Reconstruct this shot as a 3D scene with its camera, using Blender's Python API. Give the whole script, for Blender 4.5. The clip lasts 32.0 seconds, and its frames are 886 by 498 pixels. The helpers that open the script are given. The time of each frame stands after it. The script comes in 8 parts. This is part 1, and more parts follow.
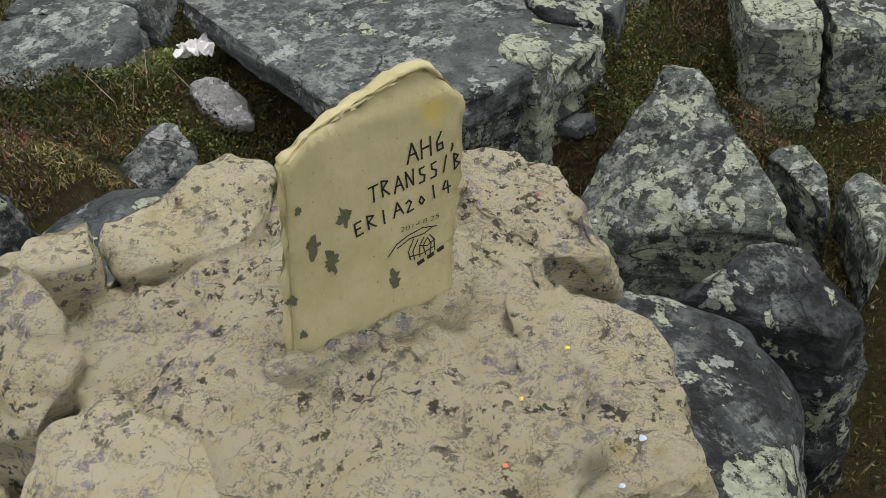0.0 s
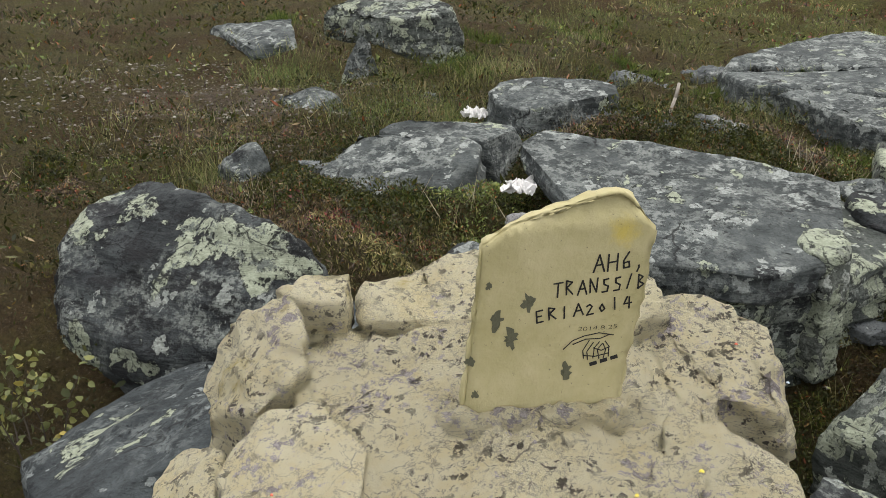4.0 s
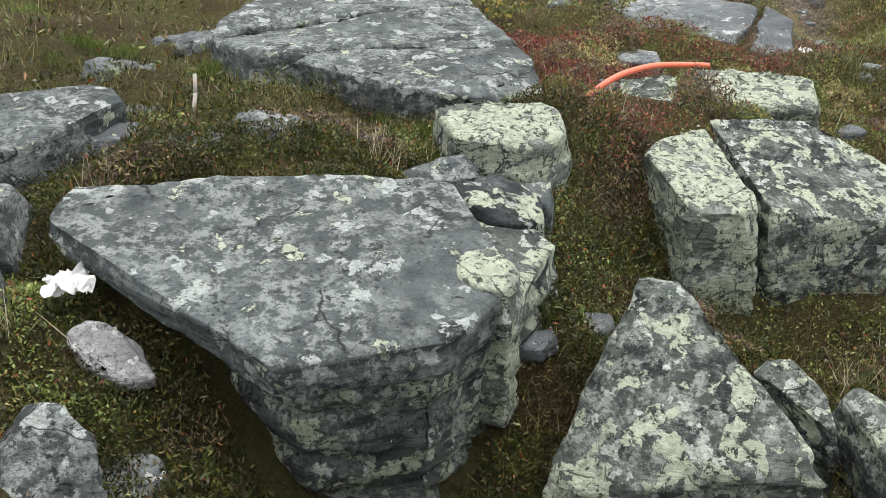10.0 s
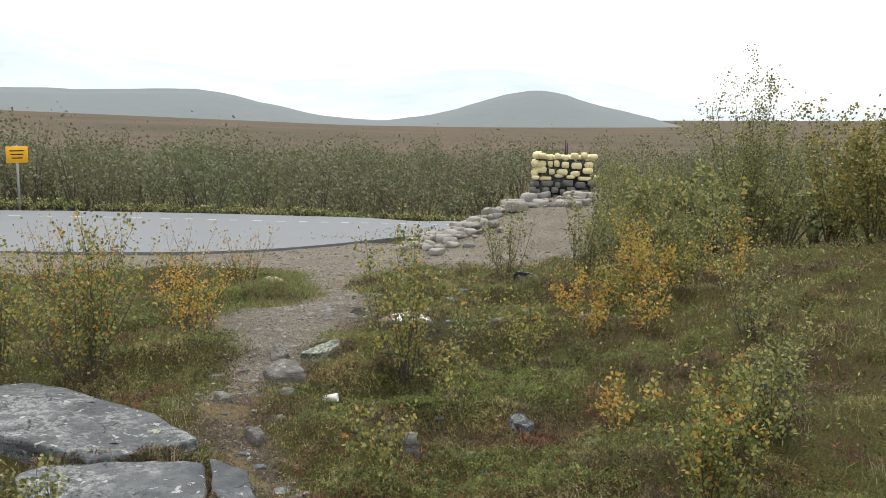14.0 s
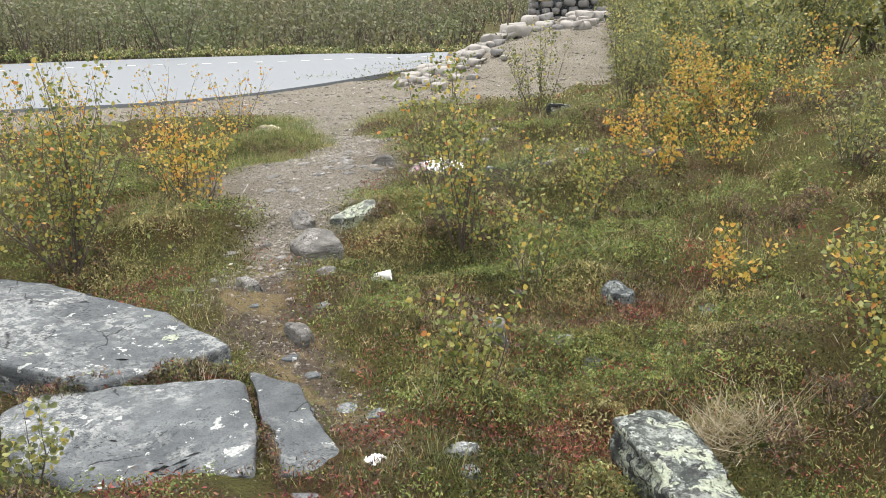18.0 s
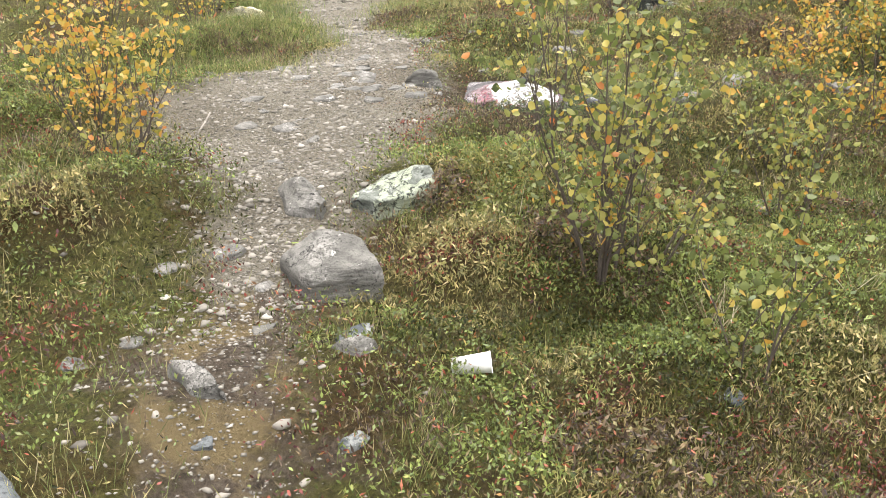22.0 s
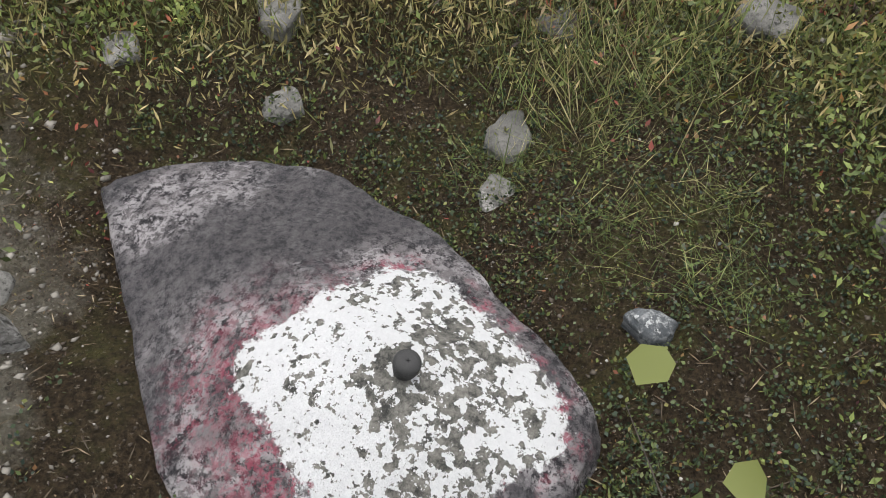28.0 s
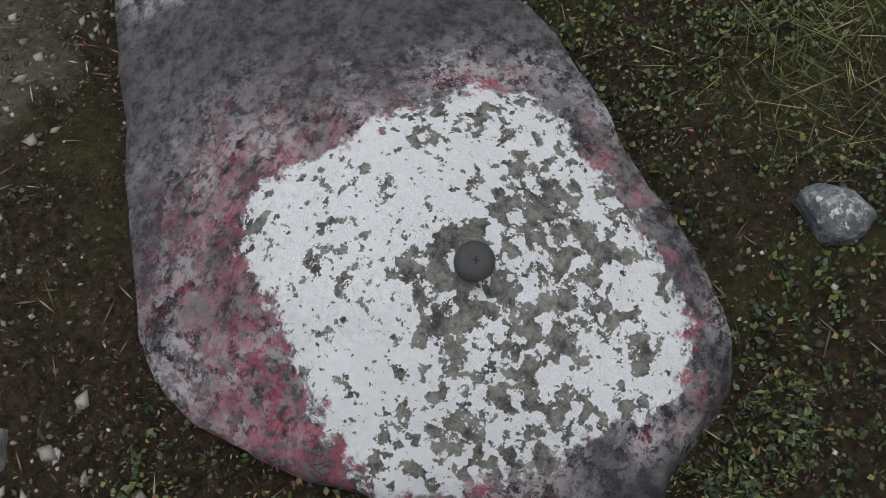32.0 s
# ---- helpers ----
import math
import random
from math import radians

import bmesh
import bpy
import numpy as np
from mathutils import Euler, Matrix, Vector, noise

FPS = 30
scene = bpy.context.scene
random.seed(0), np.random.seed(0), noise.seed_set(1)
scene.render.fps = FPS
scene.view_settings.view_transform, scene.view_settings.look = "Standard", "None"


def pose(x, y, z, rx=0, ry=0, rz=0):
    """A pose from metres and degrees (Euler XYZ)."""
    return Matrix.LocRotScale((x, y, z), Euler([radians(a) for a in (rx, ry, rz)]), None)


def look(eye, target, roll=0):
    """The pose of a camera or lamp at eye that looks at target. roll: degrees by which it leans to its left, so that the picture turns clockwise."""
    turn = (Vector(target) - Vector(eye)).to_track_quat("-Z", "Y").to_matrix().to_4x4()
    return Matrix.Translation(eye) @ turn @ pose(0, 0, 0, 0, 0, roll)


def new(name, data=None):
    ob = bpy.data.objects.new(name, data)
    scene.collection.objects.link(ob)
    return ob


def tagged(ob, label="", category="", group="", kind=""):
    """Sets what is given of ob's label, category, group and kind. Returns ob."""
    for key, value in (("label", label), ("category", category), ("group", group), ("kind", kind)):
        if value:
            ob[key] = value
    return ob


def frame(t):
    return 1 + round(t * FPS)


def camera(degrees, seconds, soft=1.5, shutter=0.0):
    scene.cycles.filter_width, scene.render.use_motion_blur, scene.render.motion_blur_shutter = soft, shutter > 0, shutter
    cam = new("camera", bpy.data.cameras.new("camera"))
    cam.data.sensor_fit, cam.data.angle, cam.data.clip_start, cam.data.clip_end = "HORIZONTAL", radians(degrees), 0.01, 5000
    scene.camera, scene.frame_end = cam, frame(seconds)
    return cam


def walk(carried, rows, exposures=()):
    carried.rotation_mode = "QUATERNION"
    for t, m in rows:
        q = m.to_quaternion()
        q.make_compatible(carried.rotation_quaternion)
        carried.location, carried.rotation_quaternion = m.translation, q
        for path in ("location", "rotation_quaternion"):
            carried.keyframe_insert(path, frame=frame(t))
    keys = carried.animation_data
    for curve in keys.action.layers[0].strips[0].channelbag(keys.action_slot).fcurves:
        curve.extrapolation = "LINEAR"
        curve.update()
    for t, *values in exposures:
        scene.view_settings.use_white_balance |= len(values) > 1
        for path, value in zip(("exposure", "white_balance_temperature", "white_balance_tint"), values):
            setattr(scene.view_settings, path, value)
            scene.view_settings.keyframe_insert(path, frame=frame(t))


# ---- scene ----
SKY, SUN = 0.10, 2.0
cam = camera(49.0, 32.0, soft=0.5)
METRES, EYE, TILT, LEAN, TURN = 15.0, 2.0, -34.25, 3.75, 0.0
EXPOSURES = ((0, -0.10, 6800, 11), (1, -0.10, 6800, 11), (2, 0.08, 6800, 11), (6, 0.18, 6800, 11), (8, 0.12, 6750, 11), (9, 0.36, 6650, 10), (10, 0.66, 6650, 10), (11, 0.68, 6700, 10), (12.5, 0.65, 6750, 11), (13.2, 0.7, 6800, 11), (13.6, 0.55, 6800, 11), (15.5, -0.4, 6550, 11),
             (16.5, -0.1, 6650, 11), (18, 0.95, 6750, 12), (19, 1.08, 6800, 12), (21, 1.28, 6900, 12), (22, 1.34, 6900, 12), (23.2, 1.10, 6900, 12), (24, 0.68, 7100, 9), (25, 0.78, 7050, 9), (26, 0.70, 6800, 11), (28.5, 0.24, 6500, 11), (29, 0.10, 6450, 11), (30, -0.16, 6350, 11), (32, -0.24, 6250, 10))
ROWS = [
    (0.0, 0.0, 0.0, 0.0, 0.0, 0.0, -0.0),
    (0.5, 0.001, -0.0085, -0.004, 5.08, 2.36, -4.75),
    (1.0, 0.0051, -0.0132, -0.0077, 8.7, 4.9, -8.11),
    (1.5, 0.012, -0.0144, -0.0083, 13.12, 6.55, -11.41),
    (2.0, 0.0175, -0.0143, -0.0082, 16.92, 7.32, -13.76),
    (2.5, 0.02, -0.0136, -0.0085, 19.43, 7.64, -15.13),
    (4.5, 0.0202, -0.0136, -0.0079, 18.22, 7.76, -15.05),
    (5.0, 0.0178, -0.0139, -0.0069, 16.3, 7.59, -14.65),
    (5.5, 0.015, -0.0145, -0.0057, 14.13, 7.56, -14.05),
    (6.0, 0.0126, -0.0146, -0.0052, 12.14, 7.62, -13.21),
    (6.5, 0.0104, -0.0142, -0.0054, 10.2, 7.85, -12.29),
    (7.0, 0.0077, -0.014, -0.0053, 8.39, 7.9, -11.5),
    (7.5, 0.0004, -0.011, -0.0038, 6.45, 7.55, -10.95),
    (8.0, -0.0113, -0.0027, -0.0001, 5.09, 6.76, -9.54),
    (8.5, -0.0224, 0.0091, 0.0083, 4.44, 5.53, -7.74),
    (9.0, -0.0304, 0.0194, 0.0174, 0.39, 5.04, -4.52),
    (9.5, -0.0322, 0.0313, 0.0265, -5.87, 5.5, -0.28),
    (10.0, -0.0323, 0.0454, 0.0358, -11.61, 5.78, 4.0),
    (10.5, -0.0356, 0.0658, 0.0472, -18.39, 5.69, 8.99),
    (11.0, -0.0404, 0.0841, 0.0673, -27.43, 3.56, 12.58),
    (11.5, -0.0361, 0.0989, 0.0791, -32.45, 4.19, 14.12),
    (12.0, -0.0295, 0.115, 0.0915, -36.87, 3.93, 16.03),
    (12.5, -0.0245, 0.1261, 0.1042, -41.26, 9.27, 18.58),
    (13.0, -0.0223, 0.1256, 0.1139, -43.94, 14.37, 21.49),
    (13.5, -0.0226, 0.1238, 0.1161, -45.5, 18.23, 23.18),
    (15.5, -0.012, 0.1354, 0.1181, -46.42, 17.63, 23.78),
    (16.0, -0.0036, 0.1475, 0.1239, -46.12, 15.67, 24.43),
    (16.5, 0.0065, 0.1676, 0.1362, -46.08, 13.99, 25.2),
    (17.0, 0.0166, 0.1865, 0.1475, -46.15, 11.95, 25.89),
    (17.5, 0.0254, 0.2028, 0.1567, -46.46, 9.91, 26.49),
    (18.0, 0.0352, 0.2159, 0.1658, -46.71, 8.12, 26.87),
    (18.5, 0.0465, 0.2307, 0.1754, -47.17, 6.73, 26.97),
    (19.0, 0.0602, 0.2471, 0.1846, -47.58, 5.57, 26.96),
    (19.5, 0.0746, 0.2629, 0.1935, -47.89, 4.16, 27.03),
    (20.0, 0.0887, 0.2784, 0.2019, -48.29, 2.19, 27.13),
    (20.5, 0.1053, 0.2963, 0.2094, -48.91, 0.03, 26.6),
    (21.0, 0.1313, 0.3196, 0.2193, -49.0, -0.59, 25.02),
    (21.5, 0.1594, 0.343, 0.2312, -48.49, 0.09, 24.76),
    (22.0, 0.1882, 0.3667, 0.2438, -48.53, 0.43, 24.33),
    (22.5, 0.2187, 0.3881, 0.257, -47.86, 0.18, 23.66),
    (23.0, 0.2505, 0.4098, 0.2727, -46.91, 3.03, 23.63),
    (23.5, 0.2849, 0.4309, 0.2836, -44.43, 10.74, 24.08),
    (24.0, 0.3164, 0.4559, 0.3029, -45.32, 9.49, 24.68),
    (24.5, 0.3445, 0.4763, 0.319, -48.7, 3.77, 26.83),
    (25.0, 0.3661, 0.4957, 0.3336, -54.92, -2.54, 28.04),
    (25.5, 0.3858, 0.5117, 0.344, -61.39, -10.3, 30.34),
    (26.0, 0.4038, 0.5205, 0.3517, -67.96, -18.13, 31.67),
    (26.5, 0.4237, 0.5247, 0.3569, -73.08, -23.97, 31.37),
    (28.5, 0.4831, 0.5359, 0.3479, -73.64, -45.42, 29.03),
    (29.0, 0.4917, 0.54, 0.345, -71.39, -49.6, 28.42),
    (29.5, 0.497, 0.543, 0.342, -68.66, -53.18, 28.84),
    (30.0, 0.5001, 0.5446, 0.3409, -66.54, -56.58, 29.37),
    (30.5, 0.5007, 0.5449, 0.3409, -65.4, -56.79, 29.36),
    (31.0, 0.5012, 0.545, 0.3413, -64.65, -56.2, 29.47),
    (31.5, 0.5015, 0.545, 0.3415, -64.23, -55.72, 29.87),
    (32.0, 0.5016, 0.5451, 0.3417, -63.95, -55.26, 30.17),
]
walk(cam, [(t, pose(0, 0, EYE, TILT, LEAN, TURN) @ pose(METRES * x, METRES * y, METRES * z, 90 + pitch, roll, yaw)) for t, x, y, z, yaw, pitch, roll in ROWS], EXPOSURES)

# ---- world and light: bright overcast sky ----
world = bpy.data.worlds.new("overcast_sky")
scene.world = world
world.use_nodes = True
wn = world.node_tree
wn.nodes.clear()
w_out = wn.nodes.new("ShaderNodeOutputWorld")
w_bg = wn.nodes.new("ShaderNodeBackground")
w_sky = wn.nodes.new("ShaderNodeTexSky")
w_sky.sky_type, w_sky.sun_disc = "NISHITA", False
w_sky.sun_elevation, w_sky.sun_rotation = radians(78), radians(51)
w_sky.dust_density, w_sky.ozone_density = 4.0, 2.0
w_hsv = wn.nodes.new("ShaderNodeHueSaturation")
w_hsv.inputs["Saturation"].default_value = 0.18
w_cloud = wn.nodes.new("ShaderNodeTexNoise")
w_cloud.inputs["Scale"].default_value, w_cloud.inputs["Detail"].default_value = 2.2, 6
w_map = wn.nodes.new("ShaderNodeMapping")
w_map.inputs["Scale"].default_value = (1, 1, 4)
w_tex = wn.nodes.new("ShaderNodeTexCoord")
w_ramp = wn.nodes.new("ShaderNodeValToRGB")
w_ramp.color_ramp.elements[0].position, w_ramp.color_ramp.elements[0].color = 0.3, (0.93, 0.94, 0.96, 1)
w_ramp.color_ramp.elements[1].position, w_ramp.color_ramp.elements[1].color = 0.7, (1.08, 1.08, 1.08, 1)
w_mul = wn.nodes.new("ShaderNodeMix")
w_mul.data_type, w_mul.blend_type = "RGBA", "MULTIPLY"
w_mul.inputs[0].default_value = 1.0
wn.links.new(w_tex.outputs["Generated"], w_map.inputs["Vector"])
wn.links.new(w_map.outputs["Vector"], w_cloud.inputs["Vector"])
wn.links.new(w_cloud.outputs["Fac"], w_ramp.inputs["Fac"])
wn.links.new(w_sky.outputs["Color"], w_hsv.inputs["Color"])
w_layer = wn.nodes.new("ShaderNodeMix")
w_layer.data_type = "RGBA"
w_layer.inputs[0].default_value = 0.75
w_layer.inputs[7].default_value = (12.6, 12.8, 13.1, 1)
wn.links.new(w_hsv.outputs["Color"], w_layer.inputs[6])
wn.links.new(w_layer.outputs[2], w_mul.inputs[6])
wn.links.new(w_ramp.outputs["Color"], w_mul.inputs[7])
wn.links.new(w_mul.outputs[2], w_bg.inputs["Color"])
w_bg.inputs["Strength"].default_value = SKY
wn.links.new(w_bg.outputs["Background"], w_out.inputs["Surface"])
sun = new("sun", bpy.data.lights.new("sun", "SUN"))
sun.data.energy, sun.data.angle, sun.data.color = SUN, radians(40), (1.0, 0.97, 0.92)
sun.matrix_world = look((5, 4, 30), (0, 0, 0))


# ---- node helper and materials ----
class Nodes:
    """A short way to write node materials."""

    def __init__(self, name, rough=0.85, spec=0.3):
        self.m = bpy.data.materials.new(name)
        self.m.use_nodes = True
        self.t = self.m.node_tree
        self.b = self.t.nodes["Principled BSDF"]
        self.b.inputs["Roughness"].default_value = rough
        self.b.inputs["Specular IOR Level"].default_value = spec
        self.pos = self.t.nodes.new("ShaderNodeNewGeometry").outputs["Position"]

    def node(self, kind):
        return self.t.nodes.new(kind)

    def put(self, socket, v):
        if isinstance(v, bpy.types.NodeSocket):
            self.t.links.new(v, socket)
        elif isinstance(v, tuple) and len(v) == 3 and socket.type == "RGBA":
            socket.default_value = (*v, 1)
        else:
            socket.default_value = v

    def noise(self, scale, detail=4, rough=0.55, vec=None, warp=0.0):
        n = self.node("ShaderNodeTexNoise")
        self.put(n.inputs["Vector"], vec or self.pos)
        n.inputs["Scale"].default_value, n.inputs["Detail"].default_value = scale, detail
        n.inputs["Roughness"].default_value, n.inputs["Distortion"].default_value = rough, warp
        return n.outputs["Fac"]

    def voronoi(self, scale, feature="F1", out="Distance", vec=None):
        n = self.node("ShaderNodeTexVoronoi")
        n.feature = feature
        self.put(n.inputs["Vector"], vec or self.pos)
        n.inputs["Scale"].default_value = scale
        return n.outputs[out]

    def stretch(self, sx, sy, sz, rot=(0, 0, 0)):
        n = self.node("ShaderNodeMapping")
        self.put(n.inputs["Vector"], self.pos)
        n.inputs["Scale"].default_value, n.inputs["Rotation"].default_value = (sx, sy, sz), rot
        return n.outputs["Vector"]

    def ramp(self, fac, *stops):
        n = self.node("ShaderNodeValToRGB")
        self.put(n.inputs["Fac"], fac)
        e = n.color_ramp.elements
        while len(e) < len(stops):
            e.new(0.5)
        for el, (p, c) in zip(e, stops):
            el.position, el.color = p, (c, c, c, 1) if isinstance(c, (int, float)) else (*c, 1)
        return n.outputs["Color"]

    def mix(self, fac, a, b, mode="MIX"):
        n = self.node("ShaderNodeMix")
        n.data_type, n.blend_type = "RGBA", mode
        self.put(n.inputs[0], fac), self.put(n.inputs[6], a), self.put(n.inputs[7], b)
        return n.outputs[2]

    def math(self, op, a, b=0.0):
        n = self.node("ShaderNodeMath")
        n.operation = op
        self.put(n.inputs[0], a), self.put(n.inputs[1], b)
        return n.outputs[0]

    def attr(self, name, out="Fac"):
        n = self.node("ShaderNodeAttribute")
        n.attribute_name = name
        return n.outputs[out]

    def island(self):
        return self.node("ShaderNodeNewGeometry").outputs["Random Per Island"]

    def each(self):
        return self.node("ShaderNodeObjectInfo").outputs["Random"]

    def color(self, v):
        self.put(self.b.inputs["Base Color"], v)

    def bump(self, height, depth, strength=1.0):
        n = self.node("ShaderNodeBump")
        n.inputs["Distance"].default_value, n.inputs["Strength"].default_value = depth, strength
        self.put(n.inputs["Height"], height)
        if self.b.inputs["Normal"].links:
            self.put(n.inputs["Normal"], self.b.inputs["Normal"].links[0].from_socket)
        self.put(self.b.inputs["Normal"], n.outputs["Normal"])


def stone_mat(name, dark, mid, lichen=0.5, green=0.5, black=0.4, scale=1.0, pale=(0.40, 0.43, 0.43), size=5.0):
    """Grey mica schist with foliation, crisp crusts of pale green map lichen, whitish films and black lichen."""
    n = Nodes(name, 0.88, 0.25)
    fol = n.noise(5 * scale, 6, 0.62, n.stretch(1, 1, 5, (0.5, 0.3, 0.2)))
    grain = n.noise(105 * scale, 5, 0.72)
    cloud = n.noise(1.9 * scale, 5, 0.6)
    col = n.mix(n.ramp(fol, (0.36, 0.0), (0.64, 1.0)), dark, mid)
    col = n.mix(n.ramp(cloud, (0.38, 0.6), (0.60, 0.0)), col, tuple(c * 0.75 for c in dark))
    col = n.mix(n.ramp(grain, (0.36, 0.5), (0.50, 0.0)), col, tuple(c * 0.45 for c in dark))
    # whitish film in cloudy blotches, broken up by the grain
    zone = n.ramp(n.noise(2.1 * scale, 5, 0.65, n.stretch(1, 1, 1, (0.2, 0.9, 0))), (0.60 - 0.26 * lichen, 0.0), (0.74 - 0.26 * lichen, 1.0))
    film = n.math("MULTIPLY", n.ramp(n.noise(15 * scale, 9, 0.74), (0.47, 0.0), (0.55, 1.0)), zone)
    film = n.math("MULTIPLY", film, n.ramp(n.noise(60 * scale, 5, 0.7), (0.36, 0.25), (0.52, 1.0)))
    col = n.mix(n.math("MULTIPLY", film, 0.62), col, pale)
    # black lichen, then the crisp-edged crusts
    bl = n.math("MULTIPLY", n.ramp(n.noise(7.5 * scale, 7, 0.66, n.stretch(1, 1, 1.6, (0.7, 0, 0.4))), (0.505, 0.0), (0.53, 1.0)), n.ramp(n.noise(1.7 * scale, 3, vec=n.stretch(1.1, 1, 1, (0, 1, 0))), (0.70 - 0.42 * black, 0.0), (0.80 - 0.42 * black, 1.0)))
    bl = n.math("MULTIPLY", bl, n.ramp(n.noise(34 * scale, 6, 0.72), (0.40, 0.15), (0.52, 0.95)))
    col = n.mix(bl, col, (0.014, 0.015, 0.017))
    wm = n.ramp(n.noise(size * 1.7 * scale, 7, 0.62, n.stretch(1, 1, 1, (0, 2.1, 0.7))), (0.735 - 0.19 * lichen, 0.0), (0.745 - 0.19 * lichen, 1.0))
    wcol = n.mix(n.ramp(n.noise(80 * scale, 5, 0.72), (0.35, 0.0), (0.6, 1.0)), tuple(k * 0.72 for k in pale), tuple(min(k * 1.3, 0.62) for k in pale))
    col = n.mix(n.math("MULTIPLY", wm, 0.9), col, wcol)
    gn = n.noise(size * scale, 7, 0.58, n.stretch(1, 1, 1, (1, 0.4, 0)), 0.35)
    gm = n.ramp(gn, (0.70 - 0.27 * green, 0.0), (0.708 - 0.27 * green, 1.0))
    rimd = n.ramp(gn, (0.685 - 0.27 * green, 0.0), (0.699 - 0.27 * green, 0.75), (0.701 - 0.27 * green, 0.0))
    col = n.mix(rimd, col, tuple(c * 0.35 for c in dark))
    gcol = n.mix(n.ramp(n.noise(30 * scale, 7, 0.75), (0.35, 0.0), (0.65, 1.0)), (0.225, 0.255, 0.19), (0.385, 0.425, 0.335))
    gcol = n.mix(n.ramp(n.noise(17 * scale, 8, 0.74), (0.54, 0.0), (0.58, 0.8)), gcol, tuple(c * 1.1 for c in mid))
    gcol = n.mix(n.ramp(n.noise(26 * scale, 7, 0.74, n.stretch(1, 1, 1, (0.6, 0.1, 0.8))), (0.55, 0.0), (0.58, 0.95)), gcol, tuple(c * 0.4 for c in dark))
    warp = n.node("ShaderNodeVectorMath")
    warp.operation = "MULTIPLY_ADD"
    wn_ = n.node("ShaderNodeTexNoise")
    n.put(wn_.inputs["Vector"], n.pos)
    wn_.inputs["Scale"].default_value, wn_.inputs["Detail"].default_value = 3.0 * scale, 5
    n.put(warp.inputs[0], wn_.outputs["Color"])
    warp.inputs[1].default_value = (0.35, 0.35, 0.35)
    n.put(warp.inputs[2], n.stretch(1, 1, 2.2, (0.5, 0.3, 0.2)))
    seam = n.math("MULTIPLY", n.ramp(n.voronoi(7 * scale, "DISTANCE_TO_EDGE", "Distance", warp.outputs[0]), (0.0, 1.0), (0.025, 0.8), (0.045, 0.0)), n.ramp(n.noise(6 * scale, 5, 0.7), (0.50, 0.0), (0.58, 0.9)))
    gcol = n.mix(seam, gcol, tuple(k * 0.5 for k in dark))
    col = n.mix(gm, col, gcol)
    crack = n.ramp(n.voronoi(1.5 * scale, "DISTANCE_TO_EDGE", "Distance", warp.outputs[0]), (0.0, 1.0), (0.004, 0.7), (0.010, 0.0))
    crack = n.math("MULTIPLY", crack, n.ramp(n.noise(3.3 * scale, 3), (0.50, 0.0), (0.58, 1.0)))
    fleck = n.math("MULTIPLY", n.ramp(n.noise(42 * scale, 6, 0.72, n.stretch(1, 1, 1, (0.3, 2, 0))), (0.565, 0.0), (0.59, 1.0)), n.ramp(n.noise(3.1 * scale, 4, 0.6), (0.42, 0.15), (0.60, 0.9)))
    col = n.mix(fleck, col, tuple(c * 0.3 for c in dark))
    n.color(n.mix(crack, col, (0.012, 0.013, 0.014)))
    n.bump(fol, 0.035 / scale, 0.9)
    n.bump(n.noise(22 * scale, 6, 0.7), 0.012 / scale, 0.9)
    n.bump(grain, 0.004 / scale, 0.9)
    n.bump(gm, 0.003, 0.7)
    n.bump(wm, 0.002, 0.6)
    n.bump(crack, 0.006, -1.0)
    return n.m


M_ROCK = stone_mat("grey_schist", (0.041, 0.049, 0.051), (0.112, 0.128, 0.129), 0.78, 0.28, 0.32, 1.0, (0.275, 0.300, 0.290))
M_ROCKL = stone_mat("lichen_schist", (0.043, 0.052, 0.048), (0.118, 0.134, 0.124), 0.80, 0.60, 0.62, 1.0, (0.319, 0.349, 0.319), 7.0)
M_LICHEN = stone_mat("green_lichen_rock", (0.071, 0.081, 0.072), (0.176, 0.193, 0.172), 0.7, 0.95, 0.45, 1.0, (0.336, 0.361, 0.336), 6.0)
M_DARK = stone_mat("black_lichen_rock", (0.022, 0.026, 0.029), (0.071, 0.082, 0.086), 0.6, 0.56, 0.95, 1.0, (0.252, 0.277, 0.260), 4.4)
M_DARKSLAB = stone_mat("dark_slab_rock", (0.030, 0.037, 0.041), (0.077, 0.091, 0.097), 0.5, 0.34, 0.40, 1.0, (0.210, 0.235, 0.235))
M_PALE = stone_mat("pale_path_stone", (0.105, 0.103, 0.096), (0.235, 0.228, 0.212), 0.4, -0.3, 0.1, 2.0, (0.36, 0.35, 0.335))
M_PSLAB = stone_mat("path_slab_rock", (0.075, 0.085, 0.092), (0.142, 0.156, 0.164), 0.60, 0.05, 0.14, 1.0, (0.35, 0.37, 0.36), 6.0)


M_WHITISH = stone_mat("whitish_quartz_schist", (0.20, 0.205, 0.21), (0.44, 0.445, 0.45), 0.7, -0.3, 0.1, 2.0, (0.52, 0.52, 0.52))
M_SPLINTER = stone_mat("pale_veined_schist", (0.055, 0.062, 0.068), (0.17, 0.18, 0.19), 0.6, -0.3, 0.3, 3.0, (0.42, 0.43, 0.43))


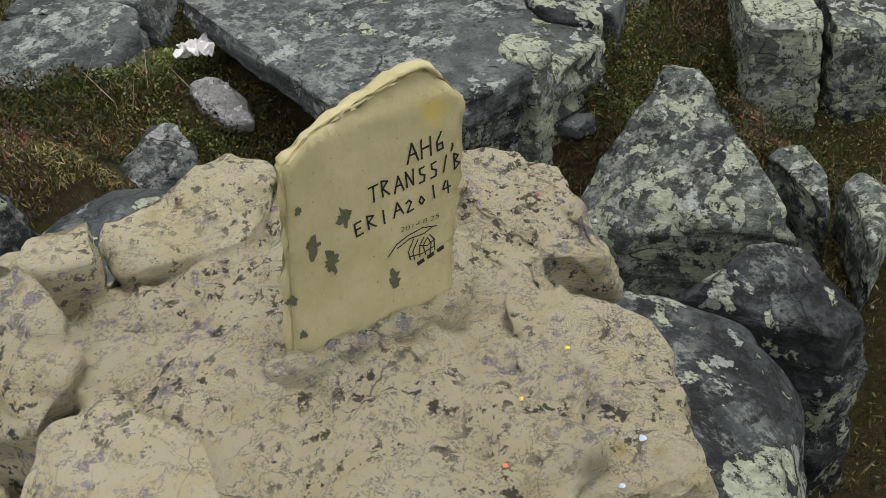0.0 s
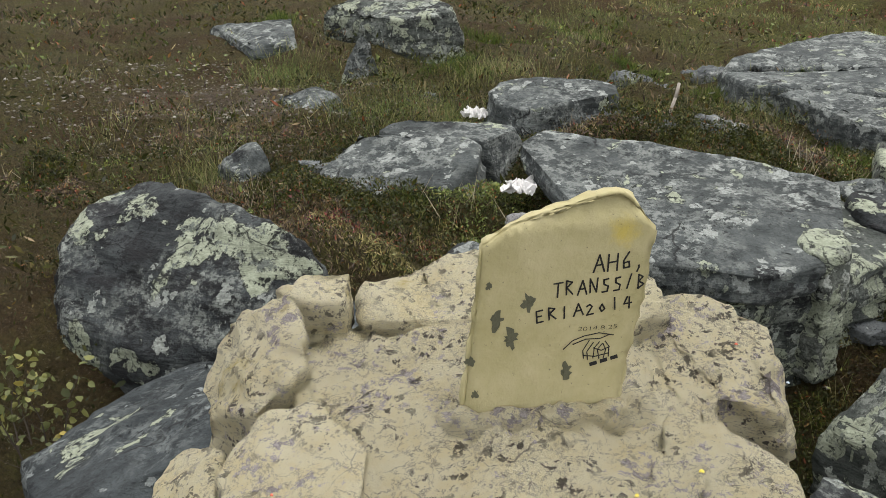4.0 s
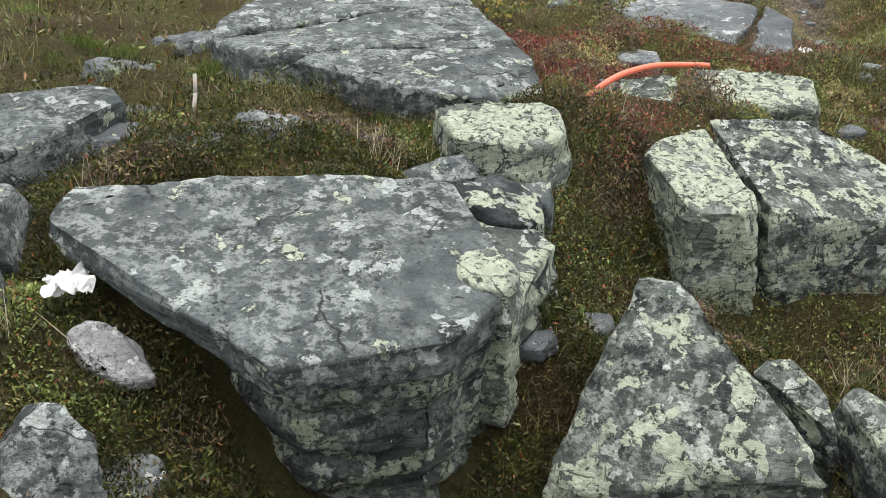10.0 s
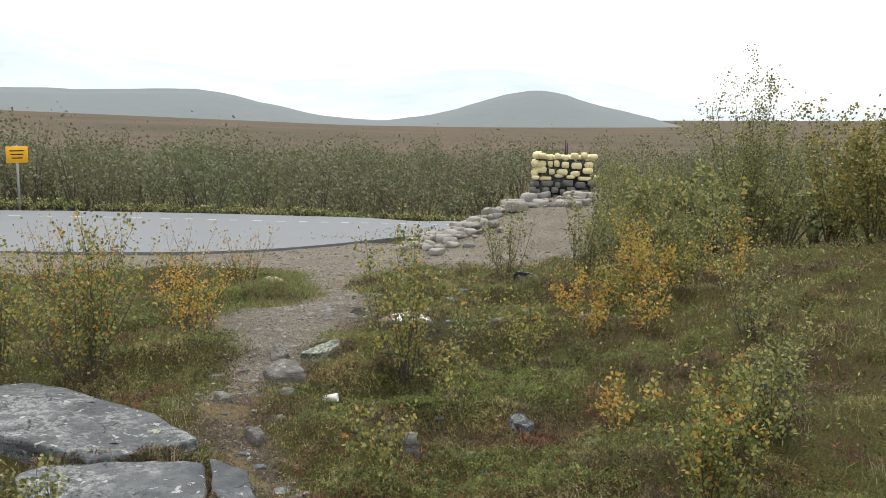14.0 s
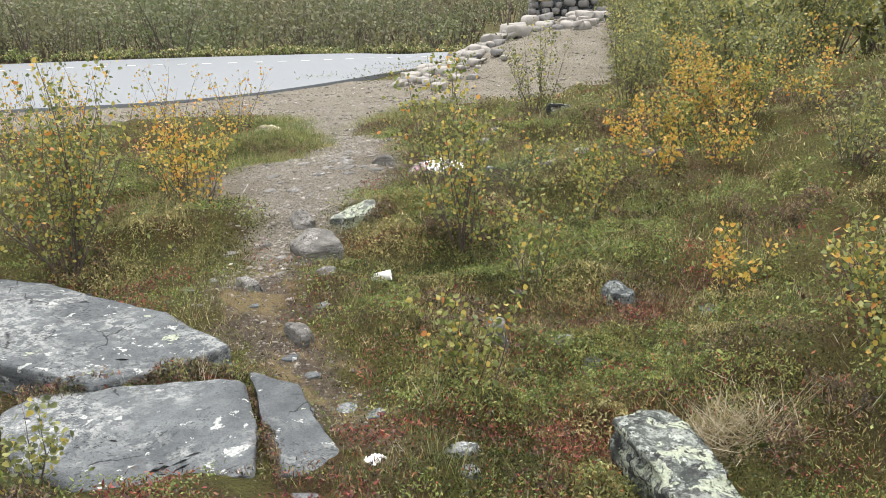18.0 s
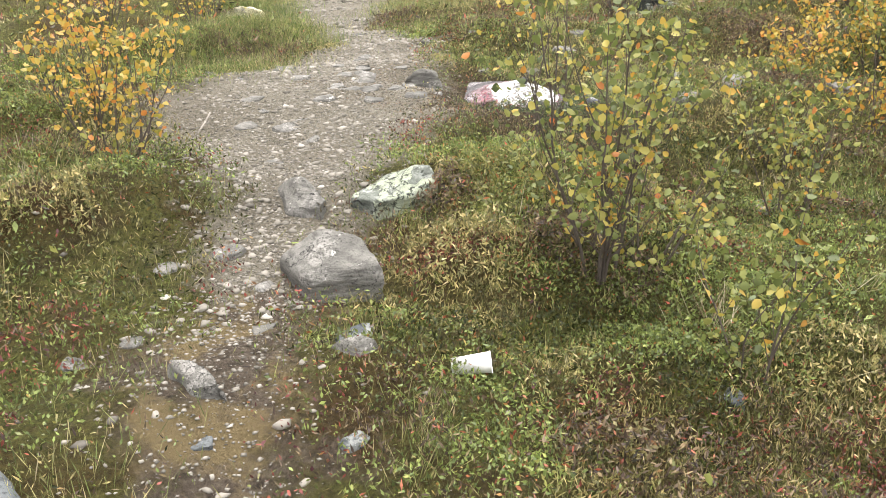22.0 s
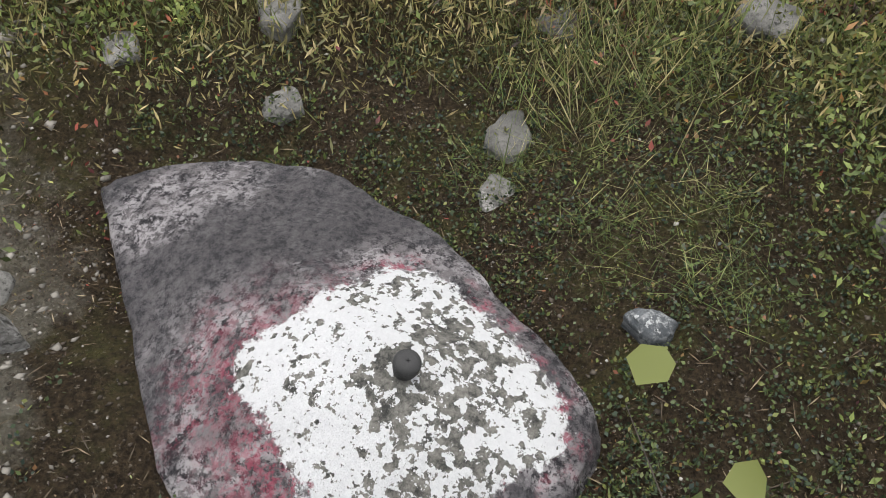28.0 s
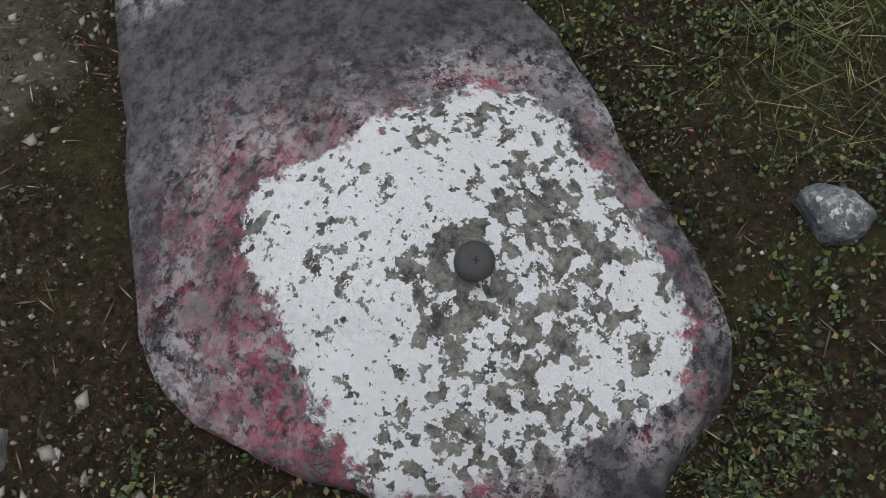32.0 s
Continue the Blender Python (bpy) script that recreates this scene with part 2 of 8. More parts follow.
def ground_mat():
    n = Nodes("heath_soil", 0.95, 0.15)
    fine = n.noise(60, 7, 0.75)
    mid = n.noise(6, 6, 0.65)
    grit = n.noise(120, 6, 0.8)
    soil = n.mix(n.ramp(fine, (0.3, 0.0), (0.7, 1.0)), (0.022, 0.016, 0.010), (0.115, 0.084, 0.052))
    soil = n.mix(n.ramp(grit, (0.40, 0.7), (0.52, 0.0)), soil, (0.016, 0.012, 0.008))
    soil = n.mix(n.ramp(n.noise(100, 5, 0.65, n.stretch(1, 1, 1, (1, 2, 3))), (0.62, 0.0), (0.64, 0.85)), soil, (0.30, 0.265, 0.215))
    moss = n.mix(n.ramp(n.noise(34, 6, 0.75), (0.3, 0.0), (0.7, 1.0)), (0.040, 0.048, 0.014), (0.15, 0.145, 0.05))
    base = n.mix(n.math("MULTIPLY", n.ramp(mid, (0.50, 0.0), (0.66, 0.7)), n.ramp(n.noise(90, 5, 0.7), (0.38, 0.3), (0.55, 1.0))), soil, moss)
    turf = n.mix(n.ramp(n.noise(42, 7, 0.78), (0.36, 0.0), (0.64, 1.0)), (0.026, 0.027, 0.010), (0.15, 0.152, 0.048))
    rust = n.mix(n.ramp(n.noise(48, 7, 0.78), (0.36, 0.0), (0.64, 1.0)), (0.022, 0.013, 0.008), (0.12, 0.072, 0.034))
    turf = n.mix(n.ramp(n.noise(1.5, 6, 0.65, n.stretch(1, 1, 1, (0, 0, 1))), (0.46, 0.0), (0.62, 0.85)), turf, rust)
    base = n.mix(n.math("MULTIPLY", n.attr("heath"), n.ramp(n.noise(4.5, 6, 0.7), (0.34, 0.35), (0.5, 1.0))), base, turf)
    pebd = n.voronoi(85, "F1", "Distance")
    pebc = n.node("ShaderNodeSeparateColor")
    n.put(pebc.inputs[0], n.voronoi(85, "F1", "Color"))
    grav = n.mix(n.ramp(fine, (0.3, 0.0), (0.7, 1.0)), (0.115, 0.106, 0.084), (0.33, 0.305, 0.25))
    stones = n.ramp(pebc.outputs[0], (0.0, (0.085, 0.079, 0.066)), (0.6, (0.21, 0.197, 0.168)), (1.0, (0.41, 0.385, 0.335)))
    grav = n.mix(n.math("MULTIPLY", n.ramp(pebd, (0.34, 1.0), (0.40, 0.0)), n.ramp(pebc.outputs[1], (0.45, 0.0), (0.5, 1.0))), grav, stones)
    grav = n.mix(n.ramp(n.noise(1.6, 5, 0.6), (0.42, 0.35), (0.6, 0.0)), grav, (0.12, 0.10, 0.075))
    mud = n.mix(n.ramp(n.noise(26, 7, 0.75), (0.35, 0.0), (0.65, 1.0)), (0.048, 0.038, 0.030), (0.17, 0.138, 0.108))
    mud = n.mix(n.ramp(n.noise(3.2, 5, 0.65, n.stretch(1, 1, 1, (0, 0, 2))), (0.50, 0.0), (0.60, 0.8)), mud, (0.24, 0.185, 0.095))
    grav = n.mix(n.ramp(n.math("ADD", n.attr("soil"), n.math("MULTIPLY", n.math("SUBTRACT", n.noise(4, 6, 0.7), 0.5), 0.9)), (0.40, 0.0), (0.60, 1.0)), grav, mud)
    edge = n.math("ADD", n.attr("gravel"), n.math("MULTIPLY", n.math("SUBTRACT", n.noise(3.6, 7, 0.7), 0.5), 1.3))
    ln = n.node("ShaderNodeVectorMath")
    ln.operation = "LENGTH"
    n.put(ln.inputs[0], n.pos)
    moor = n.mix(n.ramp(n.noise(0.02, 5, 0.6), (0.35, 0.0), (0.65, 1.0)), (0.062, 0.058, 0.036), (0.105, 0.076, 0.055))
    base = n.mix(n.ramp(n.math("DIVIDE", ln.outputs["Value"], 120.0), (0.35, 0.0), (0.9, 1.0)), base, moor)
    n.color(n.mix(n.ramp(edge, (0.40, 0.0), (0.60, 1.0)), base, grav))
    n.bump(fine, 0.02, 0.7)
    n.bump(grit, 0.008, 1.0)
    n.bump(n.noise(42, 7, 0.78), 0.03, 0.8)
    n.bump(pebd, 0.008, -0.5)
    return n.m


def leaf_mat(name, stops, patch=None, rough=0.6, trans=0.25, gain=1.3, clump=0.0):
    """Leaves whose colour varies leaf by leaf and in patches over the ground."""
    n = Nodes(name, rough * 0.85, 0.4)

    def lively(rows):
        return [(p, tuple(min(c * gain + k * (gain - 1), 0.8) for c, k in zip(col, (0.02, 0.03, 0.075)))) for p, col in rows]
    col = n.ramp(n.island(), *lively(stops))
    if patch:
        scale, lo, hi, other = patch
        col = n.mix(n.ramp(n.noise(scale, 4, 0.6), (lo, 0.0), (hi, 1.0)), col, n.ramp(n.island(), *lively(other)))
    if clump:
        # noise blotches: near-black where low, colour doubled where high
        blotch = n.noise(13, 5, 0.68, n.stretch(1, 1, 0.5, (0.3, 0.8, 0)))
        col = n.mix(n.ramp(blotch, (0.38, clump), (0.50, 0.0)), col, (0.016, 0.018, 0.007))
        doubled = n.mix(1.0, col, col, "ADD")
        col = n.mix(n.ramp(blotch, (0.52, 0.0), (0.64, clump * 0.75)), col, doubled)
    n.color(col)
    tr = n.node("ShaderNodeBsdfTranslucent")
    n.put(tr.inputs["Color"], col)
    mx = n.node("ShaderNodeMixShader")
    mx.inputs[0].default_value = trans
    out = n.t.nodes["Material Output"]
    n.t.links.new(n.b.outputs[0], mx.inputs[1])
    n.t.links.new(tr.outputs[0], mx.inputs[2])
    n.t.links.new(mx.outputs[0], out.inputs["Surface"])
    return n.m


def plain_mat(name, a, b, scale=20.0, rough=0.8, depth=0.004, spec=0.3):
    n = Nodes(name, rough, spec)
    f = n.noise(scale, 6, 0.65)
    g = n.noise(scale * 7, 4, 0.7)
    n.color(n.mix(n.math("MULTIPLY", n.math("ADD", f, g), 0.5), a, b))
    n.bump(f, depth)
    n.bump(g, depth * 0.3)
    return n.m


def cream_mat(name, bare=0.5, warm=1.0, relief=1.0):
    """Stone under a worn coat of cream-yellow paint, bare grey-violet stone in the hollows."""
    n = Nodes(name, 0.85, 0.25)
    paint = n.mix(n.ramp(n.noise(6, 5), (0.35, 0.0), (0.65, 1.0)), (0.85, 0.75, 0.46 * warm), (0.92, 0.86, 0.62))
    paint = n.mix(n.ramp(n.noise(64, 7, 0.8), (0.37, 0.7), (0.42, 0.0)), paint, (0.34, 0.28, 0.17))
    paint = n.mix(n.ramp(n.noise(17, 7, 0.75, n.stretch(1, 1, 1, (2, 0, 1))), (0.40, 0.0), (0.56, 0.6)), paint, (0.92, 0.87, 0.66))
    yel = n.ramp(n.noise(4.3, 5, 0.65, n.stretch(1, 1, 1, (0, 0.7, 1))), (0.63, 0.0), (0.70, 0.85))
    paint = n.mix(yel, paint, (0.60, 0.48, 0.10))
    grey = n.mix(n.ramp(n.noise(60, 7, 0.82), (0.40, 0.0), (0.60, 1.0)), (0.075, 0.062, 0.072), (0.64, 0.58, 0.59))
    wear = n.math("ADD", n.math("MULTIPLY", n.noise(30, 8, 0.8), 0.6), n.math("MULTIPLY", n.noise(5.0, 5, 0.6, n.stretch(1, 1, 1, (0.4, 0, 2))), 0.4))
    wm = n.ramp(wear, (0.622 - 0.16 * bare, 0.0), (0.634 - 0.16 * bare, 0.95))
    col = n.mix(wm, paint, grey)
    pits = n.math("MULTIPLY", n.ramp(n.noise(38, 6, 0.72, n.stretch(1, 1, 1, (1.2, 0.3, 0))), (0.55, 0.0), (0.57, 1.0)), n.ramp(n.noise(6, 5, 0.65, n.stretch(1, 1, 1, (0, 1.9, 0))), (0.42, 0.0), (0.56, min(1.0, 0.4 + bare))))
    chips = n.math("MULTIPLY", n.ramp(n.noise(58, 7, 0.76, n.stretch(1, 1, 1, (0.2, 1.3, 2))), (0.60, 0.0), (0.615, 1.0)), n.ramp(n.noise(4.2, 5, 0.65, n.stretch(1, 1, 1, (2.2, 0, 0.4))), (0.44, 0.0), (0.58, min(1.0, 0.2 + bare))))
    col = n.mix(chips, col, (0.20, 0.165, 0.15))
    col = n.mix(pits, col, (0.026, 0.021, 0.022))
    lines = n.ramp(n.noise(7, 6, 0.7, n.stretch(1, 1, 6, (0.2, 0.3, 0))), (0.485, 0.0), (0.5, 0.6 * relief), (0.515, 0.0))
    col = n.mix(lines, col, (0.17, 0.14, 0.11))
    wv = n.node("ShaderNodeVectorMath")
    wv.operation = "MULTIPLY_ADD"
    wt = n.node("ShaderNodeTexNoise")
    n.put(wt.inputs["Vector"], n.pos)
    wt.inputs["Scale"].default_value, wt.inputs["Detail"].default_value = 7.0, 6
    n.put(wv.inputs[0], wt.outputs["Color"])
    wv.inputs[1].default_value = (0.16, 0.16, 0.16)
    n.put(wv.inputs[2], n.pos)
    split = n.math("MULTIPLY", n.ramp(n.voronoi(5.5, "DISTANCE_TO_EDGE", "Distance", wv.outputs[0]), (0.0, 1.0), (0.006, 0.8), (0.014, 0.0)), n.ramp(n.noise(5, 4, 0.6), (0.54, 0.0), (0.62, min(1.0, bare * 1.5))))
    n.color(n.mix(split, col, (0.06, 0.05, 0.045)))
    n.bump(split, 0.010, -1.0)
    n.bump(n.noise(11, 9, 0.74), 0.11 * relief, 1.0)
    n.bump(n.noise(34, 8, 0.75), 0.034 * relief, 1.0)
    n.bump(n.noise(75, 7, 0.8), 0.016 * relief, 1.0)
    n.bump(wm, 0.004 * relief, -0.8)
    n.bump(pits, 0.016, -1.0)
    return n.m


M_GROUND = ground_mat()
M_CREAM = cream_mat("worn_cream_paint", 0.46)
M_CREAM2 = cream_mat("cream_painted_stone", 0.30, 1.0, 0.8)
def slab_mat():
    """Thin olive-cream paint with rust-yellow stains, dirt streaks and small pits."""
    n = Nodes("olive_cream_paint", 0.75, 0.3)
    col = n.mix(n.ramp(n.noise(9, 6, 0.65), (0.3, 0.0), (0.7, 1.0)), (0.38, 0.345, 0.175), (0.51, 0.465, 0.28))
    col = n.mix(n.ramp(n.noise(5, 5, 0.7, n.stretch(1, 1, 0.35)), (0.52, 0.0), (0.68, 0.55)), col, (0.34, 0.30, 0.15))
    d = n.node("ShaderNodeVectorMath")
    d.operation = "DISTANCE"
    n.put(d.inputs[0], n.pos)
    d.inputs[1].default_value = (-0.058, 1.325, 1.352)
    near = n.math("ADD", d.outputs["Value"], n.math("MULTIPLY", n.math("SUBTRACT", n.noise(40, 5, 0.7), 0.5), 0.06))
    col = n.mix(n.ramp(near, (0.006, 0.8), (0.034, 0.0)), col, (0.56, 0.45, 0.10))
    pits = n.ramp(n.noise(130, 4, 0.7), (0.66, 0.0), (0.70, 0.8))
    n.color(n.mix(pits, col, (0.16, 0.15, 0.10)))
    n.bump(n.noise(18, 7, 0.7), 0.006, 0.8)
    n.bump(n.noise(120, 4, 0.7), 0.001, 0.8)
    return n.m


M_SLABPAINT = slab_mat()
M_YELLOWPAINT = plain_mat("old_yellow_paint", (0.62, 0.50, 0.08), (0.72, 0.60, 0.14), 60)
M_BLUEPAINT = plain_mat("pale_blue_paint", (0.40, 0.50, 0.62), (0.55, 0.64, 0.72), 60)
M_INK = plain_mat("black_marker_ink", (0.012, 0.012, 0.012), (0.03, 0.03, 0.03), 60)
M_CHIP = plain_mat("chipped_grey_green_stone", (0.07, 0.075, 0.05), (0.15, 0.15, 0.10), 80)
M_PAPER = plain_mat("white_paper", (0.78, 0.78, 0.78), (0.86, 0.86, 0.86), 40, 0.8)
M_HOSE = plain_mat("faded_red_plastic", (0.62, 0.11, 0.055), (0.75, 0.19, 0.11), 30, 0.45, 0.001, 0.5)
M_ASPHALT = plain_mat("worn_asphalt", (0.125, 0.142, 0.155), (0.165, 0.183, 0.197), 3, 0.6, 0.003, 0.35)
M_LINE = plain_mat("white_road_paint", (0.38, 0.39, 0.40), (0.55, 0.56, 0.57), 30)
M_METAL = plain_mat("galvanised_steel", (0.25, 0.25, 0.25), (0.35, 0.35, 0.35), 30, 0.5)
M_SIGN = plain_mat("yellow_sign", (0.75, 0.38, 0.02), (0.82, 0.44, 0.03), 5, 0.5, 0.0005)
M_BARK = plain_mat("birch_twig_bark", (0.05, 0.04, 0.032), (0.13, 0.11, 0.095), 60)
M_BOLT = plain_mat("blackened_iron", (0.02, 0.02, 0.021), (0.05, 0.05, 0.05), 120, 0.55, 0.002)
M_STUMP = plain_mat("grey_dead_wood", (0.20, 0.18, 0.16), (0.38, 0.35, 0.31), 30)
M_HEATH = leaf_mat("heath_leaves", ((0.0, (0.062, 0.074, 0.020)), (0.4, (0.125, 0.145, 0.036)), (0.8, (0.195, 0.21, 0.052)), (0.96, (0.27, 0.24, 0.075)), (1.0, (0.30, 0.08, 0.03))),
                   (2.2, 0.50, 0.63, ((0.0, (0.065, 0.050, 0.018)), (0.5, (0.135, 0.10, 0.034)), (0.93, (0.20, 0.16, 0.05)), (1.0, (0.32, 0.06, 0.02)))), 0.7, 0.3, 1.2)
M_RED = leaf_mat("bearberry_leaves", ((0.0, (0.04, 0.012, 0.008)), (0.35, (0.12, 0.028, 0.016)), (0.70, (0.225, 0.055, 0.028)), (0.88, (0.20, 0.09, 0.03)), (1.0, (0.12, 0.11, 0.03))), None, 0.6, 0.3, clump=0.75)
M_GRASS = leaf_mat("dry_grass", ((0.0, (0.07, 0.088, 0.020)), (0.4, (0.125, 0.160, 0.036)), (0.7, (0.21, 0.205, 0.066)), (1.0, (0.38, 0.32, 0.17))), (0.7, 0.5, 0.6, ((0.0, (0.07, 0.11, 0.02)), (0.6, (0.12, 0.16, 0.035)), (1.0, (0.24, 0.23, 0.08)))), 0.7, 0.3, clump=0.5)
M_GREENGRASS = leaf_mat("green_grass", ((0.0, (0.03, 0.055, 0.008)), (0.5, (0.075, 0.125, 0.018)), (0.85, (0.13, 0.18, 0.03)), (1.0, (0.24, 0.22, 0.07))), None, 0.6, 0.25, 1.0)
M_BIRCH = leaf_mat("birch_leaves", ((0.0, (0.06, 0.08, 0.02)), (0.35, (0.14, 0.165, 0.04)), (0.68, (0.23, 0.235, 0.06)), (0.86, (0.36, 0.30, 0.06)), (0.96, (0.44, 0.25, 0.04)), (1.0, (0.36, 0.12, 0.03))), None, 0.5, 0.4, 1.15)
M_ORANGE = leaf_mat("autumn_birch_leaves", ((0.0, (0.13, 0.14, 0.02)), (0.4, (0.30, 0.24, 0.035)), (0.75, (0.42, 0.26, 0.035)), (1.0, (0.38, 0.14, 0.02))), None, 0.5, 0.4)
M_WILLOW = leaf_mat("willow_leaves", ((0.0, (0.06, 0.07, 0.022)), (0.5, (0.13, 0.145, 0.042)), (0.85, (0.21, 0.215, 0.06)), (1.0, (0.34, 0.27, 0.05))), None, 0.55, 0.35)
M_FARTREE = leaf_mat("far_birch_leaves", ((0.0, (0.070, 0.086, 0.032)), (0.6, (0.095, 0.114, 0.040)), (0.95, (0.125, 0.142, 0.050)), (1.0, (0.18, 0.165, 0.058))), (0.22, 0.42, 0.60, ((0.0, (0.075, 0.070, 0.034)), (0.6, (0.105, 0.10, 0.044)), (1.0, (0.14, 0.13, 0.052)))), 0.7, 0.3)
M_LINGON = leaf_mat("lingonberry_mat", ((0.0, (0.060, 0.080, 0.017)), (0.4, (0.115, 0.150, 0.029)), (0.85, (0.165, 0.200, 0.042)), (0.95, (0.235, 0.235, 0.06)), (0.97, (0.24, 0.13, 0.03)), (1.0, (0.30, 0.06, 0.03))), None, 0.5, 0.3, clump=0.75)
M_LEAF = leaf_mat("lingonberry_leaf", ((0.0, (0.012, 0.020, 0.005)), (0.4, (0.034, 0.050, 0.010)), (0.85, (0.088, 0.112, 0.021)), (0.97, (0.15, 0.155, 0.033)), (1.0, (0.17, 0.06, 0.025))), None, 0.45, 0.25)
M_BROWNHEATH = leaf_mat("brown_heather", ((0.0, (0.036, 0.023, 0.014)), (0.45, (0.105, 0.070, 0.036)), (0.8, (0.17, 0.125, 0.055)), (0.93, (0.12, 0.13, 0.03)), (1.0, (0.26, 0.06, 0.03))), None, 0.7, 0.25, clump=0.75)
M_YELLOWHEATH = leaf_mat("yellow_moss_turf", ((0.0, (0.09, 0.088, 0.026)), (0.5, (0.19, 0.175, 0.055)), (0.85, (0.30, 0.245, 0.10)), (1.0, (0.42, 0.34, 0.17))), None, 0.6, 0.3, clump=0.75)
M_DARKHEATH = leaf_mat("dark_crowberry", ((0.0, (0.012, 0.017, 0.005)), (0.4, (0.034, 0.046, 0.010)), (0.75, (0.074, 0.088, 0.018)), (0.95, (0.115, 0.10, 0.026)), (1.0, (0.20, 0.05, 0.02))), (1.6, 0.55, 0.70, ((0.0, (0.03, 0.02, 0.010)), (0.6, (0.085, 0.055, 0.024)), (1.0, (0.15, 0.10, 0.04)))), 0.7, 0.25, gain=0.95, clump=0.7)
M_GOLDBUSH = leaf_mat("ochre_willow_leaves", ((0.0, (0.07, 0.08, 0.015)), (0.5, (0.15, 0.15, 0.03)), (0.85, (0.24, 0.20, 0.04)), (1.0, (0.32, 0.22, 0.04))), None, 0.55, 0.35)
M_STRAW = leaf_mat("dry_straw", ((0.0, (0.035, 0.025, 0.015)), (0.7, (0.10, 0.07, 0.04)), (1.0, (0.24, 0.19, 0.12))), None, 0.9, 0.0, 1.0)
M_BLEACH = leaf_mat("bleached_grass", ((0.0, (0.16, 0.13, 0.07)), (0.6, (0.36, 0.31, 0.20)), (1.0, (0.52, 0.47, 0.36))), None, 0.8, 0.2, 1.0)
M_CRUMB = leaf_mat("soil_crumb", ((0.0, (0.020, 0.015, 0.010)), (0.6, (0.050, 0.038, 0.026)), (0.95, (0.10, 0.085, 0.066)), (1.0, (0.42, 0.40, 0.37))), None, 1.0, 0.0, 1.0)
M_PEBBLE = leaf_mat("gravel_stones", ((0.0, (0.085, 0.078, 0.066)), (0.5, (0.19, 0.176, 0.152)), (0.96, (0.27, 0.25, 0.22)), (1.0, (0.40, 0.38, 0.34))), None, 1.0, 0.0, 1.0)


# ---- the lie of the land ----
def curve_points(ctrl, n):
    out = []
    c = [Vector(p) for p in ctrl]
    for i in range(1, len(c) - 2):
        for k in range(n):
            t = k / n
            out.append(tuple(0.5 * ((2 * c[i]) + (c[i + 1] - c[i - 1]) * t + (2 * c[i - 1] - 5 * c[i] + 4 * c[i + 1] - c[i + 2]) * t * t + (3 * c[i] - c[i - 1] - 3 * c[i + 1] + c[i + 2]) * t ** 3)))
    return out


# far edge of the road with its width, which takes in the lay-by on the near side
FAR_EDGE = curve_points([(-27, 73, -0.45, 8.4), (-11, 57, -0.45, 8.4), (1, 45, -0.45, 8.4), (11, 35.2, -0.47, 8.4), (14.4, 31.0, -0.47, 8.4), (16.9, 27.0, -0.47, 8.4), (18.6, 24.3, -0.50, 7.6), (20.3, 22.8, -0.60, 4.6), (22.2, 22.3, -0.82, 3.2), (24.4, 22.6, -1.03, 3.2), (28, 23.2, -1.5, 3.2), (36, 24, -1.8, 3.2), (48, 25, -2.0, 3.2)], 10)


def across(i):
    """Unit vector from the near to the far side at a station of the road."""
    a, b = FAR_EDGE[max(i - 1, 0)], FAR_EDGE[min(i + 1, len(FAR_EDGE) - 1)]
    d = Vector((b[0] - a[0], b[1] - a[1])).normalized()
    return Vector((-d.y, d.x))


ROAD = [(p[0] - across(i).x * 1.6, p[1] - across(i).y * 1.6, p[2]) for i, p in enumerate(FAR_EDGE)]
BED = [(p[0] - across(i).x * p[3] * k / 5, p[1] - across(i).y * p[3] * k / 5, p[2]) for i, p in enumerate(FAR_EDGE) for k in range(6)]


def sn(x, y):
    return 0.78 * x + 0.626 * y, 0.626 * x - 0.78 * y


def bell(x, y, cx, cy, r, h):
    return h * np.exp(-((x - cx) ** 2 + (y - cy) ** 2) / (r * r))


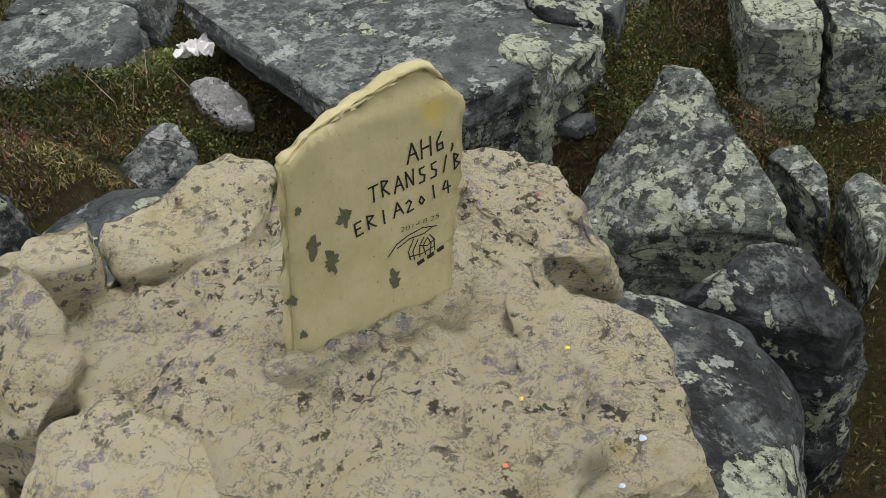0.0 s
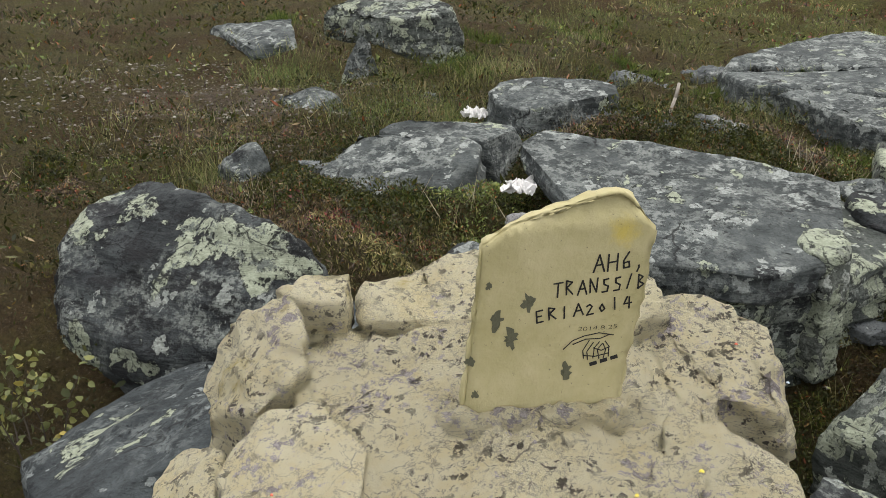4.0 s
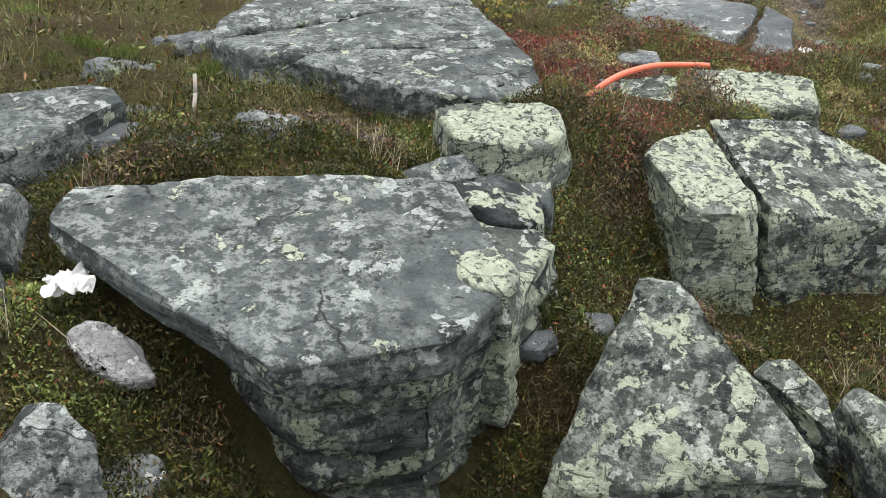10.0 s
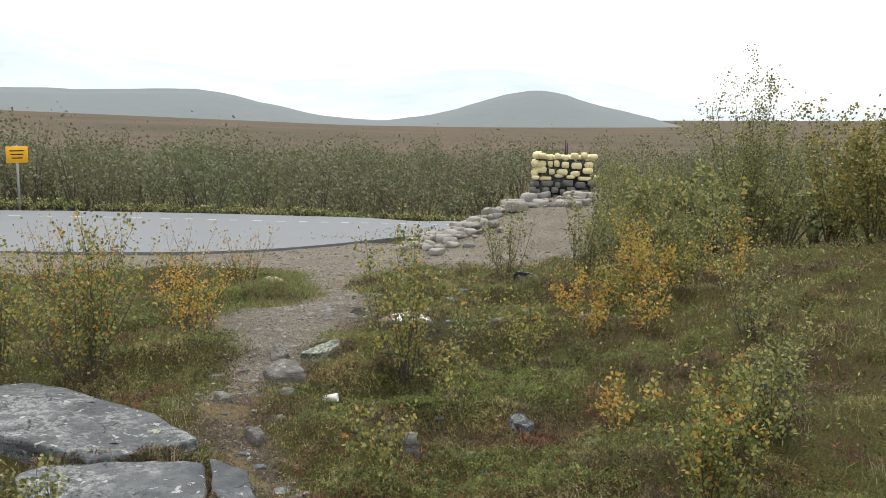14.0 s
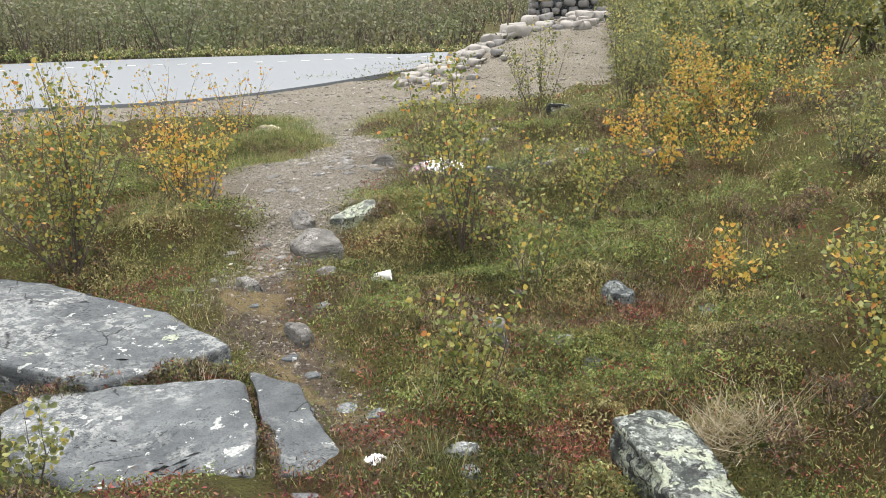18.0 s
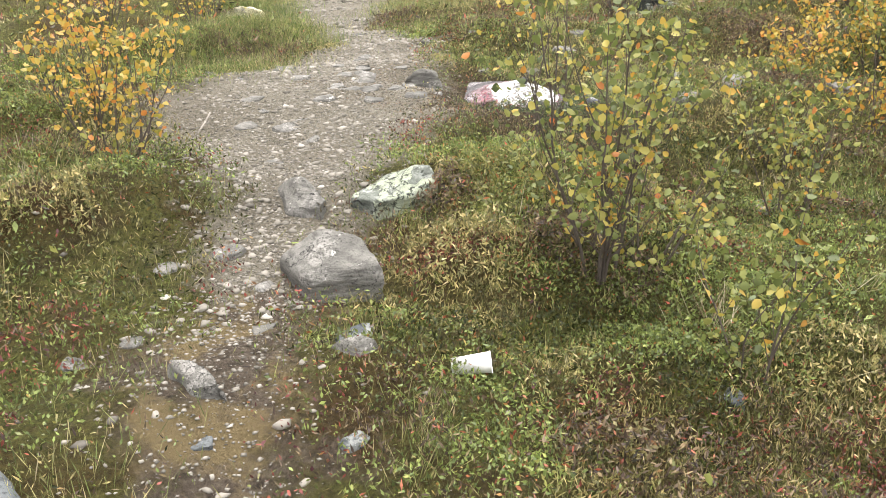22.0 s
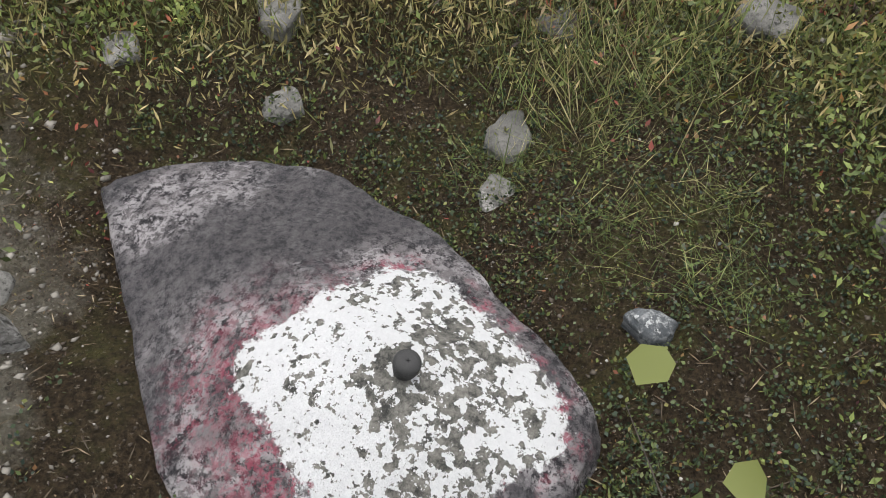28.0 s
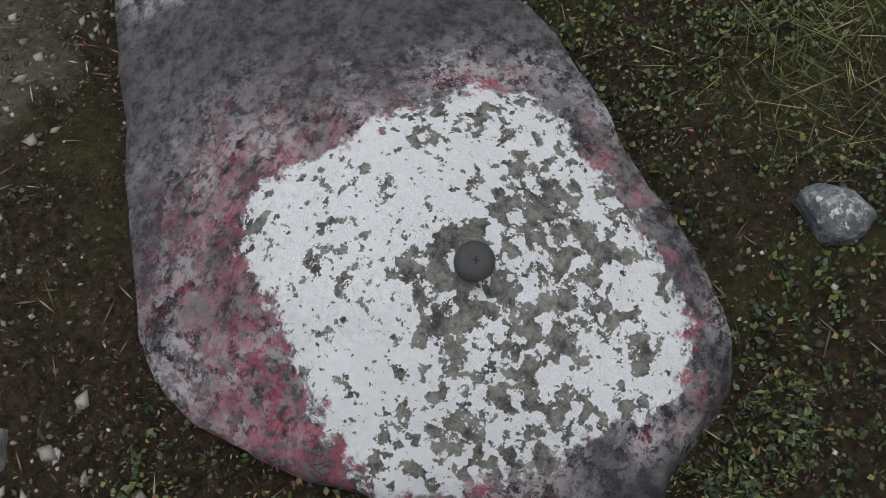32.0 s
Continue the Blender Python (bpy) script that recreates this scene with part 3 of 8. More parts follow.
def land(x, y):
    """Height of the ground."""
    x, y = np.asarray(x, float), np.asarray(y, float)
    s, n = sn(x, y)
    z = np.interp(s, [-20, -3, 0.5, 2.2, 4.6, 6.6, 9.4, 11.8, 13.7, 17.4, 20.5, 40, 400], [0.3, 0.45, 0.45, 0.41, 0.29, 0.10, 0.10, 0.14, 0.0, -0.27, -0.50, -0.6, -0.6])
    side = np.clip((n + 3.3) / 1.4, 0, 1)
    z = z - np.interp(s, [-1, 4.7, 6.5, 9, 12, 15], [0.62, 0.62, 0.30, 0.27, 0.16, 0.03]) * side * side * (3 - 2 * side)
    z = z + bell(x, y, 0.65, 3.8, 0.5, -0.16) + bell(x, y, 1.15, 4.7, 0.4, -0.26) + bell(x, y, 1.6, 4.1, 0.5, -0.12) + bell(x, y, -0.3, 2.9, 0.6, -0.25) + bell(x, y, -1.05, 3.1, 0.5, -0.2)
    z = z + bell(x, y, 3.75, 7.3, 0.55, -0.16) + bell(x, y, 2.95, 6.75, 0.45, -0.10) + bell(x, y, 4.2, 8.0, 0.5, -0.08) + bell(x, y, 5.55, 9.25, 0.55, -0.07) + bell(x, y, 5.0, 8.1, 0.4, -0.05) + bell(x, y, 2.95, 9.4, 0.7, -0.14) + bell(x, y, 2.6, 7.9, 0.5, -0.06) + bell(x, y, 0.45, 4.5, 0.4, -0.14) + bell(x, y, 8.05, 10.1, 0.62, -0.13) + bell(x, y, 7.6, 9.6, 0.4, -0.03) + bell(x, y, 1.05, 2.4, 0.7, -0.4) + bell(x, y, 1.3, 5.65, 0.4, -0.12) + bell(x, y, -1.5, 1.6, 0.7, -0.4) + bell(x, y, -0.05, 3.2, 0.5, -0.24)
    z = z + bell(x, y, 14.5, 6.0, 5.0, 0.75) + bell(x, y, 22.0, 16.6, 4.0, 0.85) + bell(x, y, 18.4, 14.6, 2.4, 0.4)
    z = z + bell(x, y, 0.0, -0.6, 1.1, 0.55) - 0.95 * np.clip((x - 15) / 6, 0, 1) * np.clip((y - 18.0) / 2.5, 0, 1)
    z = z - 0.4 * np.clip((x - 15) / 6, 0, 1) * np.clip((y - 18.0) / 2.5, 0, 1)
    near, bed = np.full(np.shape(z), 99.0), np.zeros(np.shape(z))
    for px, py, pz in BED:
        d = np.hypot(x - px, y - py)
        bed = np.where(d < near, pz - 0.06, bed)
        near = np.minimum(near, d)
    u = np.clip((near - 1.15) / 0.9, 0, 1)
    z = bed * (1 - u) + z * u
    far = np.clip((np.hypot(x, y) - 45) / 300, 0, 1)
    z = z + far * (3.0 + np.clip(0.045 * (0.55 * y - 0.8 * x), -7, 16))
    return z


PATH_LINE = ((3.42, 6.65, 0.0), (3.62, 7.12, 0.14), (3.80, 7.6, 0.26), (4.03, 8.18, 0.24), (4.4, 8.7, 0.28), (4.88, 9.05, 0.22), (5.68, 9.6, 0.36), (6.7, 10.6, 0.92), (7.4, 11.0, 0.75), (8.43, 11.45, 0.45), (8.95, 12.3, 0.36), (9.7, 13.1, 0.5), (11.2, 14.5, 0.8), (12.6, 15.8, 2.0))


def trail(x, y):
    """1 on the trodden gravel, 0 off it."""
    best = np.full(np.shape(x), -9.0)
    for (ax, ay, ar), (bx, by, br) in zip(PATH_LINE, PATH_LINE[1:]):
        dx, dy = bx - ax, by - ay
        u = np.clip(((x - ax) * dx + (y - ay) * dy) / (dx * dx + dy * dy), 0, 1)
        best = np.maximum(best, (ar + u * (br - ar)) - np.hypot(x - ax - u * dx, y - ay - u * dy))
    s, n = sn(x, y)
    lot = np.minimum(np.minimum(s - 18.3 - 0.1 * (n + 3), 24.5 - s), np.minimum(n + 14, 1.5 - n))
    best = np.maximum(best, lot)
    best = np.maximum(best, 0.18 - 0.5 * np.hypot((x + 3.4) / 1.6, (y - 4.9) / 1.1))
    best = np.maximum(best, 2.6 - np.hypot(x - 18.6, y - 14.9))
    best = np.maximum(best, 1.8 - np.hypot(x - 21.3, y - 16.2))
    best = np.where(x > 11, np.minimum(best, (y - 10.6 - (x - 12.66) * 0.537) * 0.88), best)
    best = np.maximum(best, 0.20 - np.hypot((x - 7.15) / 1.2, y - 9.9))
    best = np.minimum(best, (np.hypot((x - 7.8) * 0.9, y - 9.85) - 0.52) * 1.6)
    return np.clip(best / 0.5 * 0.5 + 0.5, 0, 1)


def mesh_of(name, verts, faces, material, smooth=False):
    me = bpy.data.meshes.new(name)
    me.from_pydata(verts, [], faces)
    me.materials.append(material)
    if smooth:
        me.shade_smooth()
    return me


def grid_ground():
    """One sheet: fine under the walk, coarser and coarser out to the horizon."""
    def axis(a, b, step, out):
        core = list(np.arange(a, b + 1e-6, step))
        lo, hi, d = [], [], step
        p, q = core[0], core[-1]
        while q < out:
            d *= 1.22
            p, q = p - d, q + d
            lo.insert(0, p), hi.append(q)
        return np.array(lo + core + hi)
    xs, ys = axis(-5, 12.5, 0.08, 3500), axis(0.5, 16, 0.08, 3500)
    X, Y = np.meshgrid(xs, ys)
    Z = land(X, Y)
    near = np.clip(1 - (np.hypot(X - 4, Y - 8) - 10) / 12, 0, 1)
    g = trail(X, Y)
    quiet = 1 - 0.8 * np.clip(1.6 - np.hypot(X - 3.2, Y - 7.8), 0, 1) * (Y < 9.5) - 0.5 * np.clip(1.4 - np.hypot(X - 7.8, Y - 9.8), 0, 1)
    for f, a in ((1.1, 0.05), (3.3, 0.058), (8.0, 0.036), (17.0, 0.012)):
        ph = np.random.rand(8, 3) * 6.28
        acc = sum(np.sin(f * (X * math.cos(p[0]) + Y * math.sin(p[0])) + p[1]) for p in ph)
        Z = Z + near * a * 0.4 * acc * (1 - 0.75 * g) * quiet
    nx, ny = len(xs), len(ys)
    idx = np.arange(nx * ny).reshape(ny, nx)
    faces = np.stack([idx[:-1, :-1], idx[:-1, 1:], idx[1:, 1:], idx[1:, :-1]], -1).reshape(-1, 4)
    me = mesh_of("ground", np.stack([X, Y, Z], -1).reshape(-1, 3).tolist(), faces.tolist(), M_GROUND, True)
    at = me.attributes.new("gravel", "FLOAT", "POINT")
    at.data.foreach_set("value", g.reshape(-1).astype(np.float32))
    rk = np.clip((np.hypot(X - 7.85, Y - 9.8) - 0.75) / 0.5, 0, 1)
    hz = rk * np.interp(sn(X, Y)[0], [3.6, 5.0], [0.45, 1.0])
    me.attributes.new("heath", "FLOAT", "POINT").data.foreach_set("value", hz.reshape(-1).astype(np.float32))
    soil = np.interp(Y + 0.35 * X, [8.9, 9.5, 10.6, 11.3], [1.0, 1.0, 0.75, 0.0]) * (X < 6)
    me.attributes.new("soil", "FLOAT", "POINT").data.foreach_set("value", soil.reshape(-1).astype(np.float32))
    ob = tagged(new("ground", me), "heath ground of moss, soil and trodden gravel", "ground", kind="structure")
    return ob, xs, ys, Z


ground, GX, GY, GZ = grid_ground()


def floor_z(x, y):
    """Height of the finished ground sheet, roughness included."""
    x, y = np.asarray(x, float), np.asarray(y, float)
    i = np.clip(np.searchsorted(GX, x) - 1, 0, len(GX) - 2)
    j = np.clip(np.searchsorted(GY, y) - 1, 0, len(GY) - 2)
    u, v = (x - GX[i]) / (GX[i + 1] - GX[i]), (y - GY[j]) / (GY[j + 1] - GY[j])
    return GZ[j, i] * (1 - u) * (1 - v) + GZ[j, i + 1] * u * (1 - v) + GZ[j + 1, i] * (1 - u) * v + GZ[j + 1, i + 1] * u * v


# ---- helpers for things ----
def part(name, bm, material, parent, label=""):
    me = bpy.data.meshes.new(name)
    bm.to_mesh(me)
    bm.free()
    me.materials.append(material)
    me.shade_smooth()
    ob = new(name, me)
    ob.parent = parent
    if label:
        ob["label"] = label
    return ob


def wrapped(points):
    bm = bmesh.new()
    for p in points:
        bm.verts.new(p)
    bmesh.ops.convex_hull(bm, input=bm.verts)
    junk = [v for v in bm.verts if not v.link_faces]
    bmesh.ops.delete(bm, geom=junk, context="VERTS")
    return bm


def hull(points, fine, rough=0.02, smooth=1, seed=0, layer=0.0, chips=0, bite=0.05):
    """A stone: the hull of its corners, a few flat chips struck off, its faces divided, its edges worn and its surface uneven."""
    bm = wrapped(points)
    cut = random.Random(seed * 17 + 5)
    for _ in range(chips):
        d = Vector((cut.gauss(0, 1), cut.gauss(0, 1), cut.gauss(0.15, 0.45))).normalized()
        reach = [v.co.dot(d) for v in bm.verts]
        top, low = max(reach), min(reach)
        at = d * (top - (top - low) * cut.uniform(0.3, 1.0) * bite)
        bmesh.ops.bisect_plane(bm, geom=list(bm.verts) + list(bm.edges) + list(bm.faces), plane_co=at, plane_no=d, clear_outer=True)
        kept = [v.co.copy() for v in bm.verts]
        bm.free()
        bm = wrapped(kept)
    bmesh.ops.triangulate(bm, faces=bm.faces)
    for _ in range(7):
        long = [e for e in bm.edges if e.calc_length() > fine * 1.4]
        if not long or len(bm.verts) > 9000:
            break
        bmesh.ops.subdivide_edges(bm, edges=long, cuts=1, use_grid_fill=True)
        bmesh.ops.triangulate(bm, faces=[f for f in bm.faces if len(f.verts) > 3])
    for _ in range(smooth):
        bmesh.ops.smooth_vert(bm, verts=bm.verts, factor=0.5, use_axis_x=True, use_axis_y=True, use_axis_z=True)
    bm.normal_update()
    off = Vector((seed * 7.3, seed * 3.1, seed * 1.7))
    moves = []
    for v in bm.verts:
        p = v.co * 2.0 + off
        d = noise.fractal(p, 1.0, 2.0, 4) * rough * 1.2
        q = v.co * 6.0 + off
        d += (noise.ridged_multi_fractal(q, 1.0, 2.0, 3, 1.0, 2.0) - 1.2) * rough * 0.45
        d += noise.fractal(v.co * 17.0 + off, 0.9, 2.0, 3) * rough * 0.55
        f1, f2 = noise.voronoi(v.co * 3.4 + off)[0][:2]
        d += (min(f2 - f1, 0.25) - 0.15) * rough * 1.3
        f1, f2 = noise.voronoi(v.co * 9.0 + off)[0][:2]
        d += (min(f2 - f1, 0.3) - 0.15) * rough * 0.7
        if layer:
            d += layer * math.tanh(9.0 * noise.noise(Vector((v.co.x * 1.6, v.co.y * 1.6, v.co.z * 17 + v.co.x * 2.2)) + off))
        moves.append(v.normal * d * 0.72)
    for v, d in zip(bm.verts, moves):
        v.co += d
    return bm


STONES = []


def rock(name, label, top, base, material, spread=1.1, fine=0.04, rough=0.02, smooth=1, layer=0.010, shift=(0, 0), category="rock", chips=7, bite=0.06):
    """A rock from the corners of its upper rim and the height of its foot."""
    pts = [Vector(p) for p in top]
    c = sum(pts, Vector()) / len(pts)
    low = [Vector((c.x + (p.x - c.x) * spread + shift[0], c.y + (p.y - c.y) * spread + shift[1], base)) for p in pts]
    seed = len(STONES)
    bm = hull(pts + low, fine, rough, smooth, seed, layer, chips, bite)
    me = bpy.data.meshes.new(name)
    bm.to_mesh(me)
    bm.free()
    me.materials.append(material)
    me.shade_smooth()
    ob = new(name, me)
    r = max((p - c).to_2d().length for p in pts)
    STONES.append((c.x, c.y, r, [(p.x, p.y) for p in low]))
    return tagged(ob, label, category)


def stone_part(name, label, top, base, material, parent, spread=1.0, fine=0.03, rough=0.012, smooth=1, layer=0.0, thick=0.0, chips=5, bite=0.05):
    """One stone of a thing, from the corners of its upper rim; thick: a slab of that thickness in place of a foot at base."""
    pts = [Vector(p) for p in top]
    c = sum(pts, Vector()) / len(pts)
    low = [Vector((c.x + (p.x - c.x) * spread, c.y + (p.y - c.y) * spread, p.z - thick if thick else base)) for p in pts]
    STONES.append((c.x, c.y, max((p - c).to_2d().length for p in pts), [(p.x, p.y) for p in low]))
    return part(name, hull(pts + low, fine, rough, smooth, len(STONES), layer, chips, bite), material, parent, label)


# ---- rocks round the painted cairn ----
rock("boulder", "dark boulder with black crust and pale green lichen", [(-2.49, 2.75, 0.70), (-1.96, 2.57, 0.78), (-1.52, 2.41, 0.75), (-1.29, 2.46, 0.55), (-1.48, 2.17, 0.45), (-1.80, 2.05, 0.35), (-2.30, 2.11, 0.40), (-2.57, 2.36, 0.60)], 0.1, M_DARK, 1.05, 0.05, 0.03)
rock("rock_slab", "dark smooth rock slab below the cairn", [(-1.29, 2.81, 0.40), (-0.80, 2.65, 0.45), (-0.50, 2.63, 0.45), (-0.30, 2.47, 0.50), (-0.51, 1.87, 0.65), (-1.09, 1.78, 0.55), (-1.49, 2.12, 0.40), (-1.43, 2.47, 0.40)], -0.1, M_DARKSLAB, 1.1, 0.05, 0.02)
big = tagged(new("boulder"), "big flat-topped grey boulder with lichen crusts", "rock")
BIG_TOP = [(-1.20, 3.97, 0.65), (-1.13, 4.19, 0.67), (-0.40, 4.20, 0.62), (0.23, 4.16, 0.57), (0.23, 4.00, 0.55), (0.29, 3.60, 0.50), (0.24, 3.43, 0.48), (0.03, 3.23, 0.46), (-0.20, 3.25, 0.48), (-0.50, 3.17, 0.49), (-0.63, 3.33, 0.52), (-0.80, 3.65, 0.58), (-1.00, 3.93, 0.63)]
stone_part("upper_slab", "", BIG_TOP, None, M_ROCK, big, 0.99, 0.036, 0.012, 1, 0.010, 0.12, 3, 0.02)
stone_part("lower_block", "front face crusted with pale green and black lichen", [(-0.90, 3.95, 0.50), (-0.40, 4.12, 0.50), (0.33, 4.35, 0.40), (0.58, 4.09, 0.37), (0.60, 3.94, 0.36), (0.36, 3.70, 0.37), (0.22, 3.42, 0.38), (0.02, 3.27, 0.38), (-0.45, 3.26, 0.40), (-0.58, 3.45, 0.44), (-0.72, 3.70, 0.48)], -0.40, M_ROCKL, big, 0.94, 0.038, 0.022, 1, 0.02, 0.0, 6, 0.05)
stone_part("knob", "knob covered by pale green lichen", [(0.12, 3.68, 0.52), (0.27, 3.68, 0.53), (0.32, 3.52, 0.51), (0.25, 3.42, 0.49), (0.12, 3.50, 0.50)], -0.05, M_LICHEN, big, 1.06, 0.03, 0.014, 1, 0.008, 0.0, 3, 0.05)
rock("boulder", "dark broken block beside the big boulder", [(0.26, 4.32, 0.48), (0.50, 4.46, 0.44), (0.64, 4.26, 0.38), (0.60, 4.04, 0.36), (0.34, 4.02, 0.44)], -0.3, M_DARK, 1.0, 0.04, 0.025)
rock("rock_slab", "grey flat rock slab lying in heather", [(-2.18, 3.64, 0.48), (-2.03, 3.78, 0.55), (-2.07, 4.00, 0.60), (-1.45, 4.12, 0.60), (-1.36, 3.83, 0.55), (-1.45, 3.68, 0.50), (-1.83, 3.56, 0.42)], 0.2, M_ROCK)
rock("rock_slab", "grey flat rock slab lying in heather", [(-2.12, 4.17, 0.58), (-1.99, 4.33, 0.60), (-1.36, 4.50, 0.57), (-1.39, 4.16, 0.57), (-1.77, 4.08, 0.57)], 0.2, M_ROCK)
rock("rock_slab", "flat grey rock slab with paper at its edge", [(-1.84, 5.21, 0.60), (-1.68, 5.40, 0.62), (-1.15, 5.49, 0.60), (-1.05, 5.29, 0.60), (-1.31, 4.97, 0.58), (-1.45, 4.81, 0.56), (-1.71, 4.98, 0.57)], 0.3, M_ROCK)
hump = tagged(new("bedrock_hump"), "long low hump of pale grey bedrock split by cracks", "rock")
for tops in ([(-0.72, 6.63, 0.50), (-0.51, 7.03, 0.55), (0.08, 8.03, 0.55), (0.96, 7.50, 0.50), (0.98, 6.92, 0.50), (0.30, 6.72, 0.54)],
             [(-0.70, 6.61, 0.49), (0.31, 6.69, 0.53), (0.99, 6.89, 0.50), (0.98, 6.34, 0.50), (1.03, 6.06, 0.47), (0.20, 6.10, 0.51), (-0.44, 6.16, 0.50)],
             [(-0.38, 6.12, 0.49), (0.20, 6.07, 0.51), (1.04, 6.03, 0.47), (1.07, 5.81, 0.45), (1.07, 5.45, 0.35), (0.50, 5.38, 0.45), (0.13, 5.77, 0.50)]):
    stone_part("bedrock_block", "", tops, -0.05, M_ROCK, hump, 1.03, 0.055, 0.02, 1, 0.012)
rock("boulder", "far grey boulder at the heath's edge", [(-4.85, 6.47, 0.60), (-4.13, 6.62, 0.65), (-3.73, 6.04, 0.60), (-4.03, 5.89, 0.55)], 0.2, M_ROCK)
rock("boulder", "far grey boulder at the heath's edge", [(-4.01, 6.95, 0.70), (-3.64, 7.60, 0.8), (-2.79, 7.09, 0.7), (-3.25, 6.78, 0.65)], 0.2, M_ROCKL)
rock("stone", "upright pointed grey stone slab", [(-3.07, 5.85, 0.72), (-3.03, 5.9, 0.7), (-3.1, 5.75, 0.6)], 0.35, M_ROCK, 2.2, 0.03)
rock("stone", "low grey stone in dry grass", [(-3.15, 4.86, 0.50), (-2.95, 5.02, 0.55), (-2.78, 5.05, 0.50), (-2.73, 4.57, 0.50)], 0.3, M_ROCK)
rock("stone", "grey stone in the heather", [(-2.70, 3.63, 0.50), (-2.52, 3.72, 0.60), (-2.42, 3.68, 0.50), (-2.46, 3.50, 0.45)], 0.2, M_ROCK)
rock("stone", "pointed grey-brown stone in heather", [(-1.22, 3.30, 0.36), (-1.12, 3.22, 0.46), (-1.02, 3.10, 0.42), (-0.96, 2.95, 0.28), (-1.20, 2.92, 0.26), (-1.34, 3.05, 0.27)], -0.05, M_ROCK, 1.15, 0.025, 0.03)
rock("rock_slab", "dark smooth slab sloping down beside the cairn", [(-1.87, 1.45, 0.30), (-1.85, 1.75, 0.30), (-1.72, 2.15, 0.32), (-1.50, 2.08, 0.42), (-1.20, 1.72, 0.56), (-1.08, 1.35, 0.56), (-1.45, 1.15, 0.42)], -0.3, M_DARKSLAB, 1.0, 0.04, 0.02)
for what, material, spots_at in (
    ("small whitish angular stone among crowberry", M_WHITISH, ((-1.13, 3.62, 0.05), (-1.06, 3.70, 0.06), (-1.00, 3.66, 0.10), (-0.90, 3.60, 0.05), (-0.88, 3.50, 0.02), (-0.98, 3.49, 0.03), (-1.08, 3.54, 0.04))),
    ("small split stone with pale veins beside the painted rock", M_SPLINTER, ((7.99, 9.425, 0.030), (8.012, 9.405, 0.028), (8.025, 9.36, 0.018), (7.99, 9.325, 0.022), (7.955, 9.33, 0.012), (7.945, 9.375, 0.020), (7.985, 9.37, 0.042))),
    ("rounded grey stone standing in the heath", M_ROCK, ((5.88, 6.96, 0.11), (5.95, 7.05, 0.15), (6.08, 6.98, 0.13), (6.04, 6.85, 0.10), (5.93, 6.84, 0.09)))):
    rock("stone", what, [(x, y, float(floor_z(x, y)) + h) for x, y, h in spots_at], float(floor_z(spots_at[0][0], spots_at[0][1])) - 0.06, material, 1.03, 0.014, 0.012, 1, 0.008, chips=7, bite=0.09)
rock("boulder", "sharp-crested boulder with pale lichen", [(0.78, 3.71, 0.10), (0.78, 3.60, 0.38), (0.91, 3.58, 0.40), (0.99, 3.32, 0.30), (1.08, 3.08, 0.20), (1.13, 2.84, 0.10), (0.87, 2.97, 0.10), (0.51, 2.98, 0.00), (0.28, 3.12, -0.10)], -0.5, M_ROCKL, 1.0, 0.045, 0.02, 1, 0.014)
rock("boulder", "angular lichen-covered grey boulder", [(1.17, 3.44, 0.05), (1.30, 3.41, 0.10), (1.37, 3.26, 0.05), (1.30, 3.06, 0.00)], -0.7, M_ROCKL)
rock("boulder", "angular lichen-covered grey boulder", [(1.44, 3.31, 0.00), (1.49, 3.26, 0.05), (1.61, 3.17, 0.00), (1.39, 2.84, 0.00)], -0.8, M_ROCKL)
rock("boulder", "dark boulder below the cairn", [(0.57, 2.40, 0.20), (0.78, 2.52, 0.25), (1.03, 2.62, 0.20), (1.17, 2.31, 0.10), (1.04, 2.22, 0.10), (0.74, 2.38, 0.10)], -0.7, M_DARK)
rock("boulder", "dark boulder at the cairn's foot", [(0.33, 1.92, 0.55), (0.58, 1.85, 0.50), (0.74, 1.75, 0.40), (0.73, 1.56, 0.40), (0.61, 1.26, 0.50), (0.28, 1.19, 0.60)], -0.6, M_DARK)
rock("boulder", "square split boulder with green lichen top", [(1.35, 4.98, 0.28), (1.74, 5.09, 0.30), (1.68, 4.34, 0.17), (1.36, 4.39, 0.18)], -0.45, M_LICHEN, 1.08, 0.034, 0.013, 1, 0.010)
rock("boulder", "broad split boulder with layered front", [(1.80, 5.24, 0.30), (2.31, 5.11, 0.26), (2.66, 4.70, 0.10), (2.57, 4.34, 0.00), (1.75, 4.38, 0.15)], -0.5, M_ROCKL, 1.03, 0.034, 0.013, 1, 0.010)
rock("boulder", "wedge-shaped boulder split from its neighbour", [(2.80, 4.72, 0.00), (3.17, 4.75, 0.00), (3.22, 4.12, -0.15), (2.66, 4.31, -0.10)], -0.55, M_ROCKL, 1.03, 0.034, 0.013, 1, 0.010)
rock("boulder", "block with a smooth pale green lichen top", [(0.37, 5.16, 0.50), (0.63, 5.21, 0.50), (0.97, 5.02, 0.48), (0.92, 4.80, 0.42), (0.72, 4.68, 0.40), (0.39, 4.82, 0.45)], 0.0, M_LICHEN)
rock("stone", "low stone pale with lichen", [(2.04, 5.88, 0.30), (2.37, 5.88, 0.30), (2.70, 5.68, 0.28), (2.58, 5.41, 0.22), (2.02, 5.40, 0.25)], -0.1, M_LICHEN)
rock("stone", "low grey stone between boulders", [(0.11, 4.77, 0.35), (0.27, 4.78, 0.40), (0.47, 4.71, 0.42), (0.45, 4.59, 0.35), (0.09, 4.65, 0.35)], 0.1, M_ROCK)
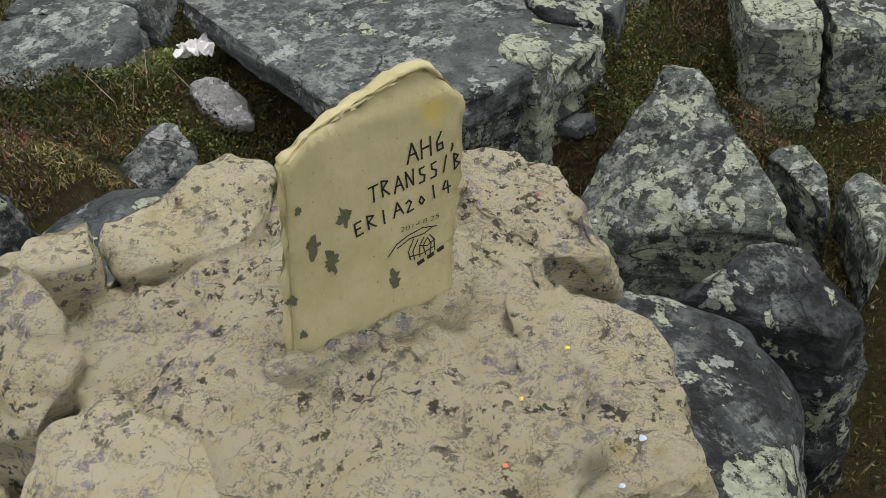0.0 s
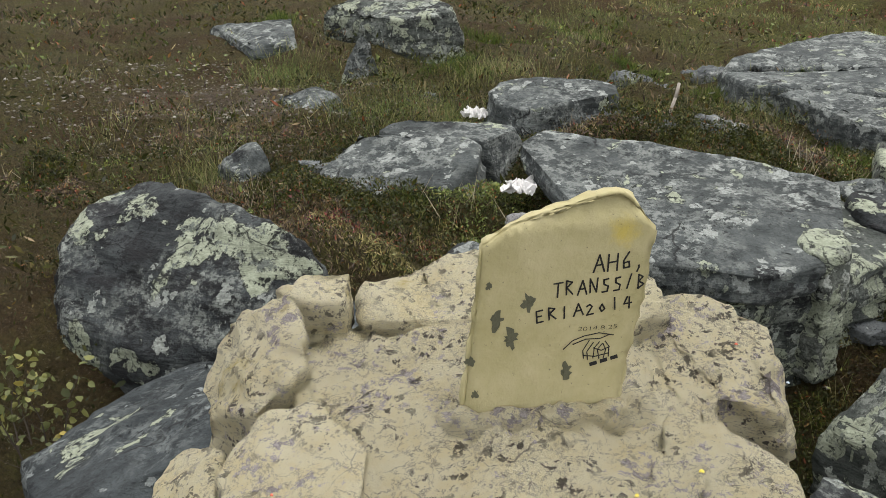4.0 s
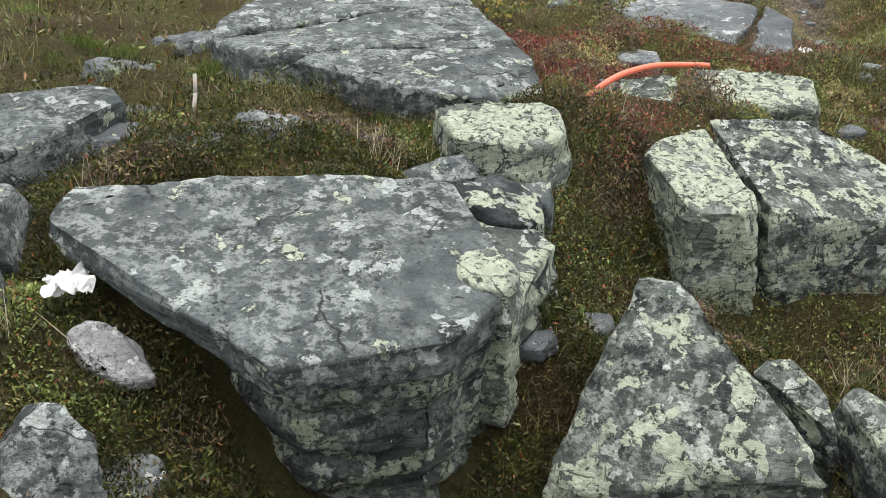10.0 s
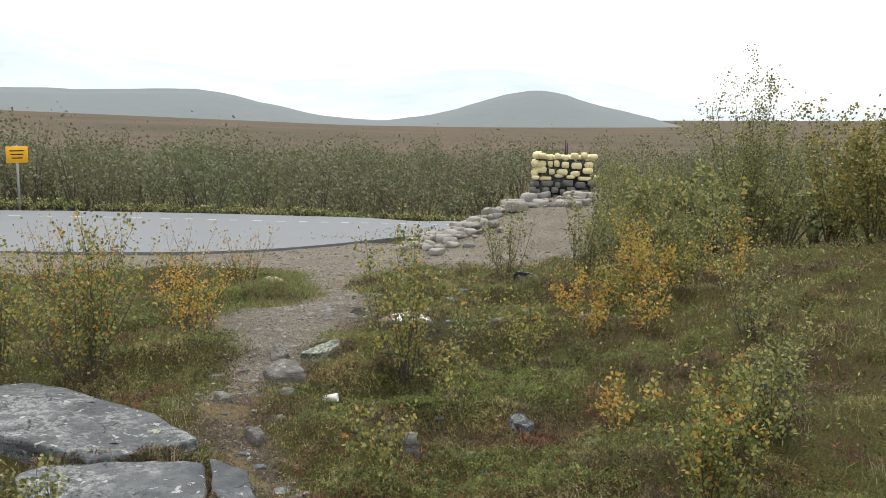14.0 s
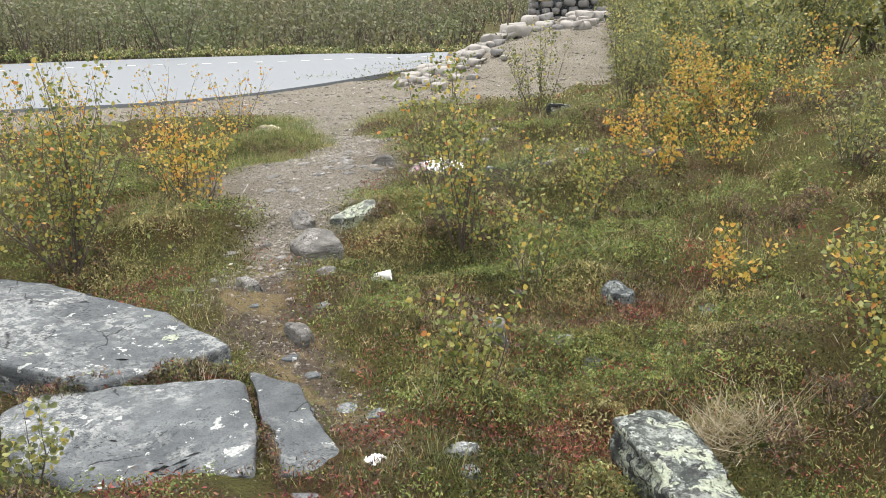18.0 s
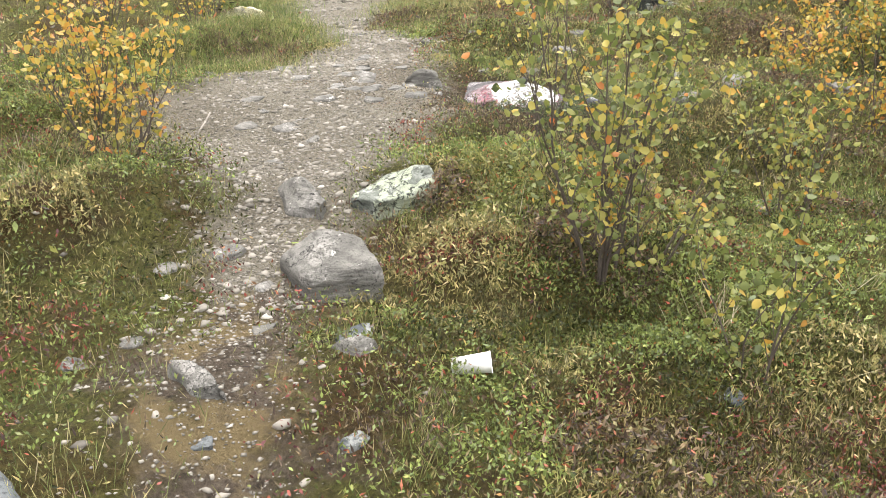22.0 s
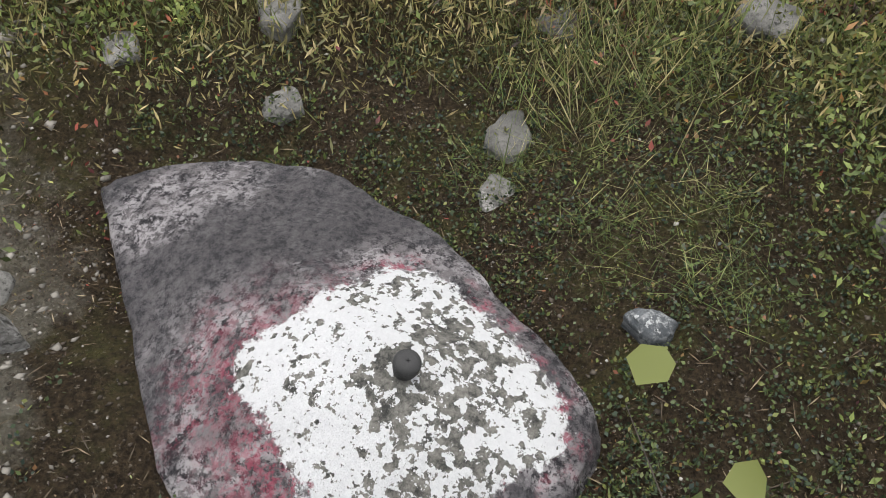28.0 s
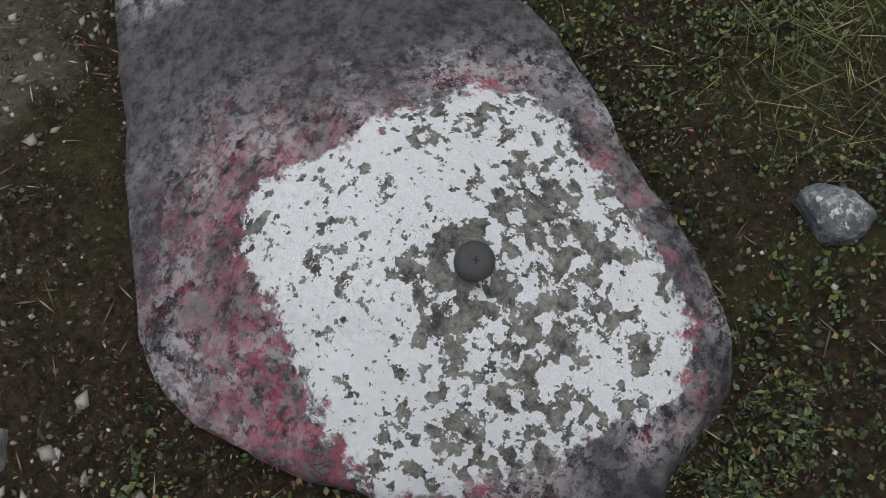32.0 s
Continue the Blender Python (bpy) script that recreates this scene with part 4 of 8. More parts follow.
rock("stone", "low dark stone between boulders", [(0.58, 4.65, 0.30), (0.78, 4.57, 0.35), (0.71, 4.38, 0.30), (0.56, 4.49, 0.30)], 0.0, M_ROCK)
rock("stone", "lichen-spotted stone beside the hose", [(1.55, 5.86, 0.31), (1.87, 5.78, 0.35), (1.78, 5.50, 0.30), (1.43, 5.30, 0.25)], 0.0, M_ROCKL)
rock("stone", "long sloping stone with white lichen among heather", [(4.28, 6.07, 0.0), (4.48, 6.00, -0.02), (4.42, 5.75, 0.02), (4.20, 5.45, -0.02), (3.80, 5.15, -0.18), (3.64, 5.22, -0.2), (3.80, 5.50, -0.06), (4.05, 5.80, 0.02)], -0.45, M_ROCKL, 1.0, 0.035, 0.02, 1, 0.02)
rock("boulder", "dark boulder spotted with lichen", [(3.25, 3.75, -0.10), (3.49, 3.84, 0.00), (3.76, 3.86, 0.05), (3.71, 3.51, 0.00), (3.11, 3.18, -0.20), (2.85, 3.37, -0.20)], -0.6, M_DARK)
rock("bedrock_slab", "broad pale grey bedrock slab beside the path", [(3.50, 10.20, 0.23), (3.63, 9.70, 0.215), (3.76, 8.75, 0.18), (3.65, 8.06, 0.15), (3.27, 8.11, 0.15), (2.93, 8.27, 0.17), (2.73, 8.85, 0.22), (2.60, 9.30, 0.26), (2.95, 10.10, 0.29)], -0.2, M_PSLAB, 1.03, 0.05, 0.010, 1, 0.010, chips=2, bite=0.02)
rock("bedrock_slab", "pale grey bedrock slab cracked along one side", [(2.75, 8.50, 0.13), (3.05, 8.15, 0.125), (3.43, 7.72, 0.13), (3.15, 7.30, 0.11), (2.88, 7.02, 0.08), (2.62, 7.25, 0.10), (2.32, 7.50, 0.12), (2.30, 7.95, 0.15), (2.50, 8.40, 0.14)], -0.2, M_PSLAB, 1.01, 0.05, 0.010, 1, 0.010, chips=2, bite=0.02)
rock("bedrock_slab", "narrow pale slab split off along a crack", [(3.56, 7.80, 0.10), (3.65, 7.56, 0.06), (3.45, 7.18, -0.01), (3.24, 6.80, -0.03), (2.98, 6.98, 0.04), (3.19, 7.30, 0.08)], -0.3, M_PSLAB, 1.01, 0.045, 0.010, 1, 0.010, chips=2, bite=0.02)
rock("bedrock_slab", "low pale slab edged with red bearberry", [(2.44, 7.05, 0.07), (2.80, 7.04, 0.06), (3.03, 6.70, 0.02), (3.0, 6.58, 0.01), (2.65, 6.76, 0.05)], -0.25, M_PSLAB, 1.02, 0.045, 0.012, 1, 0.010, chips=2, bite=0.02)
rock("bedrock_slab", "grey bedrock slab among birch sprouts", [(1.55, 11.00, 0.35), (2.33, 10.86, 0.35), (2.08, 8.89, 0.30), (1.89, 8.34, 0.30), (1.10, 8.61, 0.35)], 0.0, M_PSLAB, 1.05, 0.07)
rock("stone", "low grey stone among red bearberry", [(1.90, 6.82, 0.17), (2.20, 6.74, 0.16), (2.08, 6.42, 0.17), (1.82, 6.47, 0.19)], -0.1, M_PSLAB, 1.05)
rock("stone", "low grey stone among red bearberry", [(1.98, 7.04, 0.20), (2.22, 7.07, 0.19), (2.26, 6.88, 0.18), (2.02, 6.90, 0.19)], -0.1, M_PSLAB, 1.05)

# ---- stones on and beside the path ----
for tops, b in (
    ([(5.69, 9.73, 0.12), (5.68, 9.55, 0.20), (5.65, 9.38, 0.15), (5.57, 9.35, 0.12), (5.52, 9.51, 0.10)], 0.0),
    ([(5.16, 9.17, 0.12), (5.27, 9.06, 0.20), (5.35, 8.91, 0.18), (5.26, 8.75, 0.14), (5.06, 8.94, 0.12)], 0.0),
    ([(4.78, 8.53, 0.12), (4.80, 8.45, 0.16), (4.85, 8.40, 0.14), (4.75, 8.41, 0.10)], 0.0),
    ([(4.11, 8.13, 0.05), (4.13, 7.99, 0.075), (4.14, 7.93, 0.05), (4.06, 7.93, 0.04)], -0.05),
    ([(4.35, 8.81, 0.15), (4.37, 8.70, 0.18), (4.36, 8.57, 0.15), (4.30, 8.66, 0.12)], 0.0),
    ([(7.58, 10.54, 0.10), (7.68, 10.48, 0.15), (7.76, 10.41, 0.12), (7.71, 10.33, 0.10)], 0.0),
    ([(4.88, 7.22, 0.02), (4.88, 7.10, 0.05), (4.83, 7.05, 0.02), (4.75, 7.13, 0.02)], -0.15),
):
    rock("stone", "rounded pale grey stone by the path", [(x, y, z + 0.06) for x, y, z in tops], b - 0.05, M_PALE, 1.15, 0.03, 0.014, 1)
rock("stone", "pale lichen-spotted stone at the path's edge", [(5.74, 9.34, 0.19), (6.00, 9.33, 0.25), (6.09, 9.13, 0.30), (6.00, 9.03, 0.25), (5.74, 9.17, 0.19)], 0.0, M_LICHEN, 1.1, 0.03)
rock("stone", "cream-painted marker stone in the grass", [(8.89, 13.77, 0.0), (8.93, 13.63, 0.06), (9.05, 13.40, 0.02), (9.1, 13.6, 0.02)], -0.2, M_CREAM2, 1.1, 0.03)
rock("stone", "grey lichen stone in the grass", [(10.18, 10.86, 0.05), (10.10, 10.64, 0.12), (10.23, 10.43, 0.07), (10.4, 10.73, 0.04)], -0.2, M_ROCKL, 1.1, 0.04)
rock("stone", "grey stone in the grass", [(10.78, 10.52, 0.15), (10.80, 10.45, 0.25), (11.07, 10.20, 0.15), (11.2, 10.4, 0.15)], -0.2, M_ROCKL, 1.1, 0.04)
rock("stone", "low grey stone in the grass", [(9.91, 11.71, -0.06), (9.93, 11.56, -0.02), (10.01, 11.42, -0.06), (10.1, 11.6, -0.06)], -0.3, M_PALE, 1.1, 0.04)

# ---- the cream-painted cairn ----
cairn = tagged(new("painted_cairn"), "low cairn of mortared stones with worn cream paint", "cairn")
stone_part("capstone", "broad worn capstone with bare patches", [(-0.74, 1.30, 1.00), (-0.62, 1.60, 1.02), (-0.12, 1.70, 1.06), (0.12, 1.50, 1.00), (0.14, 1.25, 1.00), (0.10, 0.83, 0.97), (-0.30, 0.78, 0.97), (-0.55, 1.00, 0.99)], 0.3, M_CREAM, cairn, 0.96, 0.0145, 0.052, 1, 0.016)
stone_part("stone", "cream stone with cracked shoulder", [(-0.08, 1.60, 1.04), (-0.08, 1.74, 1.05), (0.08, 1.78, 1.05), (0.21, 1.71, 0.99), (0.25, 1.46, 0.98), (0.10, 1.43, 1.00)], 0.3, M_CREAM, cairn, 0.98, 0.016, 0.034, 1, 0.014)
stone_part("stone", "cream stone with cracked shoulder", [(0.20, 1.36, 0.985), (0.285, 1.26, 0.97), (0.31, 0.92, 0.965), (0.08, 0.86, 0.98), (0.03, 1.32, 1.0)], 0.3, M_CREAM, cairn, 1.0, 0.016, 0.034, 1, 0.014)
stone_part("stone", "long layered cream stone", [(-0.69, 1.52, 1.06), (-0.58, 1.64, 1.10), (-0.43, 1.69, 1.13), (-0.37, 1.60, 1.12), (-0.38, 1.47, 1.05), (-0.64, 1.40, 1.03)], 0.5, M_CREAM2, cairn, 1.0, 0.015, 0.020, 1, 0.012)
stone_part("stone", "upright rounded cream stone", [(-0.38, 1.62, 1.10), (-0.26, 1.69, 1.17), (-0.17, 1.65, 1.14), (-0.17, 1.53, 1.08), (-0.31, 1.50, 1.07)], 0.6, M_CREAM2, cairn, 1.05, 0.015, 0.020, 1)
stone_part("stone", "small cream stone behind the slab", [(-0.14, 1.62, 1.10), (-0.08, 1.67, 1.13), (-0.02, 1.60, 1.10), (-0.08, 1.52, 1.08)], 0.8, M_CREAM2, cairn, 1.0, 0.015, 0.020, 1)
stone_part("stone", "rough knobbly cream stone", [(-0.93, 1.20, 0.93), (-0.91, 1.33, 1.04), (-0.77, 1.34, 1.085), (-0.63, 1.17, 1.05), (-0.68, 1.05, 0.99), (-0.84, 1.08, 0.93)], 0.72, M_CREAM, cairn, 0.8, 0.016, 0.036, 1)
stone_part("stone", "smooth rounded cream stone", [(-0.68, 0.92, 0.95), (-0.68, 1.06, 1.00), (-0.55, 1.10, 1.035), (-0.40, 0.99, 1.03), (-0.33, 0.82, 1.0), (-0.52, 0.75, 0.97)], 0.6, M_CREAM2, cairn, 1.05, 0.015, 0.020, 1)
stone_part("stone", "low cream stone", [(-0.94, 1.10, 0.83), (-0.78, 1.06, 0.88), (-0.66, 0.86, 0.88), (-0.84, 0.88, 0.80)], 0.4, M_CREAM2, cairn, 1.0, 0.015, 0.020, 1)
stone_part("stone", "small angular cream stone", [(-0.79, 1.39, 1.12), (-0.69, 1.46, 1.115), (-0.665, 1.37, 1.08), (-0.76, 1.33, 1.09)], 0.98, M_CREAM2, cairn, 1.0, 0.015, 0.020, 1)
stone_part("stone", "small angular cream stone", [(-0.86, 1.41, 1.07), (-0.80, 1.46, 1.07), (-0.79, 1.38, 1.05)], 0.95, M_CREAM2, cairn, 1.1, 0.015, 0.020, 1)

# mortar in which the slab is set
for k in range(13):
    u, o = -0.27 + 0.026 * k, 0.004 + 0.010 * (k % 3)
    c = Vector((-0.097 + 0.815 * u + 0.58 * o, 1.298 + 0.58 * u - 0.815 * o, 1.0))
    rr = 0.030 + 0.006 * math.sin(k * 2.3)
    bump_up = 0.036 - 0.002 * k + 0.006 * math.sin(k * 1.7)
    stone_part("mortar", "", [(c.x + rr * math.cos(a), c.y + rr * math.sin(a) * 0.8, c.z + bump_up * (0.8 + 0.3 * math.sin(a * 3 + k))) for a in (0, 1.05, 2.1, 3.1, 4.2, 5.2)], 0.9, M_CREAM, cairn, 1.5, 0.014, 0.006, 1, chips=2)

# paint crumbs of other coats on the capstone
for x, y, r, m in ((0.02, 0.92, 0.010, "M_HOSE"), (-0.52, 0.86, 0.007, "M_HOSE"), (0.12, 1.62, 0.008, "M_HOSE"), (0.05, 1.05, 0.012, "M_YELLOWPAINT"), (0.13, 1.18, 0.012, "M_YELLOWPAINT"), (-0.36, 0.84, 0.012, "M_YELLOWPAINT"), (0.22, 1.00, 0.016, "M_BLUEPAINT"), (0.18, 0.93, 0.012, "M_BLUEPAINT"), (0.23, 1.60, 0.010, "M_BLUEPAINT")):
    top = max((v.co.z for o in cairn.children for v in o.data.vertices if (v.co.x - x) ** 2 + (v.co.y - y) ** 2 < 0.0004), default=1.0)
    r *= 0.55
    bm = bmesh.new()
    ring = [bm.verts.new((x + r * (0.7 + 0.5 * noise.noise(Vector((k * 0.9, x * 9, y * 9)))) * math.cos(k * 0.7), y + r * (0.7 + 0.5 * noise.noise(Vector((k * 0.9, y * 9, 3)))) * math.sin(k * 0.7), top + 0.002 * (k % 2))) for k in range(9)]
    tip = bm.verts.new((x, y, top + 0.005))
    for k in range(9):
        bm.faces.new((ring[k], ring[(k + 1) % 9], tip))
    part("paint_flake", bm, {"M_HOSE": M_HOSE, "M_YELLOWPAINT": M_YELLOWPAINT, "M_BLUEPAINT": M_BLUEPAINT}[m], cairn, "crumb of coloured paint")

# the slab: u runs along its foot, v up from the capstone


def on_slab(u, v, out=0.0):
    """A place on the slab's face, out metres proud of it."""
    return Vector((-0.097 + 0.815 * u + 0.58 * out, 1.298 + 0.58 * u - 0.815 * out, 1.0 + v))


slab = tagged(new("inscribed_slab"), "upright cream-painted stone slab with black handwriting, set on the cairn", "slab")
rim = ((-0.252, 0.005), (-0.225, 0.207), (-0.209, 0.350), (-0.163, 0.384), (-0.093, 0.402), (-0.001, 0.424), (0.045, 0.427), (0.074, 0.404), (0.112, 0.350), (0.100, 0.259), (0.048, -0.04))
bm = bmesh.new()
front = [bm.verts.new(on_slab(u, v, 0)) for u, v in rim]
back = [bm.verts.new(on_slab(u * 0.985 + 0.002, v * 0.985 if v > 0.3 else v, -0.05 - 0.012 * math.sin(9 * u))) for u, v in rim]
face = bm.faces.new(front)
bm.faces.new(back[::-1])
for a in range(len(rim)):
    b2 = (a + 1) % len(rim)
    bm.faces.new((front[b2], front[a], back[a], back[b2]))
bmesh.ops.recalc_face_normals(bm, faces=bm.faces)
bmesh.ops.bevel(bm, geom=list(bm.edges), offset=0.006, segments=2, affect="EDGES")
bmesh.ops.triangulate(bm, faces=bm.faces)
for _ in range(5):
    long = [e for e in bm.edges if e.calc_length() > 0.022]
    if not long:
        break
    bmesh.ops.subdivide_edges(bm, edges=long, cuts=1)
    bmesh.ops.triangulate(bm, faces=[f for f in bm.faces if len(f.verts) > 3])
bm.normal_update()
for v in bm.verts:
    d = v.co - on_slab(0, 0)
    plane_d = d.dot(Vector((0.58, -0.815, 0)))
    if plane_d < -0.003:
        v.co += v.normal * 0.010 * noise.fractal(v.co * 22, 1.0, 2.0, 3)
    top_edge = v.co.z - 1.37
    if plane_d > -0.004 and top_edge > 0:
        v.co += Vector((-0.58, 0.815, 0)) * (top_edge * 0.35 + 0.004 * noise.noise(v.co * 60))
part("body", bm, M_SLABPAINT, slab)


def written(text, u0, v0, u1, v1, size, name, squeeze=1.0):
    """A line of handwriting on the slab from (u0, v0) towards (u1, v1)."""
    cu = bpy.data.curves.new(name, "FONT")
    cu.body, cu.size, cu.space_character = text, 1.0, 1.0
    cu.extrude, cu.offset = 0.0, -0.018
    tmp = bpy.data.objects.new(name, cu)
    me = bpy.data.meshes.new_from_object(tmp)
    bpy.data.objects.remove(tmp)
    bpy.data.curves.remove(cu)
    wide = max(v.co.x for v in me.vertices)
    along = math.hypot(u1 - u0, v1 - v0)
    a = math.atan2(v1 - v0, u1 - u0)
    kx = along / wide
    for v in me.vertices:
        wob = 0.05 * math.sin(3.1 * v.co.x + size * 900)
        x, y = v.co.x * kx + 0.12 * v.co.y * size, (v.co.y + wob) * size / 0.72
        v.co = on_slab(u0 + x * math.cos(a) - y * math.sin(a), v0 + x * math.sin(a) + y * math.cos(a), 0.0012)
    me.materials.append(M_INK)
    ob = new("lettering", me)
    ob.parent = slab
    ob["label"] = "black marker handwriting"
    return ob


def stroke(pts, r=0.0012):
    """One pen line on the slab."""
    bm = bmesh.new()
    prev = None
    for i, (u, v) in enumerate(pts):
        a, b3 = pts[max(i - 1, 0)], pts[min(i + 1, len(pts) - 1)]
        d = Vector((b3[0] - a[0], b3[1] - a[1])).normalized()
        cur = [bm.verts.new(on_slab(u - d.y * r, v + d.x * r, 0.0012)), bm.verts.new(on_slab(u + d.y * r, v - d.x * r, 0.0012))]
        if prev:
            bm.faces.new((prev[0], prev[1], cur[1], cur[0]))
        prev = cur
    return part("pen_stroke", bm, M_INK, slab)


def glyph_line(text, u0, v0, u1, v1, h, pen=0.0013):
    """Capitals drawn with single pen strokes on a unit box, as a marker writes them."""
    G = {"A": ((0, 0, .42, 1), (.42, 1, .8, 0), (.14, .4, .68, .42)), "H": ((.05, 1, 0, 0), (.72, 1, .68, 0), (.02, .5, .7, .55)),
         "T": ((0, .96, .8, 1), (.4, .98, .34, 0)), "R": ((.06, 0, .05, 1), (.05, 1, .55, .86), (.55, .86, .1, .5), (.1, .5, .62, 0)),
         "N": ((.04, 0, .02, 1), (.02, 1, .6, 0), (.6, 0, .68, 1)), "S": ((.6, .95, .18, .9), (.18, .9, .2, .58), (.2, .58, .58, .42), (.58, .42, .5, .06), (.5, .06, .04, .03)),
         "I": ((.3, 1, .26, 0),), "B": ((.1, 0, .12, 1), (.12, 1, .5, .82), (.5, .82, .14, .52), (.14, .52, .6, .3), (.6, .3, .1, 0)),
         "E": ((.1, 0, .08, .95), (.08, .95, .6, 1), (.08, .5, .5, .52), (.1, 0, .62, .05)), "2": ((.05, .7, .3, .85), (.3, .85, .5, .65), (.5, .65, .04, 0), (.04, 0, .6, .04)),
         "0": ((.3, .7, .08, .4), (.08, .4, .25, .08), (.25, .08, .5, .3), (.5, .3, .3, .7)), "1": ((.3, 1, .3, 0),), "4": ((.32, 1, .04, .42), (.04, .42, .7, .45), (.5, .95, .46, 0)),
         "6": ((.5, 1, .1, .5), (.1, .5, .14, .06), (.14, .06, .55, .1), (.55, .1, .5, .42), (.5, .42, .12, .36)), ",": ((.2, .18, .22, .05), (.22, .05, .08, -.2)),
         "/": ((.5, 1, .15, 0),), " ": ()}
    a = math.atan2(v1 - v0, u1 - u0)
    step = math.hypot(u1 - u0, v1 - v0) / len(text)
    rnd = random.Random(len(text))
    for i, ch in enumerate(text):
        bm = bmesh.new()
        lift = rnd.uniform(-0.06, 0.06) * h
        for x0, y0, x1, y1 in G[ch]:
            ends = []
            for x, y in ((x0, y0), (x1, y1)):
                px, py = (i + 0.08 + x * 0.95) * step, y * h * 0.95 + lift
                ends.append((u0 + px * math.cos(a) - py * math.sin(a), v0 + px * math.sin(a) + py * math.cos(a)))
            (p, q), (s, t) = ends
            d = Vector((s - p, t - q)).normalized() * pen
            quad = [bm.verts.new(on_slab(*c, 0.0012)) for c in ((p - d.x * .6 - d.y, q - d.y * .6 + d.x), (s + d.x * .6 - d.y, t + d.y * .6 + d.x), (s + d.x * .6 + d.y, t + d.y * .6 - d.x), (p - d.x * .6 + d.y, q - d.y * .6 - d.x))]
            bm.faces.new(quad)
        if bm.verts:
            part("letter", bm, M_INK, slab)
        else:
            bm.free()


glyph_line("AH6,", -0.008, 0.281, 0.098, 0.281, 0.034, 0.0017)
glyph_line("TRANSS/B", -0.080, 0.240, 0.098, 0.240, 0.029, 0.0016)
glyph_line("ERIA2014", -0.112, 0.193, 0.076, 0.203, 0.025, 0.0016)
written("2014.8.25", -0.032, 0.166, 0.043, 0.163, 0.009, "date_line")
for row in (((-0.058, 0.132), (-0.04, 0.148), (-0.018, 0.155), (0.01, 0.158), (0.038, 0.150)), ((-0.04, 0.14), (-0.015, 0.148), (0.012, 0.146), (0.03, 0.152)),
            ((-0.018, 0.108), (-0.02, 0.125), (-0.008, 0.145)), ((-0.01, 0.104), (-0.012, 0.122), (0.0, 0.14)), ((0.0, 0.106), (0.002, 0.128), (0.012, 0.14)),
            ((0.012, 0.104), (0.008, 0.124), (0.018, 0.136)), ((0.02, 0.104), (0.024, 0.122), (0.018, 0.136)), ((0.03, 0.106), (0.03, 0.128), (0.022, 0.14)), ((-0.02, 0.115), (0.004, 0.11), (0.03, 0.114)), ((0.0, 0.128), (0.016, 0.121), (0.032, 0.127))):
    stroke(row, 0.0011)
for k in range(3):
    stroke(((-0.006 + 0.02 * k, 0.094 + 0.004 * k), (0.008 + 0.02 * k, 0.097 + 0.004 * k)), 0.004)
for u, v, r, sd in ((-0.156, 0.168, 0.021, 1), (-0.182, 0.205, 0.019, 2), (-0.124, 0.236, 0.018, 3), (-0.050, 0.086, 0.021, 4), (-0.232, 0.128, 0.012, 5), (-0.196, 0.274, 0.008, 6), (-0.222, 0.06, 0.010, 9)):
    bm = bmesh.new()
    rnd = random.Random(sd)
    pts = []
    for k in range(22):
        a = 6.283 * k / 22
        rr = r * (0.75 + 0.5 * noise.noise(Vector((math.cos(a) * 1.4, math.sin(a) * 1.4, sd * 5.1))) + rnd.uniform(-0.30, 0.25))
        pts.append(bm.verts.new(on_slab(u + rr * math.cos(a) * 0.9, v + rr * math.sin(a) * 1.15, 0.0009)))
    bm.faces.new(pts)
    part("flaked_patch", bm, M_CHIP, slab, "bare grey-green stone where paint flaked off")

# ---- painted marker rock with an iron bolt ----
RIM = ((7.50, 9.94), (7.525, 10.0), (7.555, 10.035), (7.65, 10.085), (7.745, 10.125), (7.86, 10.205), (7.96, 10.285), (8.085, 10.38), (8.145, 10.32), (8.20, 10.14), (8.21, 9.97), (8.14, 9.85), (8.055, 9.705), (7.96, 9.59), (7.88, 9.50), (7.765, 9.43), (7.61, 9.435), (7.57, 9.53), (7.525, 9.63), (7.50, 9.74), (7.495, 9.85))
WHITE = ((7.71, 9.975), (7.76, 9.97), (7.82, 9.91), (7.90, 9.855), (7.975, 9.77), (7.965, 9.72), (7.915, 9.635), (7.86, 9.565), (7.80, 9.50), (7.735, 9.475), (7.69, 9.49), (7.64, 9.545), (7.58, 9.60), (7.535, 9.65), (7.495, 9.72), (7.545, 9.80), (7.585, 9.845), (7.635, 9.905), (7.675, 9.955))


def inside_by(x, y, poly):
    """How far inside a plan outline a place lies (minus: outside), in metres."""
    best, odd = 9.0, False
    for (x1, y1), (x2, y2) in zip(poly, poly[1:] + poly[:1]):
        dx, dy = x2 - x1, y2 - y1
        u = min(max(((x - x1) * dx + (y - y1) * dy) / (dx * dx + dy * dy), 0), 1)
        best = min(best, math.hypot(x - x1 - u * dx, y - y1 - u * dy))
        if (y1 > y) != (y2 > y) and x < dx * (y - y1) / (dy + 1e-12) + x1:
            odd = not odd
    return best if odd else -best


